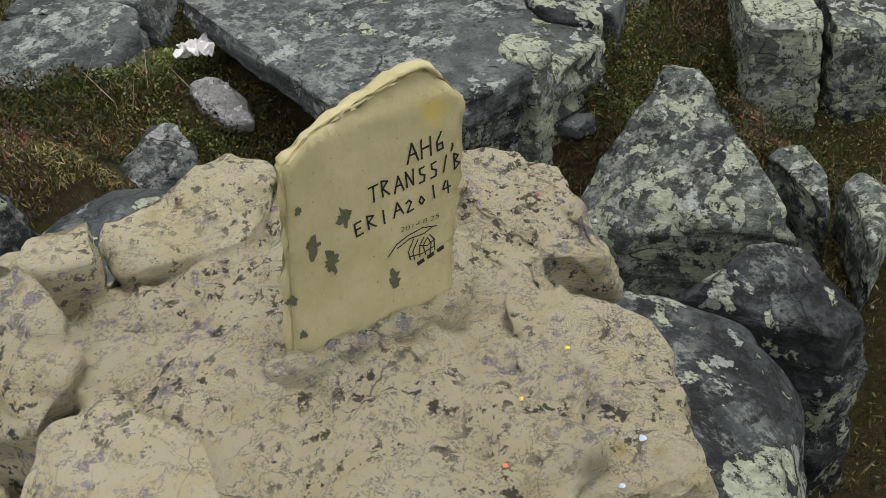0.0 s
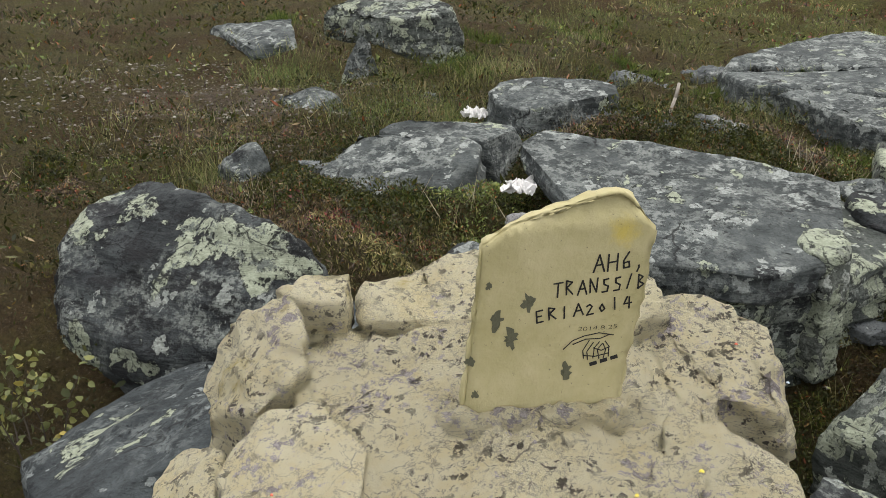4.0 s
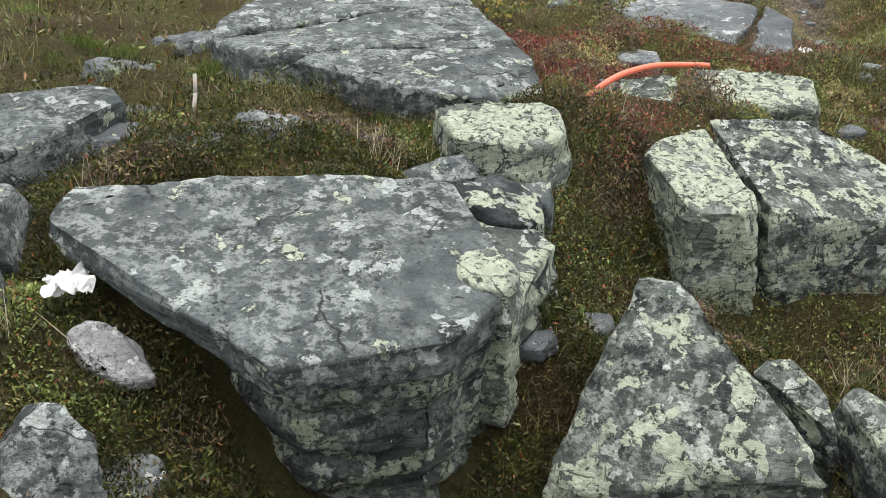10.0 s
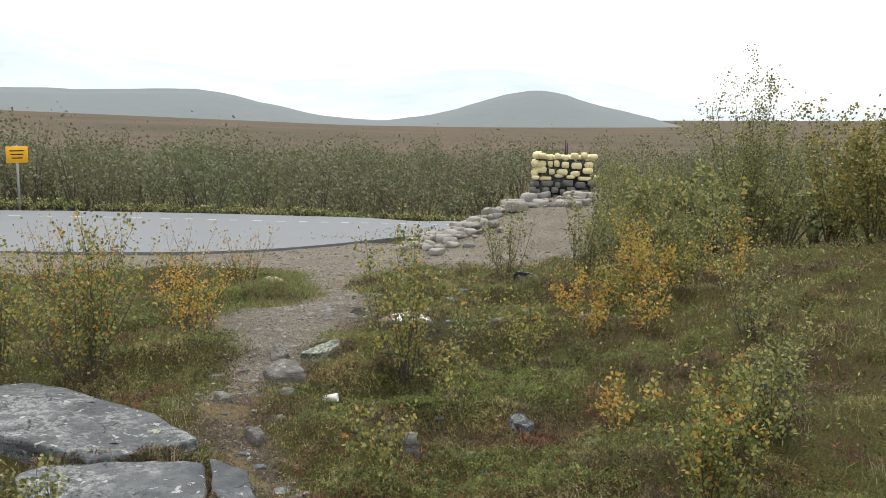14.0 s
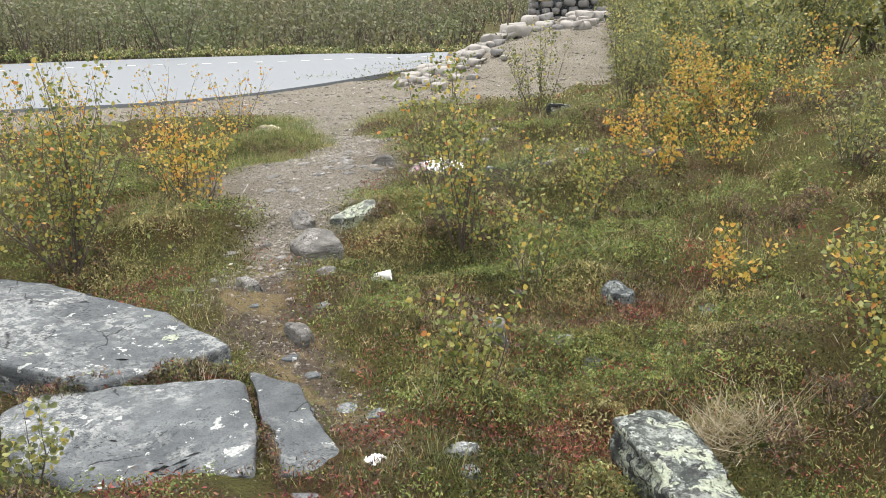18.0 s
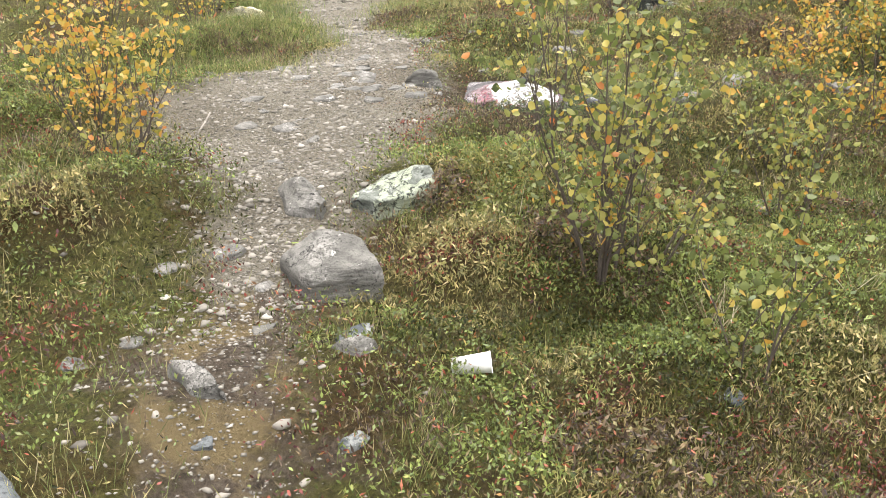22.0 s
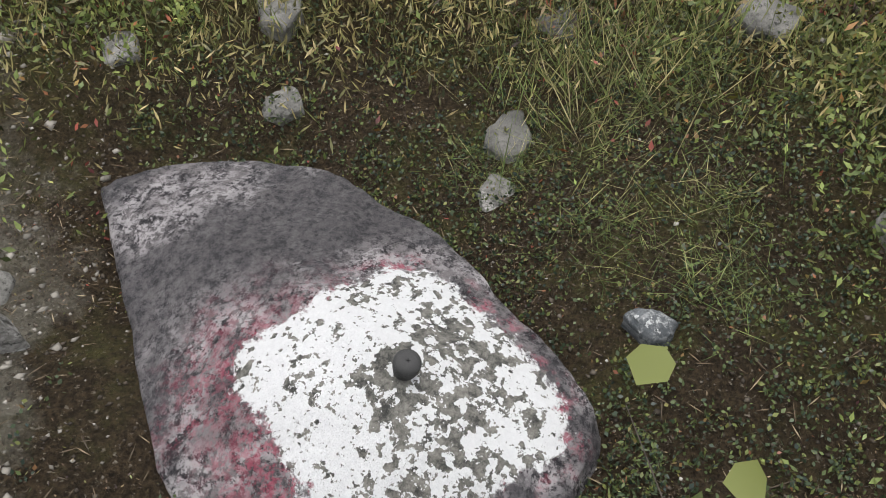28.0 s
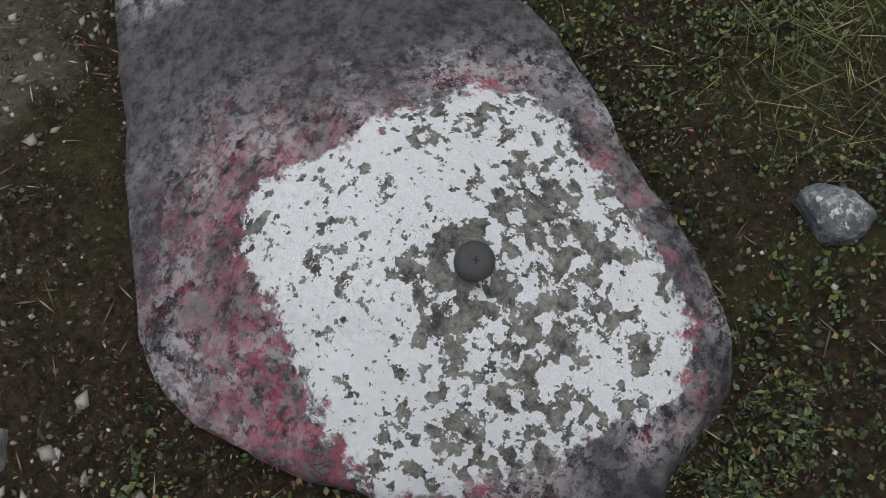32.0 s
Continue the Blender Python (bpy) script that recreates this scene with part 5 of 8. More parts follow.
def marker_mat():
    n = Nodes("painted_rock", 0.8, 0.25)
    fine = n.noise(120, 7, 0.8)
    stone = n.mix(n.ramp(n.noise(30, 9, 0.84), (0.45, 0.0), (0.55, 1.0)), (0.020, 0.019, 0.023), (0.20, 0.185, 0.19))
    pale = n.math("MULTIPLY", n.ramp(n.noise(70, 9, 0.82), (0.495, 0.0), (0.52, 1.0)), n.ramp(n.noise(8, 5, 0.65), (0.40, 0.15), (0.56, 1.0)))
    stone = n.mix(pale, stone, (0.44, 0.415, 0.425))
    stone = n.mix(n.ramp(n.noise(5, 6, 0.65), (0.51, 0.0), (0.61, 0.7)), stone, (0.050, 0.050, 0.056))
    film = n.math("ADD", n.attr("paint"), n.math("MULTIPLY", n.math("SUBTRACT", n.noise(9, 6, 0.65, n.stretch(1, 1, 1, (2, 1, 0))), 0.5), 0.30))
    film = n.math("MULTIPLY", n.ramp(film, (0.14, 0.0), (0.22, 0.85), (0.40, 0.85), (0.46, 0.0)), n.math("SUBTRACT", 1.0, n.attr("blush")))
    stone = n.mix(film, stone, n.mix(n.ramp(n.noise(60, 8, 0.8), (0.42, 0.0), (0.60, 1.0)), (0.038, 0.037, 0.042), (0.115, 0.108, 0.112)))
    zone = n.math("ADD", n.attr("paint"), n.math("MULTIPLY", n.math("SUBTRACT", n.noise(11, 6, 0.65), 0.5), 0.55))
    redm = n.math("MULTIPLY", n.ramp(zone, (0.36, 0.0), (0.52, 0.75)), n.attr("blush"))
    rim = n.ramp(n.attr("paint"), (0.455, 0.0), (0.485, 0.8), (0.5, 1.0))
    redm = n.math("MAXIMUM", redm, n.math("MULTIPLY", rim, n.ramp(n.noise(16, 5, 0.6), (0.46, 0.0), (0.56, 0.9))))
    redm = n.math("MULTIPLY", redm, n.ramp(n.noise(55, 8, 0.82), (0.47, 0.0), (0.54, 1.0)))
    col = n.mix(n.math("MULTIPLY", redm, 0.78), stone, (0.46, 0.085, 0.14))
    grey = n.mix(n.ramp(n.noise(50, 8, 0.8), (0.40, 0.0), (0.60, 1.0)), (0.055, 0.056, 0.053), (0.30, 0.29, 0.26))
    wear = n.math("ADD", n.math("MULTIPLY", n.noise(52, 7, 0.66), 0.72), n.math("MULTIPLY", n.noise(13, 4, 0.55), 0.28))
    wear = n.math("ADD", wear, n.math("MULTIPLY", n.attr("worn"), 0.075))
    white = n.mix(n.ramp(fine, (0.3, 0.0), (0.7, 1.0)), (0.74, 0.75, 0.76), (0.88, 0.89, 0.90))
    flake = n.math("MAXIMUM", n.ramp(wear, (0.555, 0.0), (0.563, 1.0)), n.ramp(n.noise(85, 4, 0.6, n.stretch(1, 1, 1, (1, 0, 2))), (0.63, 0.0), (0.64, 1.0)))
    coat = n.mix(flake, white, grey)
    edge = n.math("ADD", n.attr("paint"), n.math("MULTIPLY", n.math("SUBTRACT", n.noise(45, 6, 0.7), 0.5), 0.10))
    em = n.ramp(edge, (0.497, 0.0), (0.505, 1.0))
    n.color(n.mix(em, col, coat))
    n.bump(n.noise(26, 7, 0.75), 0.020, 1.0)
    n.bump(n.noise(110, 7, 0.8), 0.007, 1.0)
    n.bump(fine, 0.003, 0.8)
    n.bump(flake, 0.0025, -0.7)
    return n.m


def build_marker_rock():
    root = tagged(new("marker_rock"), "flat rock with flaking white paint and red spray round it", "rock")
    OUT = [(7.83 + (x - 7.83) * 1.01, 9.86 + (y - 9.86) * 1.01) for x, y in RIM]
    tops = [(7.72, 9.98, 0.15), (7.85, 9.89, 0.18), (7.80, 9.80, 0.205), (7.74, 9.72, 0.218), (7.68, 9.70, 0.21), (7.97, 9.74, 0.12), (7.83, 9.55, 0.11), (7.60, 9.66, 0.13), (7.66, 9.88, 0.19),
            (8.06, 10.22, 0.07), (7.90, 10.12, 0.11), (8.10, 9.98, 0.08), (7.58, 9.95, 0.14), (7.70, 9.48, 0.12)]
    pts = [Vector((x, y, float(np.interp(0.6 * (x - 7.5) + 0.8 * (y - 9.5), [0.0, 0.45, 0.95], [0.125, 0.115, 0.03])))) for x, y in OUT] + [Vector(p) for p in tops] + [Vector((x, y, -0.25)) for x, y in OUT]
    STONES.append((7.83, 9.86, 0.62, list(RIM)))
    ob = part("rock_body", hull(pts, 0.016, 0.011, 1, 4, chips=9, bite=0.035), marker_mat(), root)
    me = ob.data
    data = {"paint": [], "worn": [], "blush": []}
    for v in me.vertices:
        d = inside_by(v.co.x, v.co.y, WHITE)
        data["paint"].append(0.5 + d)
        data["worn"].append(min(1.0, sum(math.exp(-((v.co.x - wx) ** 2 + (v.co.y - wy) ** 2) / wr) for wx, wy, wr in ((7.846, 9.677, 0.006), (7.775, 9.62, 0.010), (7.607, 9.70, 0.0025), (7.62, 9.58, 0.006), (7.742, 9.70, 0.004)))))
        s = (v.co.x - 7.75) * 0.92 + (v.co.y - 9.75) * 0.39
        q = (v.co.y - 9.75) * 0.92 - (v.co.x - 7.75) * 0.39
        data["blush"].append(min(1.0, max(0.0, 1.0 - max(0, s - 0.02) * 4.0)) * min(1.0, max(0.0, 0.5 + q * 4)))
    for key, vals in data.items():
        me.attributes.new(key, "FLOAT", "POINT").data.foreach_set("value", vals)
    zt = max(v.co.z for v in me.vertices if (v.co.x - 7.742) ** 2 + (v.co.y - 9.722) ** 2 < 0.0009)
    bm = bmesh.new()
    prof = ((0.0165, -0.012), (0.0165, 0.012), (0.0195, 0.016), (0.0205, 0.030), (0.0185, 0.036), (0.012, 0.039), (0.004, 0.0385), (0.0, 0.0375))
    rings = [[bm.verts.new((r * math.cos(6.283 * k / 28), r * math.sin(6.283 * k / 28), z)) for k in range(28)] for r, z in prof[:-1]]
    tip = bm.verts.new((0, 0, prof[-1][1]))
    for a, b4 in zip(rings, rings[1:]):
        for k in range(28):
            bm.faces.new((a[k], a[(k + 1) % 28], b4[(k + 1) % 28], b4[k]))
    for k in range(28):
        bm.faces.new((rings[-1][k], rings[-1][(k + 1) % 28], tip))
    bolt = part("iron_bolt", bm, M_BOLT, root, "blackened round iron bolt head")
    bolt.matrix_basis = pose(7.742, 9.722, zt - 0.004, 8, -6, 0)
    bm = bmesh.new()
    for a in (0.3, 1.75):
        m4 = Matrix.Translation((0, 0, 0.0385)) @ Matrix.Rotation(a, 4, "Z") @ Matrix.Diagonal((0.007, 0.0009, 0.0009, 1))
        bmesh.ops.create_cube(bm, size=1.0, matrix=m4)
    cross = part("centre_mark", bm, M_INK, bolt, "scratched centre cross")
    return root


build_marker_rock()


# ---- road ----
def road_strip(name, centre, half, lift, material):
    """A strip of even width along a line."""
    v, f = [], []
    for i, (x, y, z) in enumerate(centre):
        a, b = centre[max(i - 1, 0)], centre[min(i + 1, len(centre) - 1)]
        d = Vector((b[0] - a[0], b[1] - a[1])).normalized()
        for k, dz in ((-half, 0), (half, 0), (-half, -0.25), (half, -0.25)):
            v.append((x - d.y * k, y + d.x * k, z + lift + dz))
    return new(name, mesh_of(name, v, strip_faces(len(centre)), material))


def strip_faces(n):
    f = []
    for i in range(n - 1):
        a, b = 4 * i, 4 * i + 4
        f += [(a, b, b + 1, a + 1), (a + 1, b + 1, b + 3, a + 3), (a, a + 2, b + 2, b)]
    return f


def road_sheet():
    v = []
    for i, (x, y, z, w) in enumerate(FAR_EDGE):
        n = across(i)
        v += [(x - n.x * w, y - n.y * w, z), (x, y, z), (x - n.x * w, y - n.y * w, z - 0.25), (x, y, z - 0.25)]
    return new("road", mesh_of("road", v, strip_faces(len(FAR_EDGE)), M_ASPHALT))


tagged(road_sheet(), "grey asphalt road and lay-by with dashed white line", "road", kind="structure")
# ---- vegetation ----
def quads(name, centres, ux, uy, material):
    """Many separate four-cornered leaves in one mesh: centre, half length and half width vectors."""
    c, a, b = (np.asarray(v, np.float32) for v in (centres, ux, uy))
    v = np.stack([c - a, c - b * 1.0 - a * 0.15, c + a, c + b * 1.0 - a * 0.15], 1).reshape(-1, 3)
    me = bpy.data.meshes.new(name)
    k = len(c)
    me.vertices.add(4 * k), me.loops.add(4 * k), me.polygons.add(k)
    me.vertices.foreach_set("co", v.reshape(-1))
    me.loops.foreach_set("vertex_index", np.arange(4 * k, dtype=np.int32))
    me.polygons.foreach_set("loop_start", np.arange(0, 4 * k, 4, dtype=np.int32))
    me.materials.append(material)
    me.update(calc_edges=True)
    return me


def leaves_mesh(name, centres, ux, uy, material):
    """Rounded six-cornered leaves, a little folded along the midrib."""
    c, a, b = (np.asarray(v, np.float32) for v in (centres, ux, uy))
    up = np.cross(a, b)
    up = up / (np.linalg.norm(up, axis=1, keepdims=True) + 1e-9) * np.linalg.norm(b, axis=1, keepdims=True) * 0.35
    v = np.stack([c - a, c - a * 0.45 - b + up, c + a * 0.35 - b * 0.85 + up, c + a, c + a * 0.35 + b * 0.85 + up, c - a * 0.45 + b + up], 1).reshape(-1, 3)
    me = bpy.data.meshes.new(name)
    k = len(c)
    quad = np.array([0, 1, 2, 3, 0, 3, 4, 5])
    me.vertices.add(6 * k), me.loops.add(8 * k), me.polygons.add(2 * k)
    me.vertices.foreach_set("co", v.reshape(-1))
    me.loops.foreach_set("vertex_index", (quad[None] + 6 * np.arange(k)[:, None]).reshape(-1).astype(np.int32))
    me.polygons.foreach_set("loop_start", np.arange(0, 8 * k, 4, dtype=np.int32))
    me.materials.append(material)
    me.update(calc_edges=True)
    return me


def any_dir(k, up=0.0):
    d = np.random.normal(size=(k, 3))
    d[:, 2] += up
    return d / np.linalg.norm(d, axis=1, keepdims=True)


def inside_stone(x, y, grow=1.0):
    hit = np.zeros(len(x), bool)
    for cx, cy, r, poly in STONES:
        near = (np.abs(x - cx) < r * 1.3 * grow) & (np.abs(y - cy) < r * 1.3 * grow)
        if not near.any():
            continue
        px, py = x[near], y[near]
        ok = np.zeros(len(px), bool)
        n = len(poly)
        # angular order round the centre, so that the outline is simple
        ring = sorted(poly, key=lambda p: math.atan2(p[1] - cy, p[0] - cx))
        for (x1, y1), (x2, y2) in zip(ring, ring[1:] + ring[:1]):
            x1, y1, x2, y2 = cx + (x1 - cx) * grow, cy + (y1 - cy) * grow, cx + (x2 - cx) * grow, cy + (y2 - cy) * grow
            cond = ((y1 > py) != (y2 > py)) & (px < (x2 - x1) * (py - y1) / (y2 - y1 + 1e-12) + x1)
            ok ^= cond
        hit[near] |= ok
    return hit


def scatter(k, x0, x1, y0, y1):
    return np.random.uniform(x0, x1, k), np.random.uniform(y0, y1, k)


def patches(x, y, f, seed):
    """A smooth uneven field from -1 to 1 over the plan."""
    r = np.random.RandomState(seed)
    ang, ph, fr = r.rand(10) * 6.28, r.rand(10) * 6.28, f * (0.5 + 1.5 * r.rand(10))
    return sum(np.sin(q * (x * math.cos(a) + y * math.sin(a)) + p) for a, p, q in zip(ang, ph, fr)) / 4.0


def heath(name, label, k, box, size, material, keep, high=0.05, along=0.0, line=None, shape=quads):
    """Small leaves strewn over the ground in clumps; along > 0 gathers them that near to the walk's line."""
    if along:
        legs = [(Vector(a), Vector(b)) for a, b in zip(line or WALKED, (line or WALKED)[1:])]
        ln = np.array([(b - a).length for a, b in legs])
        pick = np.random.choice(len(legs), k, p=ln / ln.sum())
        u = np.random.rand(k)
        ax, ay = (np.array([l[0][i] for l in legs])[pick] for i in (0, 1))
        bx, by = (np.array([l[1][i] for l in legs])[pick] for i in (0, 1))
        x = ax + u * (bx - ax) + np.random.normal(scale=along, size=k)
        y = ay + u * (by - ay) + np.random.normal(scale=along, size=k)
    else:
        x, y = scatter(k, *box)
    ok = keep(x, y) & ~inside_stone(x, y, 0.97)
    x, y = x[ok], y[ok]
    k = len(x)
    lump = np.clip(patches(x, y, 5.0, 3) * 0.5 + 0.5, 0, 1) * 0.55 + np.clip(patches(x, y, 16.0, 4) * 0.6 + 0.5, 0, 1) * 0.45
    t = np.random.rand(k) ** 0.7
    z = floor_z(x, y) + t * (0.012 + high * lump)
    s = size * np.random.uniform(0.55, 1.45, k)[:, None]
    a = any_dir(k, 0.9)
    b = np.cross(a, any_dir(k))
    b /= np.linalg.norm(b, axis=1, keepdims=True) + 1e-6
    return tagged(new(name, shape(name, np.stack([x, y, z], 1), a * s * 1.2, b * s * 0.38, material)), label, "heath", kind="stuff")


def tussocks(name, label, spots, material, size=0.012):
    """Low domes of dwarf shrub: leaves over a mound, one mesh."""
    cs = []
    for x, y, rx, ry, h, rot, k in spots:
        d = any_dir(k)
        d[:, 2] = np.abs(d[:, 2])
        d *= (0.75 + 0.35 * np.random.rand(k))[:, None]
        d *= (1 + 0.22 * patches(d[:, 0] * 3 + x * 9, d[:, 1] * 3 + y * 9, 2.0, 5))[:, None]
        ca, sa = math.cos(radians(rot)), math.sin(radians(rot))
        px, py = d[:, 0] * rx, d[:, 1] * ry
        wx, wy = x + px * ca - py * sa, y + px * sa + py * ca
        cs.append(np.stack([wx, wy, floor_z(wx, wy) + d[:, 2] * h], 1))
    c = np.concatenate(cs)
    k = len(c)
    a = any_dir(k, 0.8)
    b = np.cross(a, any_dir(k))
    b /= np.linalg.norm(b, axis=1, keepdims=True) + 1e-6
    s = size * np.random.uniform(0.55, 1.45, k)[:, None]
    return tagged(new(name, quads(name, c, a * s * 1.2, b * s * 0.38, material)), label, "heath", kind="stuff")


WALKED = ((-2.6, 4.6), (-0.6, 3.9), (0.8, 4.6), (3.0, 5.4), (4.6, 6.6), (5.6, 8.0), (7.6, 9.3), (8.9, 10.2), (7.6, 12.0), (5.0, 10.6))


def sprout(name, label, x, y, height, stems, leaves, leaf, material, spread=0.62, lean=0.0, bare=0.12, group="birch sprouts"):
    """A young birch or willow: thin upright stems with side twigs and small leaves."""
    z0 = float(floor_z(x, y)) - 0.02
    root = new(name)
    root.location = (x, y, z0)
    tagged(root, label, "shrub", group)
    rnd = random.Random(int(x * 131 + y * 977))
    tips = []

    def twig(bm, p, d, length, r, steps, depth):
        ring = None
        for i in range(steps + 1):
            q = p.copy()
            n = 3 if depth else 5
            rr = r * (1 - 0.85 * i / steps)
            sx = d.orthogonal().normalized()
            sy = d.cross(sx).normalized()
            cur = [bm.verts.new(q + (sx * math.cos(6.283 * j / n) + sy * math.sin(6.283 * j / n)) * rr) for j in range(n)]
            if ring:
                for j in range(n):
                    bm.faces.new((ring[j], ring[(j + 1) % n], cur[(j + 1) % n], cur[j]))
            ring = cur
            if (depth == 0 and i / steps > bare) or depth:
                tips.append((q, d.copy(), depth))
            if depth < 2 and i > steps * bare * 0.8 and i < steps and rnd.random() < (0.85 if depth == 0 else 0.4):
                side = Vector((rnd.gauss(0, 1), rnd.gauss(0, 1), 0.5 + rnd.random())).normalized()
                twig(bm, q.copy(), (d * 0.45 + side * 0.75).normalized(), length * rnd.uniform(0.22, 0.42) * (1.2 - 0.6 * i / steps), rr * 0.6, 4, depth + 1)
            p = p + d * (length / steps)
            d = (d + Vector((rnd.gauss(0, 0.10), rnd.gauss(0, 0.10), 0.05))).normalized()

    for _ in range(stems):
        a = rnd.uniform(0, 6.283)
        out = rnd.uniform(0.05, spread)
        d = Vector((math.cos(a) * out + lean, math.sin(a) * out, 1)).normalized()
        bm = bmesh.new()
        twig(bm, Vector((math.cos(a) * 0.06, math.sin(a) * 0.06, 0)), d, height * rnd.uniform(0.6, 1.05), 0.0028 + 0.0026 * height, 9, 0)
        part("stem", bm, M_BARK, root)
    pick = [tips[rnd.randrange(len(tips))] for _ in range(leaves)]
    c = np.array([tuple(p) for p, _, _ in pick]) + np.random.normal(scale=0.025 + 0.012 * height, size=(leaves, 3))
    c[:, 2] = np.maximum(c[:, 2], 0.05)
    a = any_dir(leaves, -0.2)
    b = np.cross(a, any_dir(leaves))
    b /= np.linalg.norm(b, axis=1, keepdims=True) + 1e-6
    s = leaf * np.random.uniform(0.6, 1.25, leaves)[:, None]
    ob = new("foliage", leaves_mesh("foliage", c, a * s, b * s * 0.72, material))
    ob.parent = root
    return root


for i in range(2, len(ROAD) - 10, 2):
    seg = [ROAD[i], ROAD[i + 1]]
    mid = [tuple(Vector(seg[0]).lerp(Vector(seg[1]), k / 4)) for k in range(4)]
    dash = road_strip("lane_dash", mid, 0.05, 0.006, M_LINE)
    tagged(dash, "white dash of the road's centre line", "road marking", "centre line dashes")


# ---- far cairn on its rubble mound ----
def far_cairn():
    root = tagged(new("stone_cairn"), "square drystone cairn with cream-painted upper half on a rubble mound", "cairn")
    cx, cy = 22.1, 17.0
    z0 = float(floor_z(cx, cy)) - 0.05
    ax = Vector((0.54, -0.84, 0))
    fx = Vector((-0.84, -0.54, 0))
    rnd = random.Random(5)
    core = [Vector((cx, cy, 0)) + ax * (sx * 0.72) + fx * (sy * 0.55) + Vector((0, 0, z)) for sx in (-1, 1) for sy in (-1, 1) for z in (z0, z0 + 1.15)]
    part("core", hull(core, 0.3, 0.02, 0, 1), M_DARKSLAB, root, "dark gaps between the stones")
    z, row = z0, 0
    while z < z0 + 1.16:
        h = rnd.uniform(0.12, 0.25)
        half = 0.86 - 0.10 * (z - z0)
        for side in range(2):
            u = -half
            lim = half if side == 0 else 0.62
            u = -lim
            while u < lim:
                w = rnd.uniform(0.14, 0.44)
                m5 = u + w / 2
                dirn, outn = (ax, fx) if side == 0 else (fx, -ax)
                deep = 0.60 if side == 0 else half - 0.05
                c = Vector((cx, cy, z + h / 2 + rnd.uniform(-0.05, 0.05))) + dirn * m5 + outn * (deep + rnd.uniform(-0.05, 0.03))
                pts = []
                for sx in (-1, 1):
                    for sy in (-1, 1):
                        for sz in (-1, 1):
                            pts.append(c + dirn * (sx * w * 0.47 * rnd.uniform(0.75, 1)) + outn * (sy * 0.10 * rnd.uniform(0.6, 1.1)) + Vector((0, 0, sz * h * 0.47 * rnd.uniform(0.75, 1))))
                cream = z > z0 + 0.50
                part("stone", hull(pts, 0.11, 0.006, 1, row * 40 + int(50 * u)), M_CREAMFAR if cream else M_GREYFAR, root)
                u += w
        z += h
        row += 1
    for k in range(26):
        c = Vector((cx, cy, z0 + 1.17)) + ax * rnd.uniform(-0.74, 0.74) + fx * rnd.uniform(-0.55, 0.55)
        r = rnd.uniform(0.08, 0.15)
        pts = [c + Vector((sx * r * rnd.uniform(0.7, 1.2), sy * r * rnd.uniform(0.7, 1.2), sz * 0.07)) for sx in (-1, 1) for sy in (-1, 1) for sz in (-1, 1)]
        part("stone", hull(pts, 0.08, 0.006, 1, k), M_CREAMFAR, root)
    for k, (du, hh) in enumerate(((0.0, 0.50), (0.05, 0.42))):
        bm = bmesh.new()
        bmesh.ops.create_cone(bm, cap_ends=True, segments=8, radius1=0.022, radius2=0.018, depth=hh, matrix=Matrix.Translation(Vector((cx, cy, z0 + 1.15 + hh / 2)) + ax * (du + 0.06)))
        part("iron_post", bm, M_BOLT, root, "dark upright iron post")


M_CREAMFAR = plain_mat("yellowed_cream_paint", (0.60, 0.54, 0.28), (0.76, 0.70, 0.46), 6)
M_GREYFAR = plain_mat("dark_grey_fieldstone", (0.10, 0.10, 0.10), (0.22, 0.215, 0.205), 8)
M_RUBBLE = plain_mat("pale_rubble_stone", (0.17, 0.165, 0.15), (0.34, 0.325, 0.30), 7)
far_cairn()
rubble = tagged(new("rubble_heap"), "heap of pale rubble stones spilling from the cairn mound", "rubble")
rnd = random.Random(11)
for k in range(190):
    t = rnd.random() ** 0.8
    x = 20.9 - 6.0 * t + rnd.gauss(0, 0.30)
    y = 17.4 - 1.0 * t + rnd.gauss(0, 0.42) - 0.9 * t * rnd.random()
    if k > 160:
        x, y = rnd.uniform(19.0, 21.8), rnd.uniform(14.8, 16.2)
    r = rnd.uniform(0.05, 0.19) * (1.2 - 0.55 * t) * (1.35 if k % 9 == 0 else 1)
    z = float(floor_z(x, y)) + r * 0.3 + (0.10 * (1 - t) if k % 2 else 0)
    pts = [Vector((x + sx * r * rnd.uniform(0.6, 1.5), y + sy * r * rnd.uniform(0.6, 1.3), z + sz * r * rnd.uniform(0.4, 0.8))) for sx in (-1, 1) for sy in (-1, 1) for sz in (-1, 1)]
    part("stone", hull(pts, 0.11, 0.02, 1, k, chips=4, bite=0.1), M_RUBBLE if k % 5 else M_GREYFAR, rubble)


# ---- roadside sign and marker pole ----
def tube(bm, a, b, r, n=10):
    a, b = Vector(a), Vector(b)
    d = (b - a).normalized()
    sx = d.orthogonal().normalized()
    sy = d.cross(sx)
    rings = [[bm.verts.new(p + (sx * math.cos(6.2832 * k / n) + sy * math.sin(6.2832 * k / n)) * r) for k in range(n)] for p in (a, b)]
    for k in range(n):
        bm.faces.new((rings[0][k], rings[0][(k + 1) % n], rings[1][(k + 1) % n], rings[1][k]))
    bm.faces.new(rings[0][::-1]), bm.faces.new(rings[1])


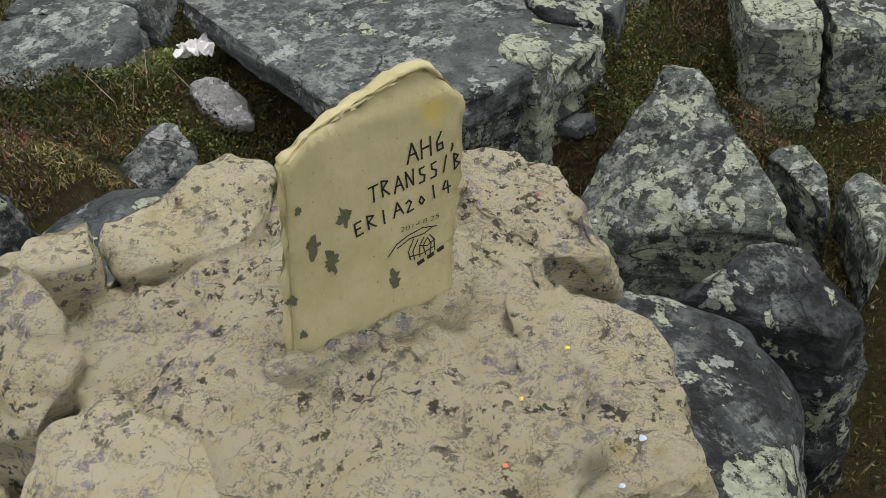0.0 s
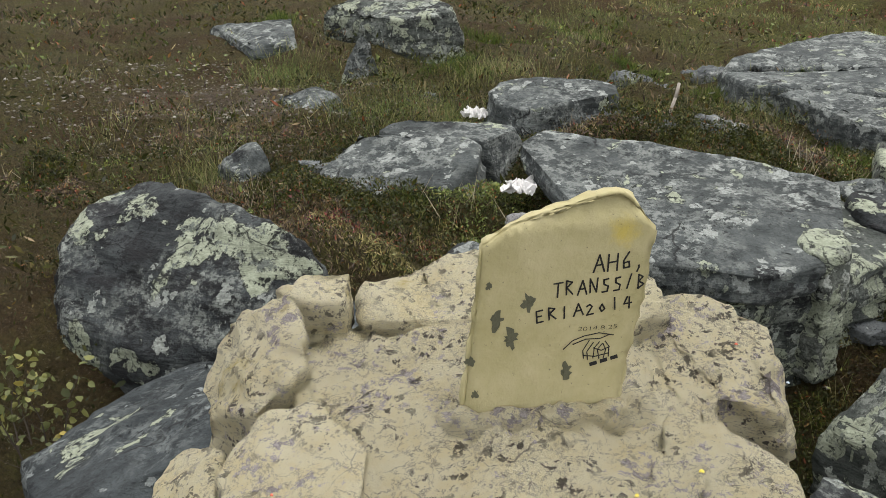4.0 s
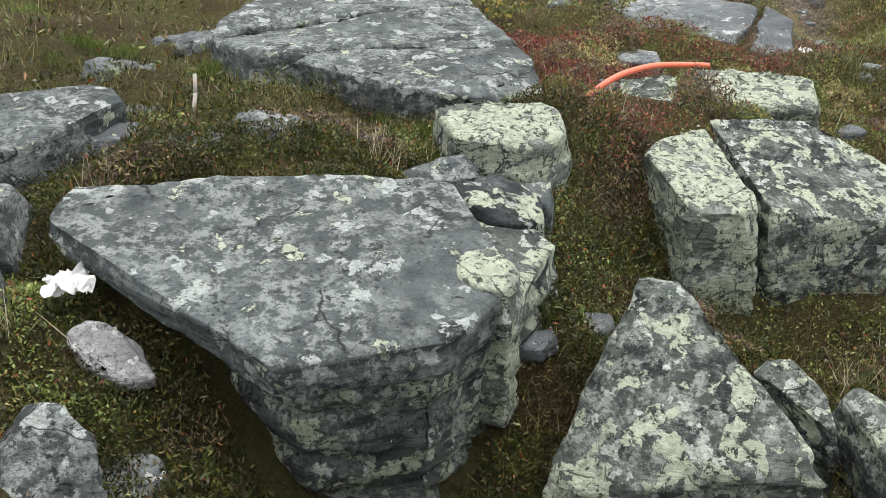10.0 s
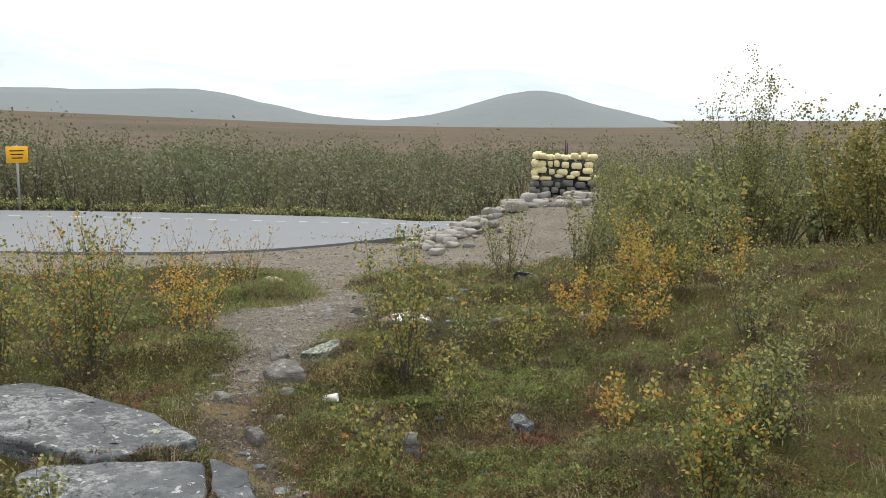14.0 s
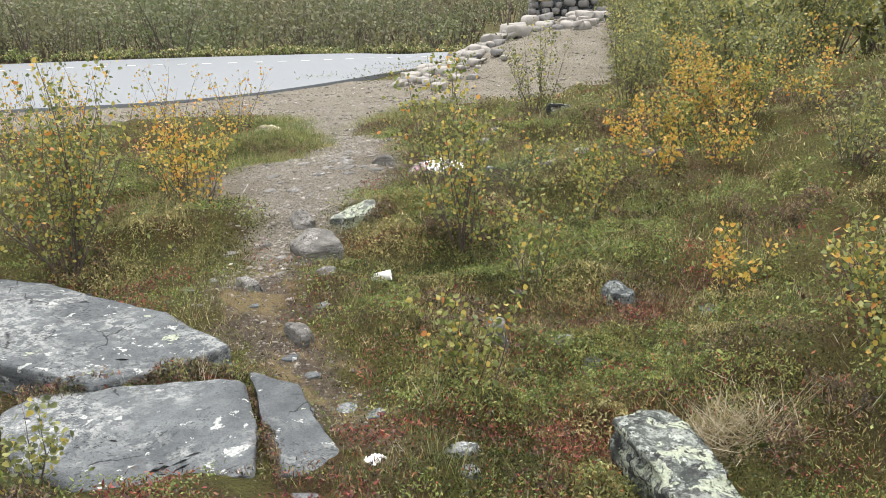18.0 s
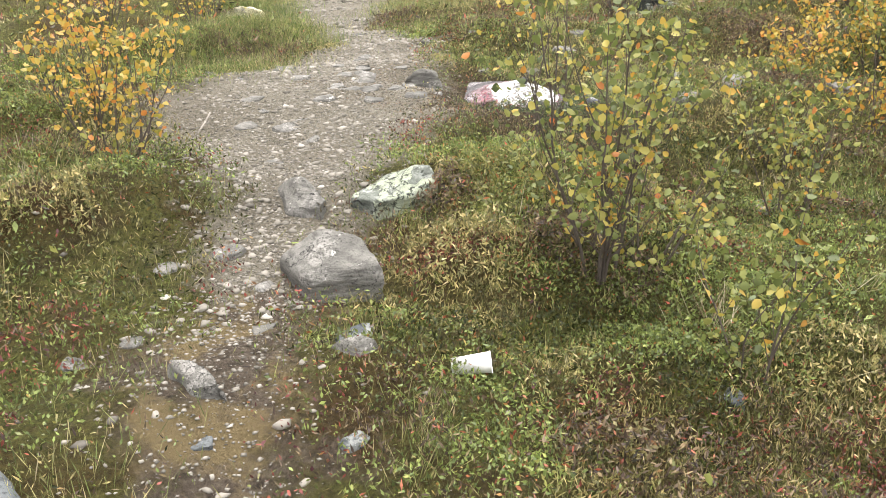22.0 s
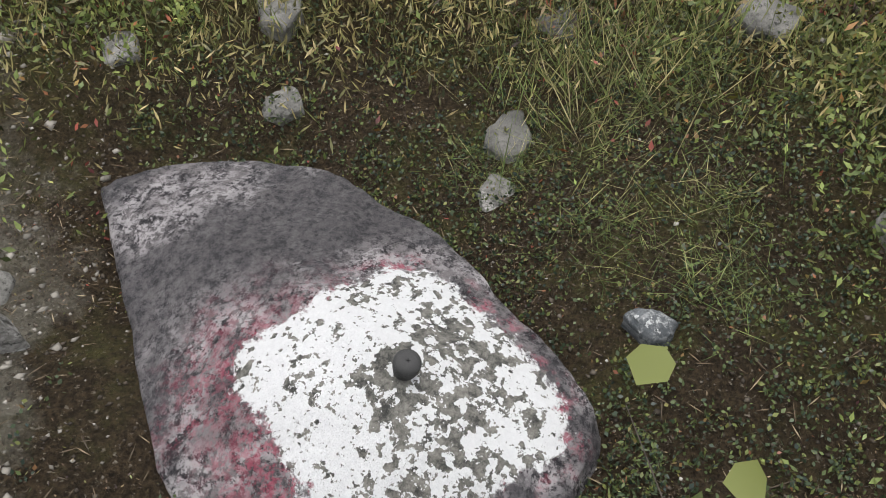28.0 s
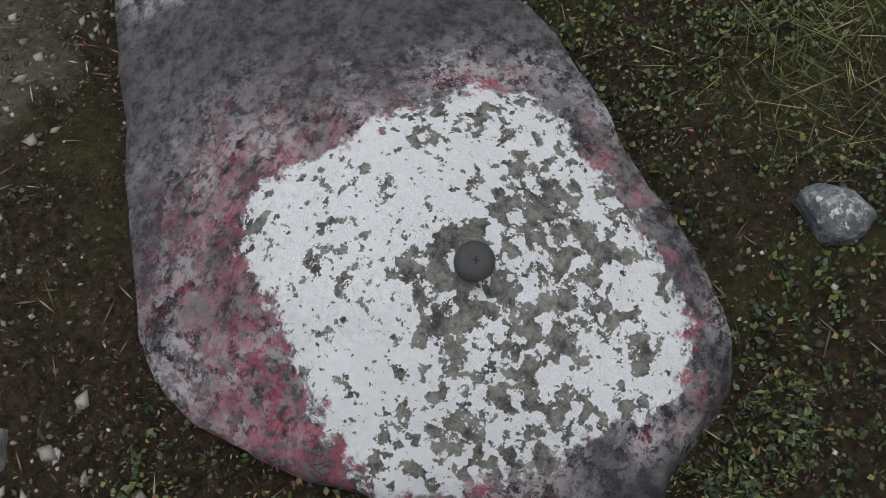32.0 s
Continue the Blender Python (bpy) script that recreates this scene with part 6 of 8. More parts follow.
sign = tagged(new("road_sign"), "small yellow roadside sign on a thin steel post", "sign")
sx0, sy0 = 14.2, 31.6
sz0 = float(floor_z(sx0, sy0)) - 0.1
bm = bmesh.new()
tube(bm, (sx0, sy0, sz0), (sx0, sy0, 1.5), 0.035)
part("post", bm, M_METAL, sign)
bm = bmesh.new()
bmesh.ops.create_cube(bm, size=1.0, matrix=pose(sx0 - 0.02, sy0 - 0.05, 1.22, 0, 0, -25) @ Matrix.Diagonal((0.62, 0.02, 0.50, 1)))
bmesh.ops.bevel(bm, geom=list(bm.edges), offset=0.006, segments=1, affect="EDGES")
part("panel", bm, M_SIGN, sign)
for k in range(3):
    bm = bmesh.new()
    bmesh.ops.create_cube(bm, size=1.0, matrix=pose(sx0 - 0.02, sy0 - 0.05, 1.34 - 0.11 * k, 0, 0, -25) @ Matrix.Translation((0, -0.0135, 0)) @ Matrix.Diagonal((0.42 - 0.06 * k, 0.004, 0.035, 1)))
    part("writing_bar", bm, M_INK, sign)
pole = tagged(new("marker_pole"), "tall thin grey roadside snow pole", "pole")
bm = bmesh.new()
pz = -0.5
tube(bm, (9.0, 22.6, pz - 0.1), (9.0, 22.6, pz + 3.9), 0.025)
part("rod", bm, M_METAL, pole)


# ---- birch wood and scrub beyond the road ----
def wood(name, label, trees, leaf, per, material):
    cs, st = [], []
    r = np.random.RandomState(7)
    for x, y, h in trees:
        z = float(floor_z(x, y))
        k = int(per * h)
        # leaning stems, and a rounded crown of several uneven clumps
        stems = r.randint(4, 8)
        lean = r.normal(scale=0.26, size=(stems, 2))
        nb = r.randint(14, 24)
        ball = r.normal(size=(nb, 3))
        ball *= (r.uniform(0.3, 1.0, nb) / np.linalg.norm(ball, axis=1))[:, None]
        pick = r.randint(0, nb, k)
        c = np.array([x, y, z + 0.54 * h]) + ball[pick] * np.array([0.52, 0.52, 0.42]) * h + r.normal(scale=0.06 * h, size=(k, 3))
        c[:, 2] = np.maximum(c[:, 2], z + 0.04)
        cs.append(c)
        for s in range(stems):
            st.append((x, y, z - 0.1, x + lean[s, 0] * h, y + lean[s, 1] * h, z + h * 0.8))
    c = np.concatenate(cs)
    k = len(c)
    a = any_dir(k)
    b = np.cross(a, any_dir(k))
    b /= np.linalg.norm(b, axis=1, keepdims=True) + 1e-6
    s = leaf * np.random.uniform(0.6, 1.4, k)[:, None]
    root = tagged(new(name), label, "wood", kind="stuff")
    ob = new("leaves", quads("leaves", c, a * s, b * s * 0.7, material))
    ob.parent = root
    st = np.array(st)
    v, f = [], []
    for x0, y0, z0, x1, y1, z1 in st:
        i = len(v)
        w = 0.018
        v += [(x0 - w, y0 + w, z0), (x0 + w, y0 - w, z0), (x0 + w, y0 + w, z0), (x1, y1, z1)]
        f += [(i, i + 1, i + 3), (i + 1, i + 2, i + 3), (i + 2, i, i + 3)]
    ob = new("stems", mesh_of("stems", v, f, M_BARK))
    ob.parent = root
    return root


rnd = random.Random(21)
band = []
while len(band) < 430:
    b = radians(rnd.uniform(2, 72))
    d = 29 + 34 * rnd.random() ** 1.4
    x, y = math.sin(b) * d, 2.7 + math.cos(b) * d
    gap = min(math.hypot(x - p[0], y - p[1]) for p in ROAD)
    if gap < 3.4 or math.hypot(x - 14.2, y - 31.6) < 2.2 or math.hypot(x - 22, y - 17) < 5.0:
        continue
    if 58 < math.degrees(b) and d < 36:
        continue
    band.append((x, y, rnd.uniform(2.0, 4.3) * (1.10 - 0.33 * math.degrees(b) / 72)))
wood("birch_wood", "dense low birch wood beyond the road", band, 0.056, 105, M_FARTREE)
verge = []
for p, q in zip(ROAD, ROAD[1:]):
    for k in range(5):
        u = rnd.random()
        d = Vector((q[0] - p[0], q[1] - p[1])).normalized()
        w = rnd.uniform(1.75, 3.0)
        verge.append((p[0] + (q[0] - p[0]) * u - d.y * w, p[1] + (q[1] - p[1]) * u + d.x * w, rnd.uniform(0.25, 0.45)))
wood("verge_grass", "tawny dry grass along the far road edge", verge, 0.036, 170, M_GRASS)
# scrub on the rise to the right of the mound
scrub = []
while len(scrub) < 120:
    b, d = radians(rnd.uniform(58, 100)), rnd.uniform(15, 34)
    x, y = -0.16 + math.sin(b) * d, 2.7 + math.cos(b) * d
    if math.hypot(x - 21.5, y - 16.5) < 2.6 or math.hypot(x - 18.4, y - 14.8) < 2.6:
        continue
    scrub.append((x, y, rnd.uniform(0.8, 1.7)))
wood("willow_scrub", "mixed green and ochre willow scrub on the rise", scrub, 0.044, 400, M_WILLOW)


# ---- hills and fells on the horizon ----
def ridge(name, label, dist, bearings, heights, material, seed):
    """A far range as a solid ridge with slopes, lying across the view."""
    v, f = [], []
    n = 240
    for i in range(n + 1):
        deg = -30 + 170 * i / n
        b = radians(deg)
        h = float(np.interp(deg, bearings, heights)) * 0.5 + 0.25 * float(np.interp(deg - 1.6, bearings, heights)) + 0.25 * float(np.interp(deg + 1.6, bearings, heights))
        h += 0.0014 * dist * noise.fractal(Vector((deg * 0.35, seed, 0)), 1.0, 2.0, 5)
        for k, (r, hh) in enumerate(((0.70, -40), (0.84, h * 0.35 - 5), (0.94, h * 0.75), (1.0, h), (1.25, -40))):
            w = noise.fractal(Vector((deg * 0.2, k * 3.0, seed)), 1.0, 2.0, 4) * 0.012 * dist
            v.append((math.sin(b) * (dist * r + w), math.cos(b) * (dist * r + w), hh))
    for i in range(n):
        for k in range(4):
            a = 5 * i + k
            f.append((a, a + 5, a + 6, a + 1))
    return tagged(new(name, mesh_of(name, v, f, material, True)), label, "hill", kind="structure")


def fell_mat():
    n = Nodes("hazed_fell", 1.0, 0.0)
    # distance haze is painted into these pale blue base colours; snow is its own
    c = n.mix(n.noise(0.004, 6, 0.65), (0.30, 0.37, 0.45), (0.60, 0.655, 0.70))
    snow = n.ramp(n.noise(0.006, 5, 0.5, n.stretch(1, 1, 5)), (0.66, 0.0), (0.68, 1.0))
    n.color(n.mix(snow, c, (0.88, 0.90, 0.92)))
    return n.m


# the hill's blue-grey tint is haze put into its base colour
M_NEARHILL = plain_mat("hazed_heath_hill", (0.12, 0.145, 0.155), (0.18, 0.205, 0.21), 0.02, 1.0, 0.0)
ridge("backdrop", "fells with snow patches on the horizon, pale blue-grey from painted haze", 2500, [-30, 0, 15, 26.3, 31, 40, 43, 48, 51.7, 55, 58, 66, 75, 140], [120, 190, 230, 215, 150, 98, 94, 104, 126, 112, 98, 26, 15, 60], fell_mat(), 3)
ridge("backdrop", "rounded dark heath hill on the horizon, tinted by painted haze", 900, [-30, 0, 26, 33, 36, 38.4, 42.3, 46.7, 50.8, 53.3, 55.3, 57.2, 59.5, 62, 64.5, 68, 140], [10, 20, 26, 25, 27, 20, 3, -3, 8, 22, 28, 22, 9, 2, -14, -25, -25], M_NEARHILL, 8)
# ---- shrubs along the walk ----
BIRCH = "young birch with thin dark stems and yellowing leaves"
GOLD = "birch sprout with sparse orange autumn leaves"
GREEN = "grey-green willow shrub among the heather"
for label, m, leaf, rows in (
    (BIRCH, M_BIRCH, 0.0175, ((4.00, 10.20, 1.45, 16, 1500), (3.75, 11.2, 1.3, 11, 1200), (4.55, 10.85, 1.45, 12, 1100), (5.98, 8.22, 1.6, 9, 900), (4.0, 10.2, 2.6, 1, 40), (6.12, 8.10, 1.0, 5, 260), (4.24, 6.90, 0.55, 4, 190),
                             (7.08, 9.13, 1.25, 4, 260), (7.62, 8.82, 0.8, 4, 200), (1.25, 7.45, 0.75, 7, 260), (3.3, 12.2, 1.3, 10, 800), (7.28, 7.90, 0.75, 6, 280), (8.0, 8.2, 0.7, 6, 300), (9.7, 8.2, 0.75, 10, 700), (10.3, 7.7, 0.8, 10, 700), (5.45, 5.0, 0.9, 12, 1300), (6.1, 5.3, 0.8, 10, 900), (4.16, 6.80, 0.75, 3, 150), (5.81, 7.51, 0.8, 4, 200))),
    (GOLD, M_ORANGE, 0.0170, ((5.75, 11.3, 0.95, 8, 460), (5.38, 10.45, 0.95, 7, 330), (8.66, 13.85, 1.15, 9, 260), (8.2, 14.6, 1.1, 8, 220), (10.0, 7.9, 0.85, 9, 500), (10.6, 8.4, 0.8, 8, 400), (9.3, 8.6, 0.55, 7, 260), (9.1, 7.5, 0.75, 7, 360), (9.8, 8.5, 0.75, 7, 360), (10.6, 7.2, 0.9, 8, 420), (8.6, 7.9, 0.7, 6, 300), (11.3, 8.8, 1.1, 8, 480), (6.6, 6.4, 0.6, 5, 220), (7.6, 15.9, 1.1, 8, 260), (6.4, 15.3, 1.2, 9, 300))),
    (GREEN, M_WILLOW, 0.017, ((6.85, 5.15, 0.75, 9, 800), (11.0, 9.5, 1.15, 12, 1000), (10.9, 10.75, 1.35, 10, 700), (17.0, 11.0, 1.8, 12, 1100), (18.5, 11.6, 1.8, 12, 1100), (12.2, 9.4, 0.85, 11, 900), (14.6, 10.2, 0.9, 11, 900), (11.8, 8.2, 0.9, 12, 1000), (13.2, 8.3, 1.0, 12, 1200), (8.2, 5.6, 0.8, 10, 700), (9.2, 6.4, 0.9, 10, 700), (12.9, 10.3, 0.9, 9, 700), (13.6, 10.7, 1.1, 10, 800), (14.5, 11.1, 1.3, 11, 900), (15.6, 11.6, 1.4, 11, 900), (16.6, 12.2, 1.5, 12, 1000), (17.8, 12.9, 1.5, 12, 1000), (19.0, 13.6, 1.5, 12, 1000), (20.2, 14.4, 1.4, 12, 1000), (18.4, 12.6, 1.9, 12, 1100), (20.2, 13.2, 1.9, 12, 1100), (14.2, 9.7, 1.3, 10, 900), (15.4, 10.5, 1.5, 10, 900), (2.2, 7.62, 0.45, 6, 260), (-2.15, 1.75, 0.55, 5, 130))),
):
    for x, y, h, st, lv in rows:
        sprout("birch_sprout" if m is not M_WILLOW else "willow_shrub", label, x, y, h, st, int(lv * 1.25), leaf, m, 0.2 if st == 4 and h > 1.2 else 0.3 if h > 1.4 and st < 12 else 0.62, group="" if m is M_WILLOW else "birch sprouts")
for x, y, h, st, lv, m, lb in ((15.65, 8.95, 3.0, 20, 9000, M_WILLOW, "tall nearly bare grey birch against the sky"), (17.6, 9.2, 2.6, 12, 3200, M_WILLOW, "tall nearly bare grey birch against the sky"), (14.1, 6.6, 2.2, 16, 5200, M_GOLDBUSH, "dense ochre-green willow bush"), (15.2, 7.4, 2.3, 10, 3200, M_GOLDBUSH, "dense ochre-green willow bush")):
    sprout("birch_tree" if m is M_WILLOW else "willow_bush", lb, x, y, h, st, lv, 0.019 if m is M_WILLOW else 0.026, m, 0.55, bare=0.12, group="")

# ---- heath, grass and litter ----
r5 = random.Random(77)
spots = {0: [(3.5, 5.62, 0.28, 0.20, 0.12, 20, 2600), (2.72, 5.15, 0.24, 0.14, 0.16, -10, 2200), (3.85, 5.85, 0.22, 0.16, 0.14, 0, 1800), (6.15, 8.85, 0.34, 0.22, 0.16, 30, 3200), (0.9, 5.35, 0.3, 0.1, 0.1, 10, 1500), (-0.7, 3.1, 0.16, 0.12, 0.22, 0, 1800), (2.2, 5.3, 0.3, 0.1, 0.1, -20, 1500)], 1: [(1.85, 5.35, 0.16, 0.14, 0.2, 0, 1500), (6.0, 9.0, 0.16, 0.12, 0.14, 0, 1300), (6.0, 8.4, 0.2, 0.15, 0.16, 0, 1600), (9.6, 12.3, 0.3, 0.2, 0.12, 0, 1600)], 2: [(3.2, 6.1, 0.16, 0.14, 0.12, 0, 1300)]}
while sum(len(q) for q in spots.values()) < 200:
    x, y = r5.uniform(-4.5, 12), r5.uniform(2.8, 15)
    s5, n5 = sn(x, y)
    if not -5.5 < n5 < 3 or float(trail(np.array([x]), np.array([y]))[0]) > 0.05 or inside_stone(np.array([x]), np.array([y]), 1.1)[0] or math.hypot(x - 7.85, y - 9.8) < 0.9:
        continue
    rr = r5.uniform(0.10, 0.30)
    spots[r5.choice((0, 0, 1, 1, 2))].append((x, y, rr, rr * r5.uniform(0.5, 1), r5.uniform(0.06, 0.17), r5.uniform(0, 180), int(21000 * rr * rr) + 180))
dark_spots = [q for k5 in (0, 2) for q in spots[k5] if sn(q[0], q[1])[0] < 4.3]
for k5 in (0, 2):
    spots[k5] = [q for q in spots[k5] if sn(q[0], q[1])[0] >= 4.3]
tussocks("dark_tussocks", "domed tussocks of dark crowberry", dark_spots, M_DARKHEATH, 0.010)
tussocks("green_tussocks", "domed tussocks of green crowberry and moss", spots[0], M_HEATH, 0.010)
tussocks("brown_tussocks", "domed tussocks of brown heather", spots[1], M_BROWNHEATH, 0.010)
tussocks("yellow_tussocks", "tussocks of yellow-green dwarf birch and moss", spots[2], M_YELLOWHEATH, 0.010)
def near_walk(x, y, d0, d1):
    """Chance by distance from the walk's line."""
    best = np.full(len(x), 99.0)
    line = ((-0.5, 3.2), (1.5, 5.0), (3.5, 6.6), (5.2, 8.7), (7.6, 9.8), (8.6, 9.8))
    for (ax, ay), (bx, by) in zip(line, line[1:]):
        dx, dy = bx - ax, by - ay
        u = np.clip(((x - ax) * dx + (y - ay) * dy) / (dx * dx + dy * dy), 0, 1)
        best = np.minimum(best, np.hypot(x - ax - u * dx, y - ay - u * dy))
    return np.random.rand(len(x)) < np.clip((d1 - best) / (d1 - d0), 0, 1)


def off_trail(x, y):
    return trail(x, y) < np.random.uniform(0.15, 0.75, len(x))


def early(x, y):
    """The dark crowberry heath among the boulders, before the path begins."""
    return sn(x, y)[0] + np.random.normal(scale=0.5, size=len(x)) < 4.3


def clear_of_rock(x, y):
    return np.hypot(x - 7.8, y - 9.75) > np.random.normal(0.95, 0.15, len(x))


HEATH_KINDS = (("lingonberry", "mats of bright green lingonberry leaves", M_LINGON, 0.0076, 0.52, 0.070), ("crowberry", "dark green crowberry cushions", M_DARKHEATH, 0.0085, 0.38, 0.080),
               ("heather", "brown and purplish heather", M_BROWNHEATH, 0.0105, 0.26, 0.105), ("bearberry", "red autumn bearberry leaves", M_RED, 0.0075, 0.55, 0.060), ("moss_turf", "yellow-green moss and fine dry turf", M_YELLOWHEATH, 0.0120, 0.20, 0.045))


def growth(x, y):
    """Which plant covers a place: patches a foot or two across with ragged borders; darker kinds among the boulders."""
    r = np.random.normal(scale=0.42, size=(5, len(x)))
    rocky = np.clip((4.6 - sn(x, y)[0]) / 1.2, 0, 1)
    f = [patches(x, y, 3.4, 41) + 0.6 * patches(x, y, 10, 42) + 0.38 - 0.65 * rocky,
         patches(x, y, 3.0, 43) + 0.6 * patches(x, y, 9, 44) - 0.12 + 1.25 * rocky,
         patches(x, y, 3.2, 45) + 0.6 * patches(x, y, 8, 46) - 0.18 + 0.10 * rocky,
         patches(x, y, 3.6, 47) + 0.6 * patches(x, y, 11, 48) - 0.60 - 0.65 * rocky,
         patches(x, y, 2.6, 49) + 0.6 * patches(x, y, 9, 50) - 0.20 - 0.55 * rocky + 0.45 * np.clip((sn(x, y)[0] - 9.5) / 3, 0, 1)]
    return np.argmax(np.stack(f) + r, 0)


def mixed_heath(k, box, grow, keep, along=0.0, line=None):
    """Dwarf-shrub heath, one mesh of leaves for each kind of plant; grow: how much larger the leaves are far from the walk."""
    if along:
        legs = [(Vector(a), Vector(b)) for a, b in zip(line, line[1:])]
        ln = np.array([(b - a).length for a, b in legs])
        pick, u = np.random.choice(len(legs), k, p=ln / ln.sum()), np.random.rand(k)
        ax, ay = (np.array([l[0][i] for l in legs])[pick] for i in (0, 1))
        bx, by = (np.array([l[1][i] for l in legs])[pick] for i in (0, 1))
        x, y = ax + u * (bx - ax) + np.random.normal(scale=along, size=k), ay + u * (by - ay) + np.random.normal(scale=along, size=k)
    else:
        x, y = scatter(k, *box)
    ok = keep(x, y)
    x, y = x[ok], y[ok]
    ok = ~inside_stone(x, y, 0.985)
    x, y = x[ok], y[ok]
    kind = growth(x, y)
    for i, (name, label, material, size, wide, high) in enumerate(HEATH_KINDS):
        px, py = x[kind == i], y[kind == i]
        m = len(px)
        if not m:
            continue
        lump = np.clip(patches(px, py, 6.0, 3 + i) * 0.5 + 0.5, 0, 1) * 0.5 + np.clip(patches(px, py, 19.0, 14 + i) * 0.6 + 0.5, 0, 1) * 0.5
        pz = floor_z(px, py) + np.random.rand(m) ** 0.5 * (0.010 + 1.35 * high * lump) * (0.6 + 0.4 * grow)
        s = size * grow * np.random.uniform(0.6, 1.4, m)[:, None]
        a = any_dir(m, 1.5 if i in (2, 4) else 0.8)
        b = np.cross(a, any_dir(m))
        b /= np.linalg.norm(b, axis=1, keepdims=True) + 1e-6
        tagged(new(name, quads(name, np.stack([px, py, pz], 1), a * s * 1.15, b * s * wide, material)), label, "heath", kind="stuff")


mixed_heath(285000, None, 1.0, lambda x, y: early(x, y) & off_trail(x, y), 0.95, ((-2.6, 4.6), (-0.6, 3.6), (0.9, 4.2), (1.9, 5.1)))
mixed_heath(34000, (-2.6, 0.8, 2.2, 3.5), 1.0, lambda x, y: x < 9)
mixed_heath(560000, None, 1.0, lambda x, y: ~early(x, y) & off_trail(x, y) & clear_of_rock(x, y), 1.1, ((2.6, 5.3), (4.6, 6.6), (5.8, 7.8), (7.6, 9.2), (9.2, 10.2), (8.0, 12.2), (5.0, 10.6)))
mixed_heath(120000, (-8, 20, 0, 20), 2.4, lambda x, y: off_trail(x, y) & ~near_walk(x, y, 1.0, 3.0))


def clumps(name, label, centres, per, leaf, material):
    """Small rosettes of leaves on short shoots, close together."""
    cs, dirs = [], []
    for x, y, r in centres:
        k = max(6, int(per * r / 0.02))
        d = any_dir(k, 0.5)
        d[:, 2] = np.abs(d[:, 2])
        q = d * (r * np.random.uniform(0.35, 1.0, k))[:, None]
        base = np.array([x, y, float(floor_z(x, y)) + 0.004])
        cs.append(base + q * np.array([1, 1, 0.9]))
        dirs.append(d + np.random.normal(scale=0.45, size=(k, 3)))
    c, a = np.concatenate(cs), np.concatenate(dirs)
    ok = ~inside_stone(c[:, 0], c[:, 1], 0.99)
    c, a = c[ok], a[ok]
    k = len(c)
    a /= np.linalg.norm(a, axis=1, keepdims=True)
    b = np.cross(a, any_dir(k))
    b /= np.linalg.norm(b, axis=1, keepdims=True) + 1e-6
    s = leaf * np.random.uniform(0.55, 1.3, k)[:, None]
    return tagged(new(name, quads(name, c, a * s, b * s * 0.66, material)), label, "heath", kind="stuff")


def lingon_spots(k):
    x, y = scatter(k, 6.9, 9.3, 8.7, 10.9)
    side = (x - 7.8) * 0.4 - (y - 9.8) * 0.9
    ok = (trail(x, y) < 0.4) & (patches(x, y, 5.0, 12) * 0.45 + 0.45 * patches(x, y, 14.0, 13) + 1.1 * side > np.random.normal(0.05, 0.18, k))
    return [(p, q, random.uniform(0.012, 0.030)) for p, q in zip(x[ok], y[ok])]


random.seed(3)
clumps("lingonberry_leaves", "small green lingonberry shoots round the painted rock", lingon_spots(16000), 6, 0.0045, M_LEAF)
clumps("lingonberry_sprig", "bright green sprig of moss and lingonberry at the painted rock's edge", [(7.44, 9.66, 0.03), (7.46, 9.63, 0.025), (7.42, 9.69, 0.03), (7.45, 9.60, 0.02)], 40, 0.005, M_LEAF)
tussocks("moss_rim", "green moss and lingonberry grown up against the painted rock", [(7.43, 9.74, 0.05, 0.04, 0.06, 70, 700), (7.44, 9.65, 0.06, 0.04, 0.08, 70, 900), (7.48, 9.56, 0.06, 0.05, 0.09, 55, 1000), (7.54, 9.48, 0.06, 0.05, 0.08, 45, 1000), (7.62, 9.41, 0.06, 0.05, 0.07, 20, 520), (7.72, 9.37, 0.06, 0.04, 0.06, 0, 420), (7.40, 9.60, 0.10, 0.07, 0.05, 60, 620), (7.50, 9.42, 0.10, 0.07, 0.05, 45, 1000)], M_LEAF, 0.0040)
x, y = scatter(70000, 6.9, 9.3, 8.7, 11.0)
ok = (patches(x, y, 8.0, 21) + 0.6 * patches(x, y, 25.0, 22) > np.random.normal(0.1, 0.3, len(x))) & ~inside_stone(x, y, 1.0)
x, y = x[ok], y[ok]
k = len(x)
a, b = any_dir(k, 0.4) * 0.0036, any_dir(k) * 0.0016
tagged(new("moss", quads("moss", np.stack([x, y, floor_z(x, y) + 0.004 * np.random.rand(k)], 1), a, b, M_BROWNHEATH)), "brown-green moss cushions on the soil by the rock", "moss", kind="stuff")
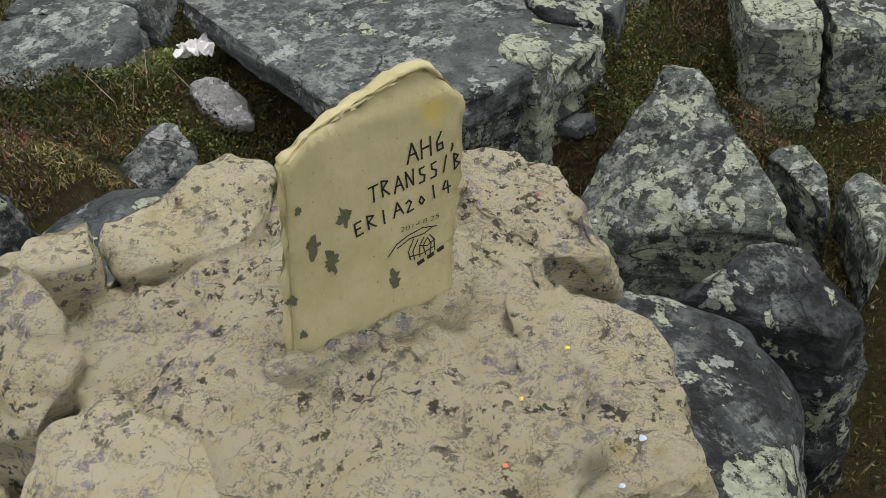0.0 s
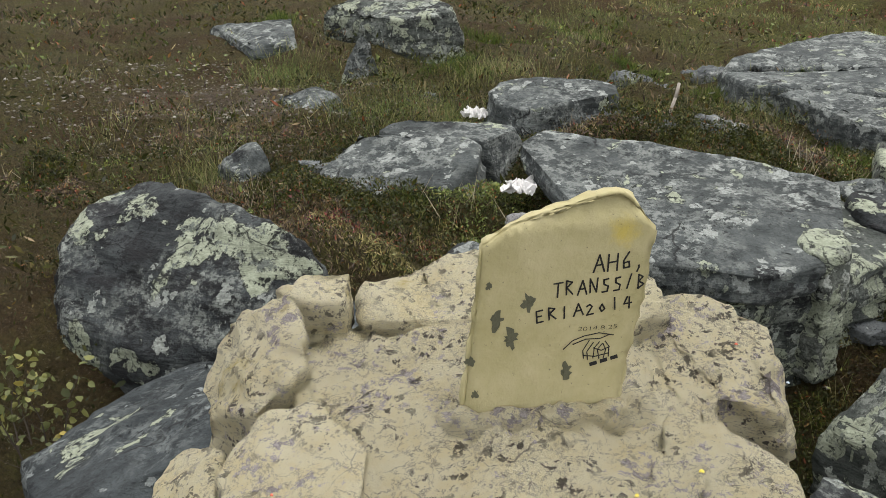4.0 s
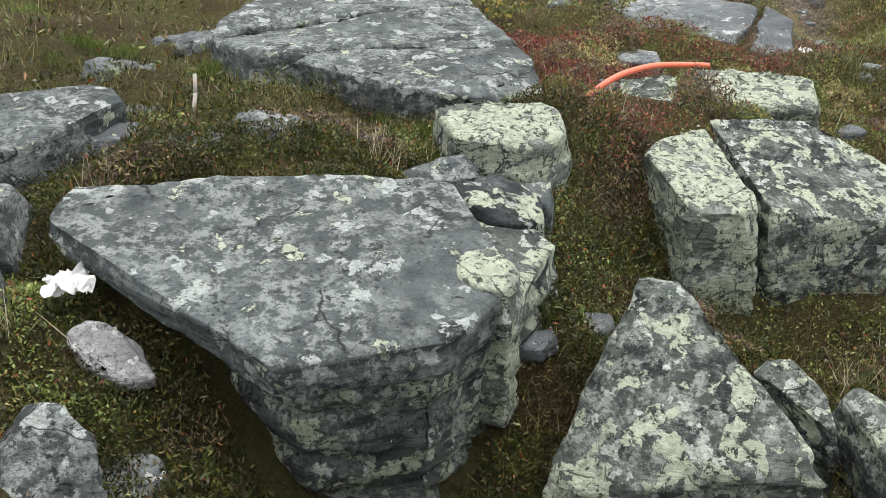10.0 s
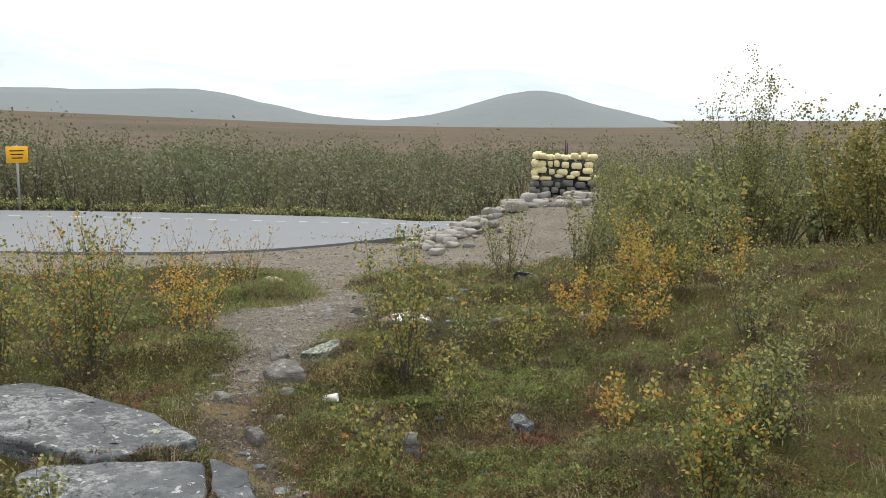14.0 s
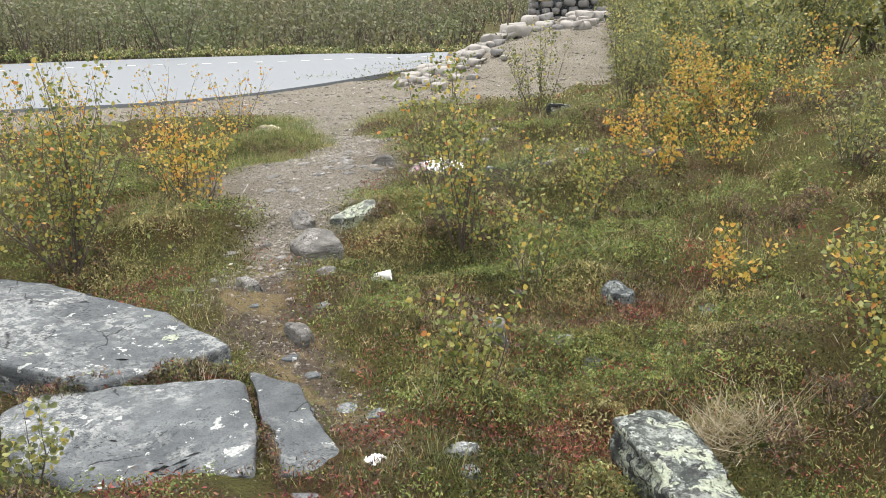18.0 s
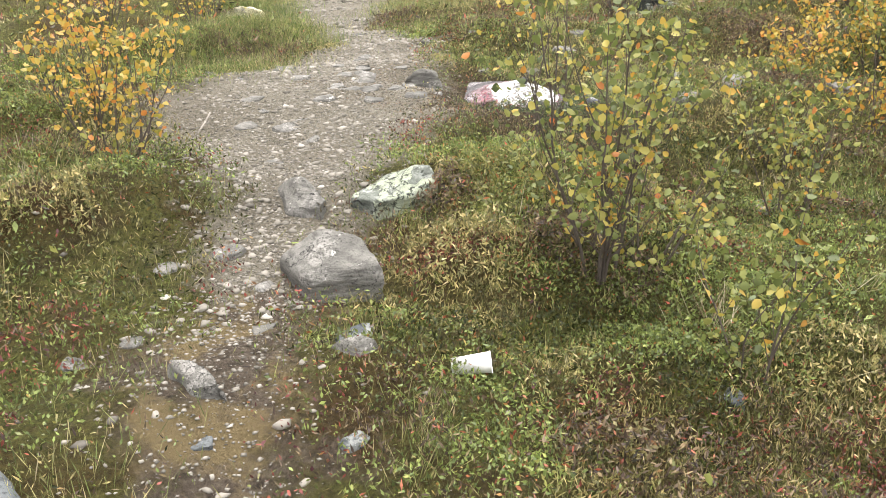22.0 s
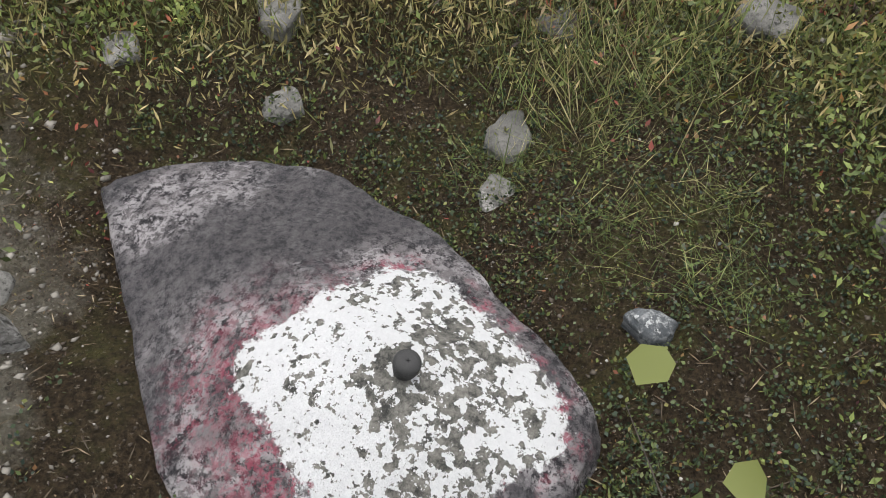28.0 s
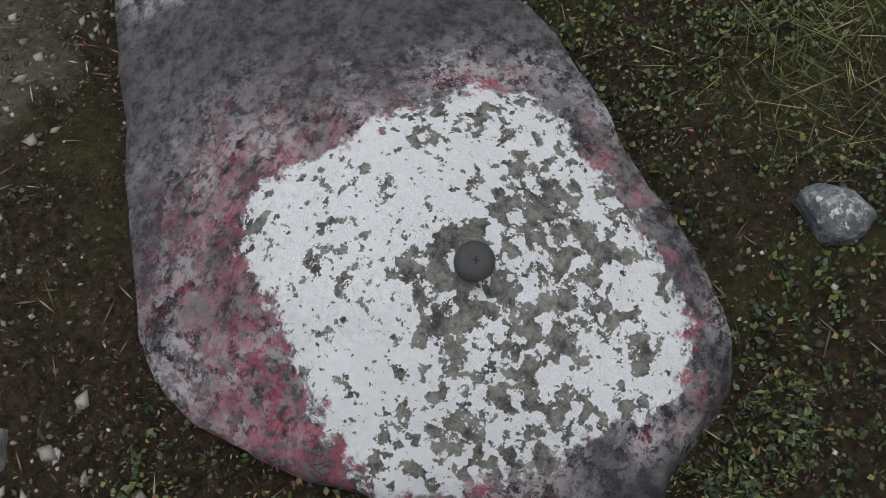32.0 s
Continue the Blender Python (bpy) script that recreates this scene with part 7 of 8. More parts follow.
for cx, cy, r, k in ((1.5, 6.7, 0.6, 17000), (1.7, 6.3, 0.5, 11000), (2.3, 6.95, 0.4, 3500), (2.75, 6.6, 0.38, 5500), (-1.4, 3.92, 0.16, 900), (1.35, 5.95, 0.38, 6500), (2.85, 8.25, 0.16, 900), (3.2, 8.08, 0.12, 700), (3.45, 7.92, 0.1, 500), (1.0, 7.1, 0.5, 4000), (4.6, 6.6, 0.5, 1200), (4.2, 6.3, 0.4, 1000), (3.4, 5.9, 0.4, 900), (4.2, 9.5, 0.4, 900), (3.9, 6.0, 0.35, 700), (4.9, 5.7, 0.5, 900), (4.4, 7.0, 0.3, 1300), (3.95, 6.7, 0.3, 1400), (5.0, 6.2, 0.4, 1500), (4.7, 5.2, 0.3, 900), (3.5, 6.9, 0.25, 1000), (4.0, 9.9, 0.3, 1200), (3.75, 9.0, 0.2, 700), (5.6, 7.2, 0.4, 1100), (2.55, 5.75, 0.2, 600)):
    def keep(x, y):
        return (np.hypot(x - cx, y - cy) < r * np.sqrt(np.random.rand(len(x)) * 1.1))
    heath("bearberry", "bright red autumn bearberry leaves", k, (cx - r, cx + r, cy - r, cy + r), 0.010, M_RED, keep, 0.11)


def blades(name, label, tufts, material, w=0.0016, lean=0.42):
    c, a, b = [], [], []
    for x, y, r, k, h in tufts:
        px, py = x + np.random.normal(scale=r, size=k), y + np.random.normal(scale=r, size=k)
        d = np.stack([np.random.normal(scale=lean, size=k), np.random.normal(scale=lean, size=k), np.ones(k)], 1)
        d /= np.linalg.norm(d, axis=1, keepdims=True)
        ln = (h * np.random.uniform(0.45, 1.1, k) * 0.5)[:, None]
        pz = floor_z(px, py)
        c.append(np.stack([px, py, pz], 1) + d * ln)
        a.append(d * ln)
        side = np.cross(d, any_dir(k))
        b.append(side / (np.linalg.norm(side, axis=1, keepdims=True) + 1e-6) * w)
    c, a, b = (np.concatenate(q) for q in (c, a, b))
    ok = ~inside_stone(c[:, 0], c[:, 1], 0.9)
    return tagged(new(name, quads(name, c[ok], a[ok], b[ok], material)), label, "grass", kind="stuff")


r = random.Random(4)
tufts = [(-2.74, 3.55, 0.10, 420, 0.20), (-3.6, 5.62, 0.16, 700, 0.20), (-2.13, 5.14, 0.16, 700, 0.18), (-2.17, 6.28, 0.2, 700, 0.2), (-0.28, 6.06, 0.2, 500, 0.16), (-3.32, 4.78, 0.3, 500, 0.2), (-2.4, 4.75, 0.25, 500, 0.2),
         (8.13, 12.79, 0.3, 800, 0.16), (7.30, 11.76, 0.25, 900, 0.16), (9.71, 14.15, 0.25, 800, 0.18), (10.08, 12.44, 0.25, 900, 0.16), (11.04, 12.29, 0.3, 900, 0.16),
         (7.91, 10.66, 0.14, 420, 0.10), (8.57, 9.57, 0.10, 160, 0.22), (8.75, 9.45, 0.16, 260, 0.2), (9.40, 11.0, 0.25, 700, 0.12), (7.6, 12.4, 0.4, 1200, 0.16), (8.4, 12.9, 0.4, 1200, 0.16), (6.9, 12.2, 0.3, 700, 0.2), (3.4, 6.4, 0.12, 150, 0.2)]
for gx, gy, gr, gk in ((-2.3, 3.62, 0.06, 220), (-1.75, 4.72, 0.10, 420), (-0.9, 4.95, 0.09, 380), (-0.55, 4.6, 0.10, 420), (-0.1, 4.85, 0.10, 420), (0.2, 5.45, 0.09, 380), (-1.5, 5.75, 0.16, 600), (-2.6, 5.5, 0.12, 420), (-0.2, 5.85, 0.10, 420), (0.35, 4.55, 0.06, 200), (-1.2, 4.6, 0.10, 300), (4.38, 8.55, 0.14, 700), (4.55, 8.82, 0.10, 400), (4.15, 8.35, 0.12, 500), (4.0, 7.95, 0.08, 200), (4.85, 9.0, 0.08, 200), (-3.5, 4.9, 0.5, 1500), (-2.9, 5.4, 0.4, 1000)):
    tufts.append((gx, gy, gr, gk, 0.06))
for _ in range(160):
    u = r.random()
    tufts.append((7.4 + 3.6 * u + r.gauss(0, 0.9), 12.2 + 2.2 * u + r.gauss(0, 0.6) , r.uniform(0.08, 0.2), r.randrange(90, 220), r.uniform(0.10, 0.20)))
tufts = [q for q in tufts if float(trail(np.array([q[0]]), np.array([q[1]]))[0]) < 0.6]
for _ in range(330):
    x, y = r.uniform(-5, 13), r.uniform(3, 16)
    if float(trail(np.array([x]), np.array([y]))[0]) < 0.35 and math.hypot(x - 7.85, y - 9.8) > 1.2:
        tufts.append((x, y, r.uniform(0.05, 0.25), r.randrange(40, 150), r.uniform(0.08, 0.2)))
for _ in range(420):
    x, y = r.uniform(3, 11.5), r.uniform(6.5, 15)
    s6, n6 = sn(x, y)
    if -4.5 < n6 < 1.5 and float(trail(np.array([x]), np.array([y]))[0]) < 0.5 and math.hypot(x - 7.85, y - 9.8) > 1.0:
        tufts.append((x, y, r.uniform(0.06, 0.22), r.randrange(60, 140), r.uniform(0.06, 0.13)))
green_tufts = []
for gx, gy, gr in ((-4.28, 6.8, 0.16), (-3.57, 7.59, 0.14), (-2.63, 7.68, 0.16), (-2.6, 6.33, 0.12), (-0.2, 7.19, 0.14), (0.95, 5.3, 0.10), (-0.11, 6.61, 0.12), (0.2, 6.53, 0.12), (0.54, 5.25, 0.12), (-0.19, 5.35, 0.12), (1.32, 3.28, 0.12), (3.27, 5.17, 0.12), (0.34, 5.28, 0.12), (2.67, 4.58, 0.12), (3.37, 4.9, 0.12), (-1.65, 3.59, 0.10), (-1.4, 6.9, 0.14), (-0.7, 6.3, 0.10), (0.3, 7.9, 0.16), (-1.9, 8.3, 0.2), (7.7, 12.3, 0.3), (7.0, 12.7, 0.3), (8.3, 12.9, 0.25), (6.5, 12.0, 0.25), (7.3, 13.2, 0.3)):
    for _ in range(7):
        green_tufts.append((gx + r.gauss(0, gr), gy + r.gauss(0, gr), gr * 0.35, 130, r.uniform(0.06, 0.12)))
blades("green_grass", "bright green tufts of fine grass between the stones", green_tufts, M_GREENGRASS, 0.0016)
blades("grass_tufts", "tufts of dry straw-coloured and green grass", tufts, M_GRASS, 0.0013)
# sparse pale blades, added so that their colour gives the heath highlights
pale_tufts = []
for _ in range(420):
    x, y = r.uniform(-4.5, 12), r.uniform(3, 15)
    if float(trail(np.array([x]), np.array([y]))[0]) < 0.5 and math.hypot(x - 7.85, y - 9.8) > 1.1 and -5.2 < sn(x, y)[1] < 2.5:
        pale_tufts.append((x, y, r.uniform(0.03, 0.12), r.randrange(10, 34), r.uniform(0.10, 0.24)))
blades("bleached_blades", "single bleached grass blades added to the heath as highlights", pale_tufts, M_BLEACH, 0.0017, 0.6)
blades("dry_straw_tuft", "bleached dry grass tuft bent over beside a stone", [(4.72, 5.75, 0.10, 380, 0.32), (4.86, 5.62, 0.10, 260, 0.36), (3.55, 5.75, 0.06, 120, 0.26)], M_BLEACH, 0.0022, 1.6)
blades("dry_straw_tuft", "fine dead grass lying on the moss by the painted rock", [(8.45, 9.52, 0.05, 200, 0.09), (8.62, 9.40, 0.08, 380, 0.10), (8.80, 9.75, 0.07, 200, 0.10), (8.30, 9.28, 0.04, 160, 0.09), (8.20, 9.45, 0.06, 220, 0.11), (8.12, 9.25, 0.06, 200, 0.10), (8.38, 9.68, 0.06, 220, 0.11)], M_GRASS, 0.0006, 1.5)


def litter(name, label, k, box, ln, w, material, keep):
    x, y = scatter(k, *box)
    ok = keep(x, y) & ~inside_stone(x, y, 1.0)
    x, y = x[ok], y[ok]
    k = len(x)
    d = np.stack([np.random.normal(size=k), np.random.normal(size=k), np.random.normal(scale=0.15, size=k)], 1)
    d /= np.linalg.norm(d, axis=1, keepdims=True)
    s = np.stack([-d[:, 1], d[:, 0], np.zeros(k)], 1)
    c = np.stack([x, y, floor_z(x, y) + 0.006], 1)
    return tagged(new(name, quads(name, c, d * (ln * np.random.uniform(0.4, 1.3, k))[:, None], s * w, material)), label, "litter", kind="stuff")


litter("dry_twigs", "fallen twigs and straw round the painted rock", 700, (6.9, 9.2, 8.7, 11.0), 0.014, 0.0008, M_STRAW, lambda x, y: x > 0)
litter("dry_twigs", "fallen brown twigs and straw on the soil", 24000, (-4, 12, 2.5, 15), 0.02, 0.0012, M_STRAW, lambda x, y: near_walk(x, y, 1.5, 4.0))


# ---- gravel ----
def pebbles(name, label, x, y, size, material, sink=0.35, coarse=False):
    """Many small angular stones in one mesh."""
    t = (1 + 5 ** 0.5) / 2
    base = np.array([(-1, t, 0), (1, t, 0), (-1, -t, 0), (1, -t, 0), (0, -1, t), (0, 1, t), (0, -1, -t), (0, 1, -t), (t, 0, -1), (t, 0, 1), (-t, 0, -1), (-t, 0, 1)]) / 1.9
    tri = np.array([(0, 11, 5), (0, 5, 1), (0, 1, 7), (0, 7, 10), (0, 10, 11), (1, 5, 9), (5, 11, 4), (11, 10, 2), (10, 7, 6), (7, 1, 8), (3, 9, 4), (3, 4, 2), (3, 2, 6), (3, 6, 8), (3, 8, 9), (4, 9, 5), (2, 4, 11), (6, 2, 10), (8, 6, 7), (9, 8, 1)], np.int32)
    if coarse:
        base = np.array([(1, 0, 0), (-1, 0, 0), (0, 1, 0), (0, -1, 0), (0, 0, 1), (0, 0, -1)])
        tri = np.array([(0, 2, 4), (2, 1, 4), (1, 3, 4), (3, 0, 4), (2, 0, 5), (1, 2, 5), (3, 1, 5), (0, 3, 5)], np.int32)
    k, nv, nt = len(x), len(base), len(tri)
    v = base[None] * np.random.uniform(0.5, 1.2, (k, nv, 1))
    sc = np.stack([np.random.uniform(0.7, 1.3, k), np.random.uniform(0.6, 1.1, k), np.random.uniform(0.28, 0.60, k)], 1) * size[:, None]
    v = v * sc[:, None, :]
    a = np.random.uniform(0, 6.283, k)
    ca, sa = np.cos(a)[:, None], np.sin(a)[:, None]
    v = np.stack([v[..., 0] * ca - v[..., 1] * sa, v[..., 0] * sa + v[..., 1] * ca, v[..., 2]], -1)
    v = v + np.stack([x, y, floor_z(x, y) + sc[:, 2] * (0.5 - sink)], 1)[:, None, :]
    f = (tri[None] + nv * np.arange(k)[:, None, None]).reshape(-1)
    me = bpy.data.meshes.new(name)
    me.vertices.add(nv * k), me.loops.add(3 * nt * k), me.polygons.add(nt * k)
    me.vertices.foreach_set("co", v.reshape(-1).astype(np.float32))
    me.loops.foreach_set("vertex_index", f.astype(np.int32))
    me.polygons.foreach_set("loop_start", np.arange(0, 3 * nt * k, 3, dtype=np.int32))
    me.materials.append(material)
    me.update(calc_edges=True)
    return tagged(new(name, me), label, "gravel", kind="stuff")


def on_path(k, wide):
    legs = list(zip(PATH_LINE[:-1], PATH_LINE[1:]))[:11]
    w = np.array([math.hypot(b[0] - a[0], b[1] - a[1]) * (a[2] + b[2]) for a, b in legs])
    pick = np.random.choice(len(legs), k, p=w / w.sum())
    u = np.random.rand(k)
    a, b = np.array([l[0] for l in legs])[pick], np.array([l[1] for l in legs])[pick]
    m = a + (b - a) * u[:, None]
    return m[:, 0] + np.random.normal(size=k) * m[:, 2] * wide, m[:, 1] + np.random.normal(size=k) * m[:, 2] * wide


x, y = on_path(30000, 0.75)
ok = (trail(x, y) > np.random.uniform(0.15, 0.6, len(x))) & ((y + 0.35 * x > 10.6) | (np.random.rand(len(x)) < 0.6)) & ~inside_stone(x, y, 1.0)
x, y = x[ok], y[ok]
pebbles("gravel", "loose grey and pale gravel on the trodden path", x, y, 0.0035 + 0.012 * np.random.rand(len(x)) ** 3, M_PEBBLE, 0.4, True)
x, y = on_path(5200, 0.75)
ok = (trail(x, y) > 0.3) & ((y + 0.35 * x > 10.6) | (np.random.rand(len(x)) < 0.12)) & ~inside_stone(x, y, 1.0) & (np.hypot(x - 7.8, y - 9.85) > 0.95)
x, y = x[ok], y[ok]
pebbles("gravel", "larger angular stones on the gravel", x, y, 0.007 + 0.024 * np.random.rand(len(x)) ** 3.2, M_PEBBLE, 0.55)
x, y = scatter(9000, 9, 22, 12, 20)
ok = (trail(x, y) > 0.4)
x, y = x[ok], y[ok]
pebbles("gravel", "stones on the gravel verge of the road", x, y, 0.012 + 0.05 * np.random.rand(len(x)) ** 4, M_PEBBLE, 0.3, True)
x, y = scatter(5200, -5, 12, 2.5, 15)
ok = ~inside_stone(x, y, 1.0) & (np.hypot(x - 7.85, y - 9.8) > 1.0)
x, y = x[ok], y[ok]
pebbles("gravel", "small stones scattered in the heath", x, y, 0.006 + 0.016 * np.random.rand(len(x)) ** 4, M_PEBBLE, 0.2, True)
x, y = scatter(2500, -5, -2.0, 3.8, 5.8)
pebbles("gravel", "patch of bare gravel in the dry grass", x, y, 0.006 + 0.02 * np.random.rand(len(x)) ** 3, M_PEBBLE, 0.35, True)

x, y = scatter(9000, 7.0, 9.0, 8.9, 10.8)
ok = ~inside_stone(x, y, 1.0)
x, y = x[ok], y[ok]
pebbles("soil_crumbs", "dark soil crumbs and grit round the painted rock", x, y, 0.0018 + 0.006 * np.random.rand(len(x)) ** 3, M_CRUMB, 0.1, True)
# single stones that stand out on the path
rnd = random.Random(31)
for x, y, s in ((8.48, 9.69, 0.07), (8.67, 10.24, 0.08), (8.43, 10.52, 0.05), (9.45, 10.32, 0.10), (9.31, 11.12, 0.07), (9.93, 11.64, 0.10), (9.17, 9.66, 0.07),
                (7.38, 10.11, 0.04), (7.41, 10.045, 0.012), (7.19, 10.49, 0.07), (7.53, 10.85, 0.09), (7.32, 10.36, 0.05), (7.15, 11.05, 0.07), (7.38, 11.43, 0.09), (7.80, 10.45, 0.05), (6.3, 10.1, 0.06), (6.6, 10.9, 0.07), (5.9, 10.0, 0.06), (5.1, 9.4, 0.07), (5.0, 9.1, 0.05), (4.8, 8.9, 0.05), (4.5, 8.2, 0.05), (4.2, 8.5, 0.04), (3.9, 7.7, 0.05), (6.9, 11.3, 0.06), (7.9, 11.2, 0.06), (8.9, 12.1, 0.07), (8.0, 12.2, 0.06), (7.1, 10.7, 0.05), (6.5, 10.4, 0.06), (9.26, 9.17, 0.06), (3.5, 6.35, 0.06), (3.05, 5.0, 0.08), (-0.39, 5.43, 0.04), (-2.24, 4.15, 0.05), (3.6, 4.6, 0.07), (-0.75, 3.1, 0.04), (0.75, 3.95, 0.09), (-0.2, 5.25, 0.12), (-0.75, 4.75, 0.13), (0.1, 5.2, 0.08), (5.6, 7.5, 0.06), (5.2, 6.9, 0.07), (7.6, 8.1, 0.09), (8.3, 8.9, 0.09),
                (7.42, 10.74, 0.08), (7.66, 10.97, 0.07), (7.59, 11.13, 0.06), (8.68, 11.19, 0.07), (8.15, 11.37, 0.06), (7.26, 10.17, 0.07), (7.31, 10.39, 0.05), (7.17, 10.62, 0.08), (7.33, 10.56, 0.05), (7.49, 10.42, 0.05), (8.44, 10.17, 0.06), (8.30, 9.67, 0.05),
                (8.83, 9.63, 0.06), (9.10, 10.22, 0.10), (8.83, 9.21, 0.08), (8.95, 10.95, 0.06), (9.51, 11.40, 0.11), (7.92, 10.85, 0.06), (6.88, 11.63, 0.06), (7.02, 10.31, 0.06), (7.44, 10.93, 0.06), (6.28, 10.59, 0.07), (8.15, 12.13, 0.08), (6.50, 10.68, 0.05), (6.38, 10.36, 0.08), (7.16, 10.73, 0.05), (6.86, 10.56, 0.06),
                (-1.22, 6.26, 0.16), (-1.11, 5.17, 0.14), (-0.42, 5.0, 0.16), (-2.47, 5.72, 0.07), (-0.21, 5.32, 0.16), (-1.03, 5.76, 0.10), (-0.96, 3.22, 0.12), (-2.21, 3.76, 0.10), (0.0, 5.09, 0.12), (-1.17, 6.56, 0.18), (-0.68, 6.91, 0.18), (-0.95, 7.37, 0.14), (0.44, 3.70, 0.10),
                (3.59, 6.47, 0.10), (4.74, 6.93, 0.06), (3.63, 4.82, 0.10), (3.02, 5.69, 0.09), (1.98, 8.25, 0.10), (1.43, 5.73, 0.10), (5.13, 6.65, 0.06), (8.64, 8.74, 0.10), (9.03, 8.21, 0.12), (6.23, 6.40, 0.08), (3.76, 7.12, 0.06), (3.77, 7.32, 0.07), (4.92, 8.55, 0.08), (4.90, 9.53, 0.06), (4.28, 9.24, 0.06), (4.46, 9.17, 0.05), (3.93, 7.92, 0.06)):
    z = float(floor_z(x, y))
    up = 0.022 if float(trail(np.array([x]), np.array([y]))[0]) < 0.4 and s > 0.06 else 0.0
    pts = [(x + s * rnd.uniform(0.8, 1.35) * math.cos(a + 0.5), y + s * rnd.uniform(0.55, 1.15) * math.sin(a + 0.5), z + up + s * rnd.uniform(-0.05, 0.26)) for a in (0, 1.05, 2.1, 3.1, 4.2, 5.3)]
    rock("stone", "loose grey stone half sunk in the ground", pts, z - 0.05, M_PALE if y + 0.35 * x > 10.4 else M_PSLAB, 1.12, max(0.010, s * 0.24), 0.20 * s, 1, 0.0, chips=6, bite=0.10)




# ---- litter and small things ----
def crumpled(x, y, z, size, seed, label):
    """A crumpled paper tissue: a sheet folded up into ridges, its edge torn and turned up."""
    bm = bmesh.new()
    bmesh.ops.create_grid(bm, x_segments=26, y_segments=26, size=1.0)
    off = Vector((seed * 3.7, seed * 1.3, 0))
    for v in bm.verts:
        q = v.co.copy()
        r = max(abs(q.x), abs(q.y))
        edge = 1 + 0.35 * noise.noise(q * 1.7 + off)
        p = q * 1.9 + off
        fold = abs(noise.noise(p)) * 1.5 + abs(noise.noise(p * 2.3 + off)) * 0.8
        v.co.x = size * edge * (q.x * 0.72 + 0.30 * noise.noise(p * 1.4 + Vector((9, 0, 0))))
        v.co.y = size * edge * (q.y * 0.62 + 0.30 * noise.noise(p * 1.4 + Vector((0, 9, 0))))
        v.co.z = size * (0.12 + 0.75 * fold * (1.1 - 0.5 * r))
    bmesh.ops.triangulate(bm, faces=bm.faces)
    me = bpy.data.meshes.new("crumpled_paper")
    bm.to_mesh(me)
    bm.free()
    me.materials.append(M_PAPER)
    ob = new("crumpled_paper", me)
    ob.location = (x, y, z - size * 0.25)
    tagged(ob, label, "paper")
    mod = ob.modifiers.new("thickness", "SOLIDIFY")
    mod.thickness = 0.002


for x, y, s, sd in ((-1.13, 3.80, 0.10, 1), (-1.90, 5.14, 0.10, 2), (3.20, 6.62, 0.045, 3), (4.40, 4.82, 0.05, 5)):
    crumpled(x, y, float(floor_z(x, y)) + (0.11 if s > 0.08 else 0.06), s, sd, "crumpled white paper tissue on the ground")
x0, y0 = 3.95, 4.36
z0 = float(floor_z(x0, y0))
rock("stone", "white quartz stone in the heather", [(x0 - 0.12, y0 + 0.1, z0 + 0.08), (x0 + 0.02, y0 + 0.04, z0 + 0.12), (x0 + 0.13, y0 - 0.1, z0 + 0.08), (x0 - 0.03, y0 - 0.07, z0 + 0.06)], z0 - 0.05, M_PSLAB, 1.1, 0.03, 0.015)

# paper cup lying on its side
cup = tagged(new("paper_cup"), "white paper cup lying in the heather", "cup")
cup.matrix_basis = pose(4.98, 8.13, float(floor_z(4.98, 8.13)) + 0.042, 82, 0, 37)
bm = bmesh.new()
prof = ((0.026, -0.060), (0.027, -0.063), (0.034, 0.059), (0.036, 0.062), (0.034, 0.064), (0.032, 0.059), (0.025, -0.056))
rings = [[bm.verts.new((r3 * math.cos(6.2832 * k / 24), r3 * math.sin(6.2832 * k / 24), z)) for k in range(24)] for r3, z in prof]
for a, b in zip(rings, rings[1:]):
    for k in range(24):
        bm.faces.new((a[k], a[(k + 1) % 24], b[(k + 1) % 24], b[k]))
bm.faces.new(rings[-1])
bm.faces.new(rings[0][::-1])
part("cup_wall", bm, M_PAPER, cup)

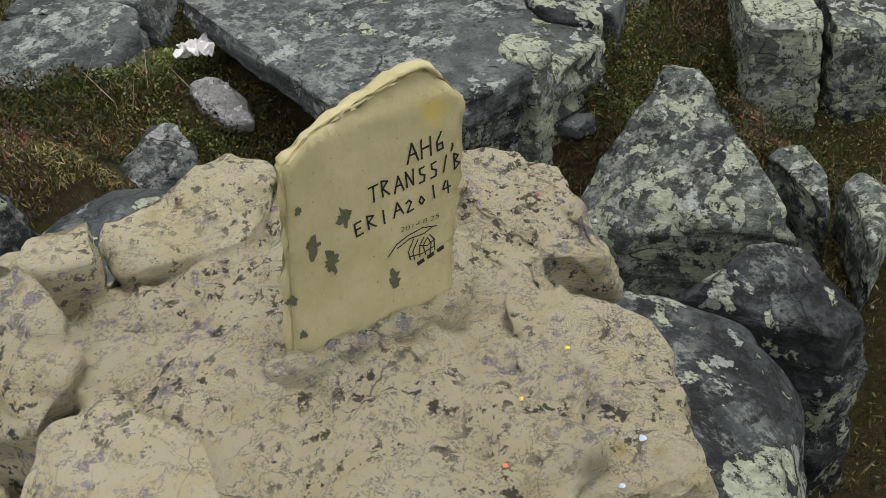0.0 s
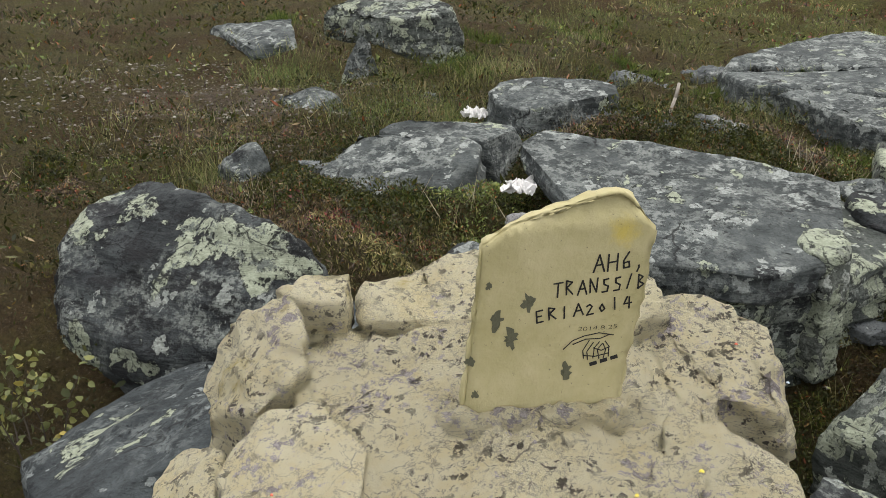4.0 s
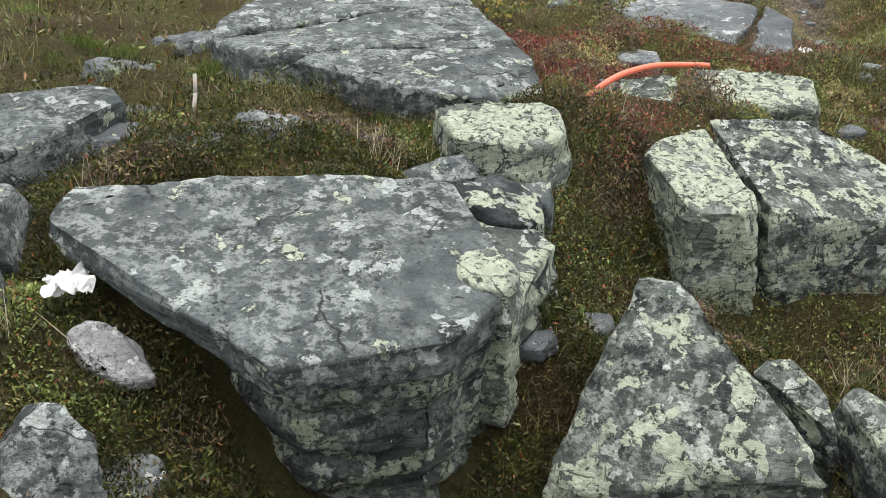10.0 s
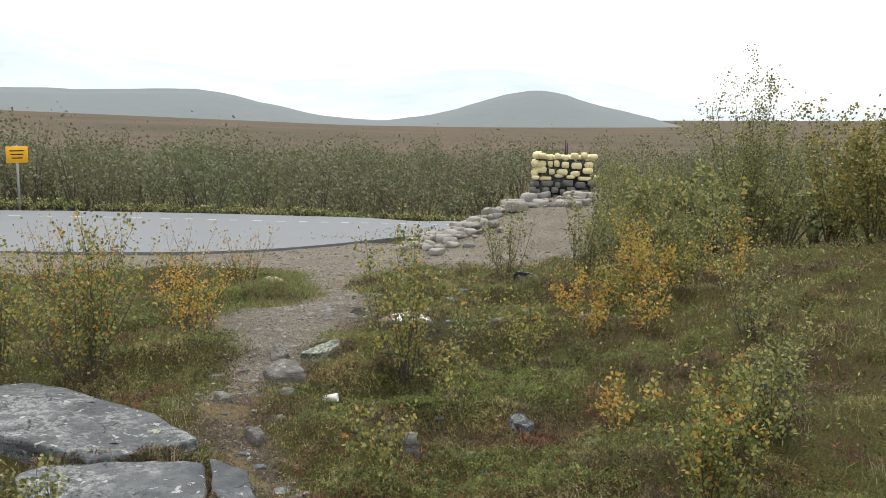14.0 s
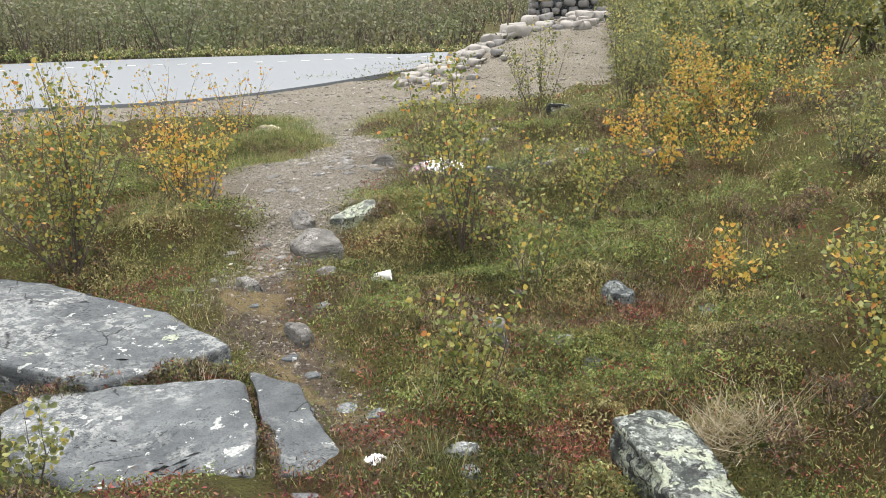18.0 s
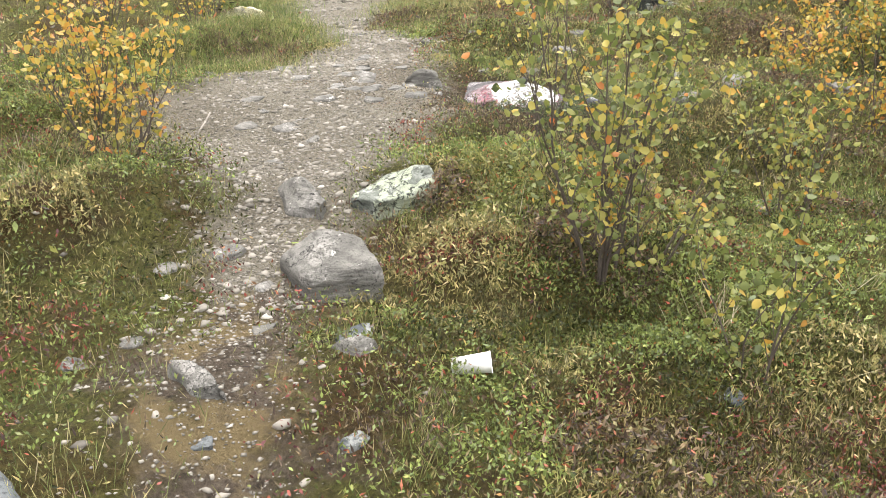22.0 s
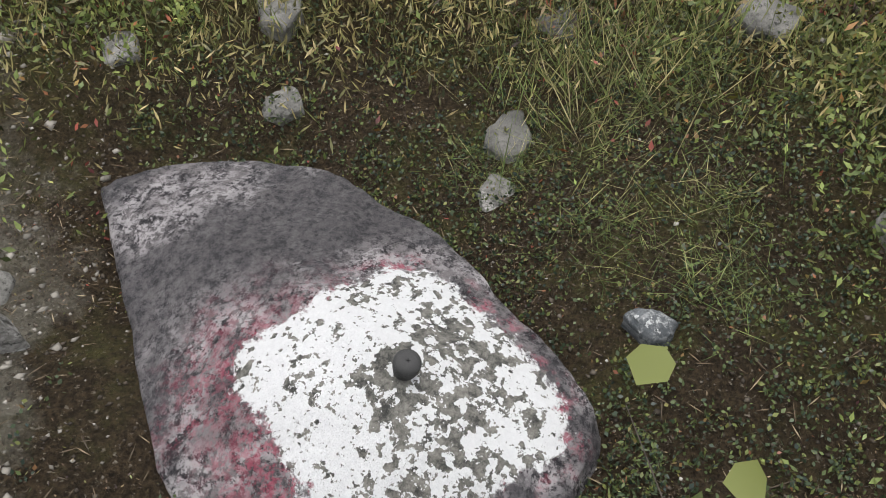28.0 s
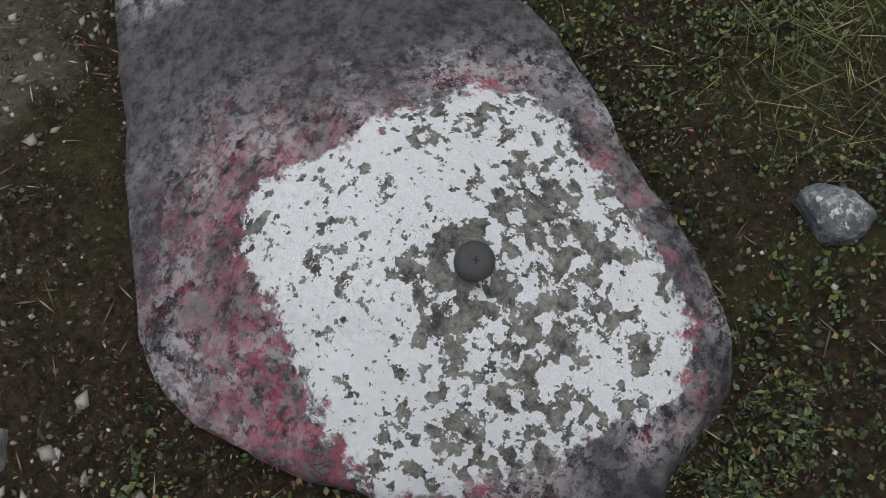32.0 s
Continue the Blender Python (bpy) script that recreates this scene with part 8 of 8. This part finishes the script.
# red plastic pipe bent over the rocks
hose = tagged(new("plastic_pipe"), "bent faded-red plastic pipe sticking out between rocks", "pipe")
ctrl = [(1.05, 5.62, 0.0), (1.17, 5.60, 0.16), (1.26, 5.56, 0.30), (1.44, 5.60, 0.40), (1.70, 5.74, 0.40), (2.02, 5.95, 0.32), (2.25, 6.1, 0.25), (2.4, 6.2, 0.2)]
mids = curve_points(ctrl, 8)
bm = bmesh.new()
prev = None
for i, p in enumerate(mids):
    d = (Vector(mids[min(i + 1, len(mids) - 1)]) - Vector(mids[max(i - 1, 0)])).normalized()
    sx = d.cross(Vector((0, 0, 1))).normalized()
    sy = sx.cross(d)
    cur = [bm.verts.new(Vector(p) + (sx * math.cos(6.2832 * k / 14) + sy * math.sin(6.2832 * k / 14)) * 0.017) for k in range(14)]
    if prev:
        for k in range(14):
            bm.faces.new((prev[k], prev[(k + 1) % 14], cur[(k + 1) % 14], cur[k]))
    prev = cur
part("pipe_wall", bm, M_HOSE, hose)


def dead_stick(pts, r, label):
    root = tagged(new("dead_branch"), label, "branch")
    bm = bmesh.new()
    for a, b in zip(pts, pts[1:]):
        tube(bm, a, b, r, 7)
    part("wood", bm, M_STUMP, root)


for (x, y), (x1, y1), r4, up, lb in (((6.05, 10.73), (6.22, 10.82), 0.005, 0.05, "forked grey dead branch on the gravel"), ((-0.76, 5.30), (-0.73, 5.42), 0.010, 0.20, "upright grey dead stump in the heath"), ((9.40, 10.98), (9.22, 10.62), 0.004, 0.03, "thin pale stick on the ground")):
    a, b = float(floor_z(x, y)), float(floor_z(x1, y1))
    dead_stick([(x, y, a), ((x + x1) / 2 + 0.01, (y + y1) / 2, (a + b) / 2 + up * 0.6), (x1, y1, b + up)], r4, lb)

# heather and moss growing in the cracks of the slabs
tussocks("crack_heather", "strip of heather and red bearberry in the slab's crack", [(3.30, 8.06, 0.36, 0.10, 0.12, -28, 2600), (2.86, 8.42, 0.26, 0.10, 0.13, -50, 1600), (3.40, 7.62, 0.20, 0.025, 0.07, 55, 500), (3.12, 7.18, 0.28, 0.025, 0.09, 55, 700)], M_BROWNHEATH, 0.010)
tussocks("crack_lingonberry", "green lingonberry in the slab's crack", [(3.36, 8.04, 0.30, 0.09, 0.11, -28, 1500), (2.95, 8.34, 0.28, 0.09, 0.11, -45, 1300)], M_LINGON, 0.009)
tussocks("crack_bearberry", "red bearberry in the slab's crack", [(3.02, 8.26, 0.08, 0.05, 0.14, 0, 260), (2.84, 8.46, 0.06, 0.05, 0.13, 0, 200), (3.42, 7.66, 0.14, 0.018, 0.06, 55, 260), (3.22, 7.33, 0.16, 0.018, 0.07, 55, 260)], M_RED, 0.009)
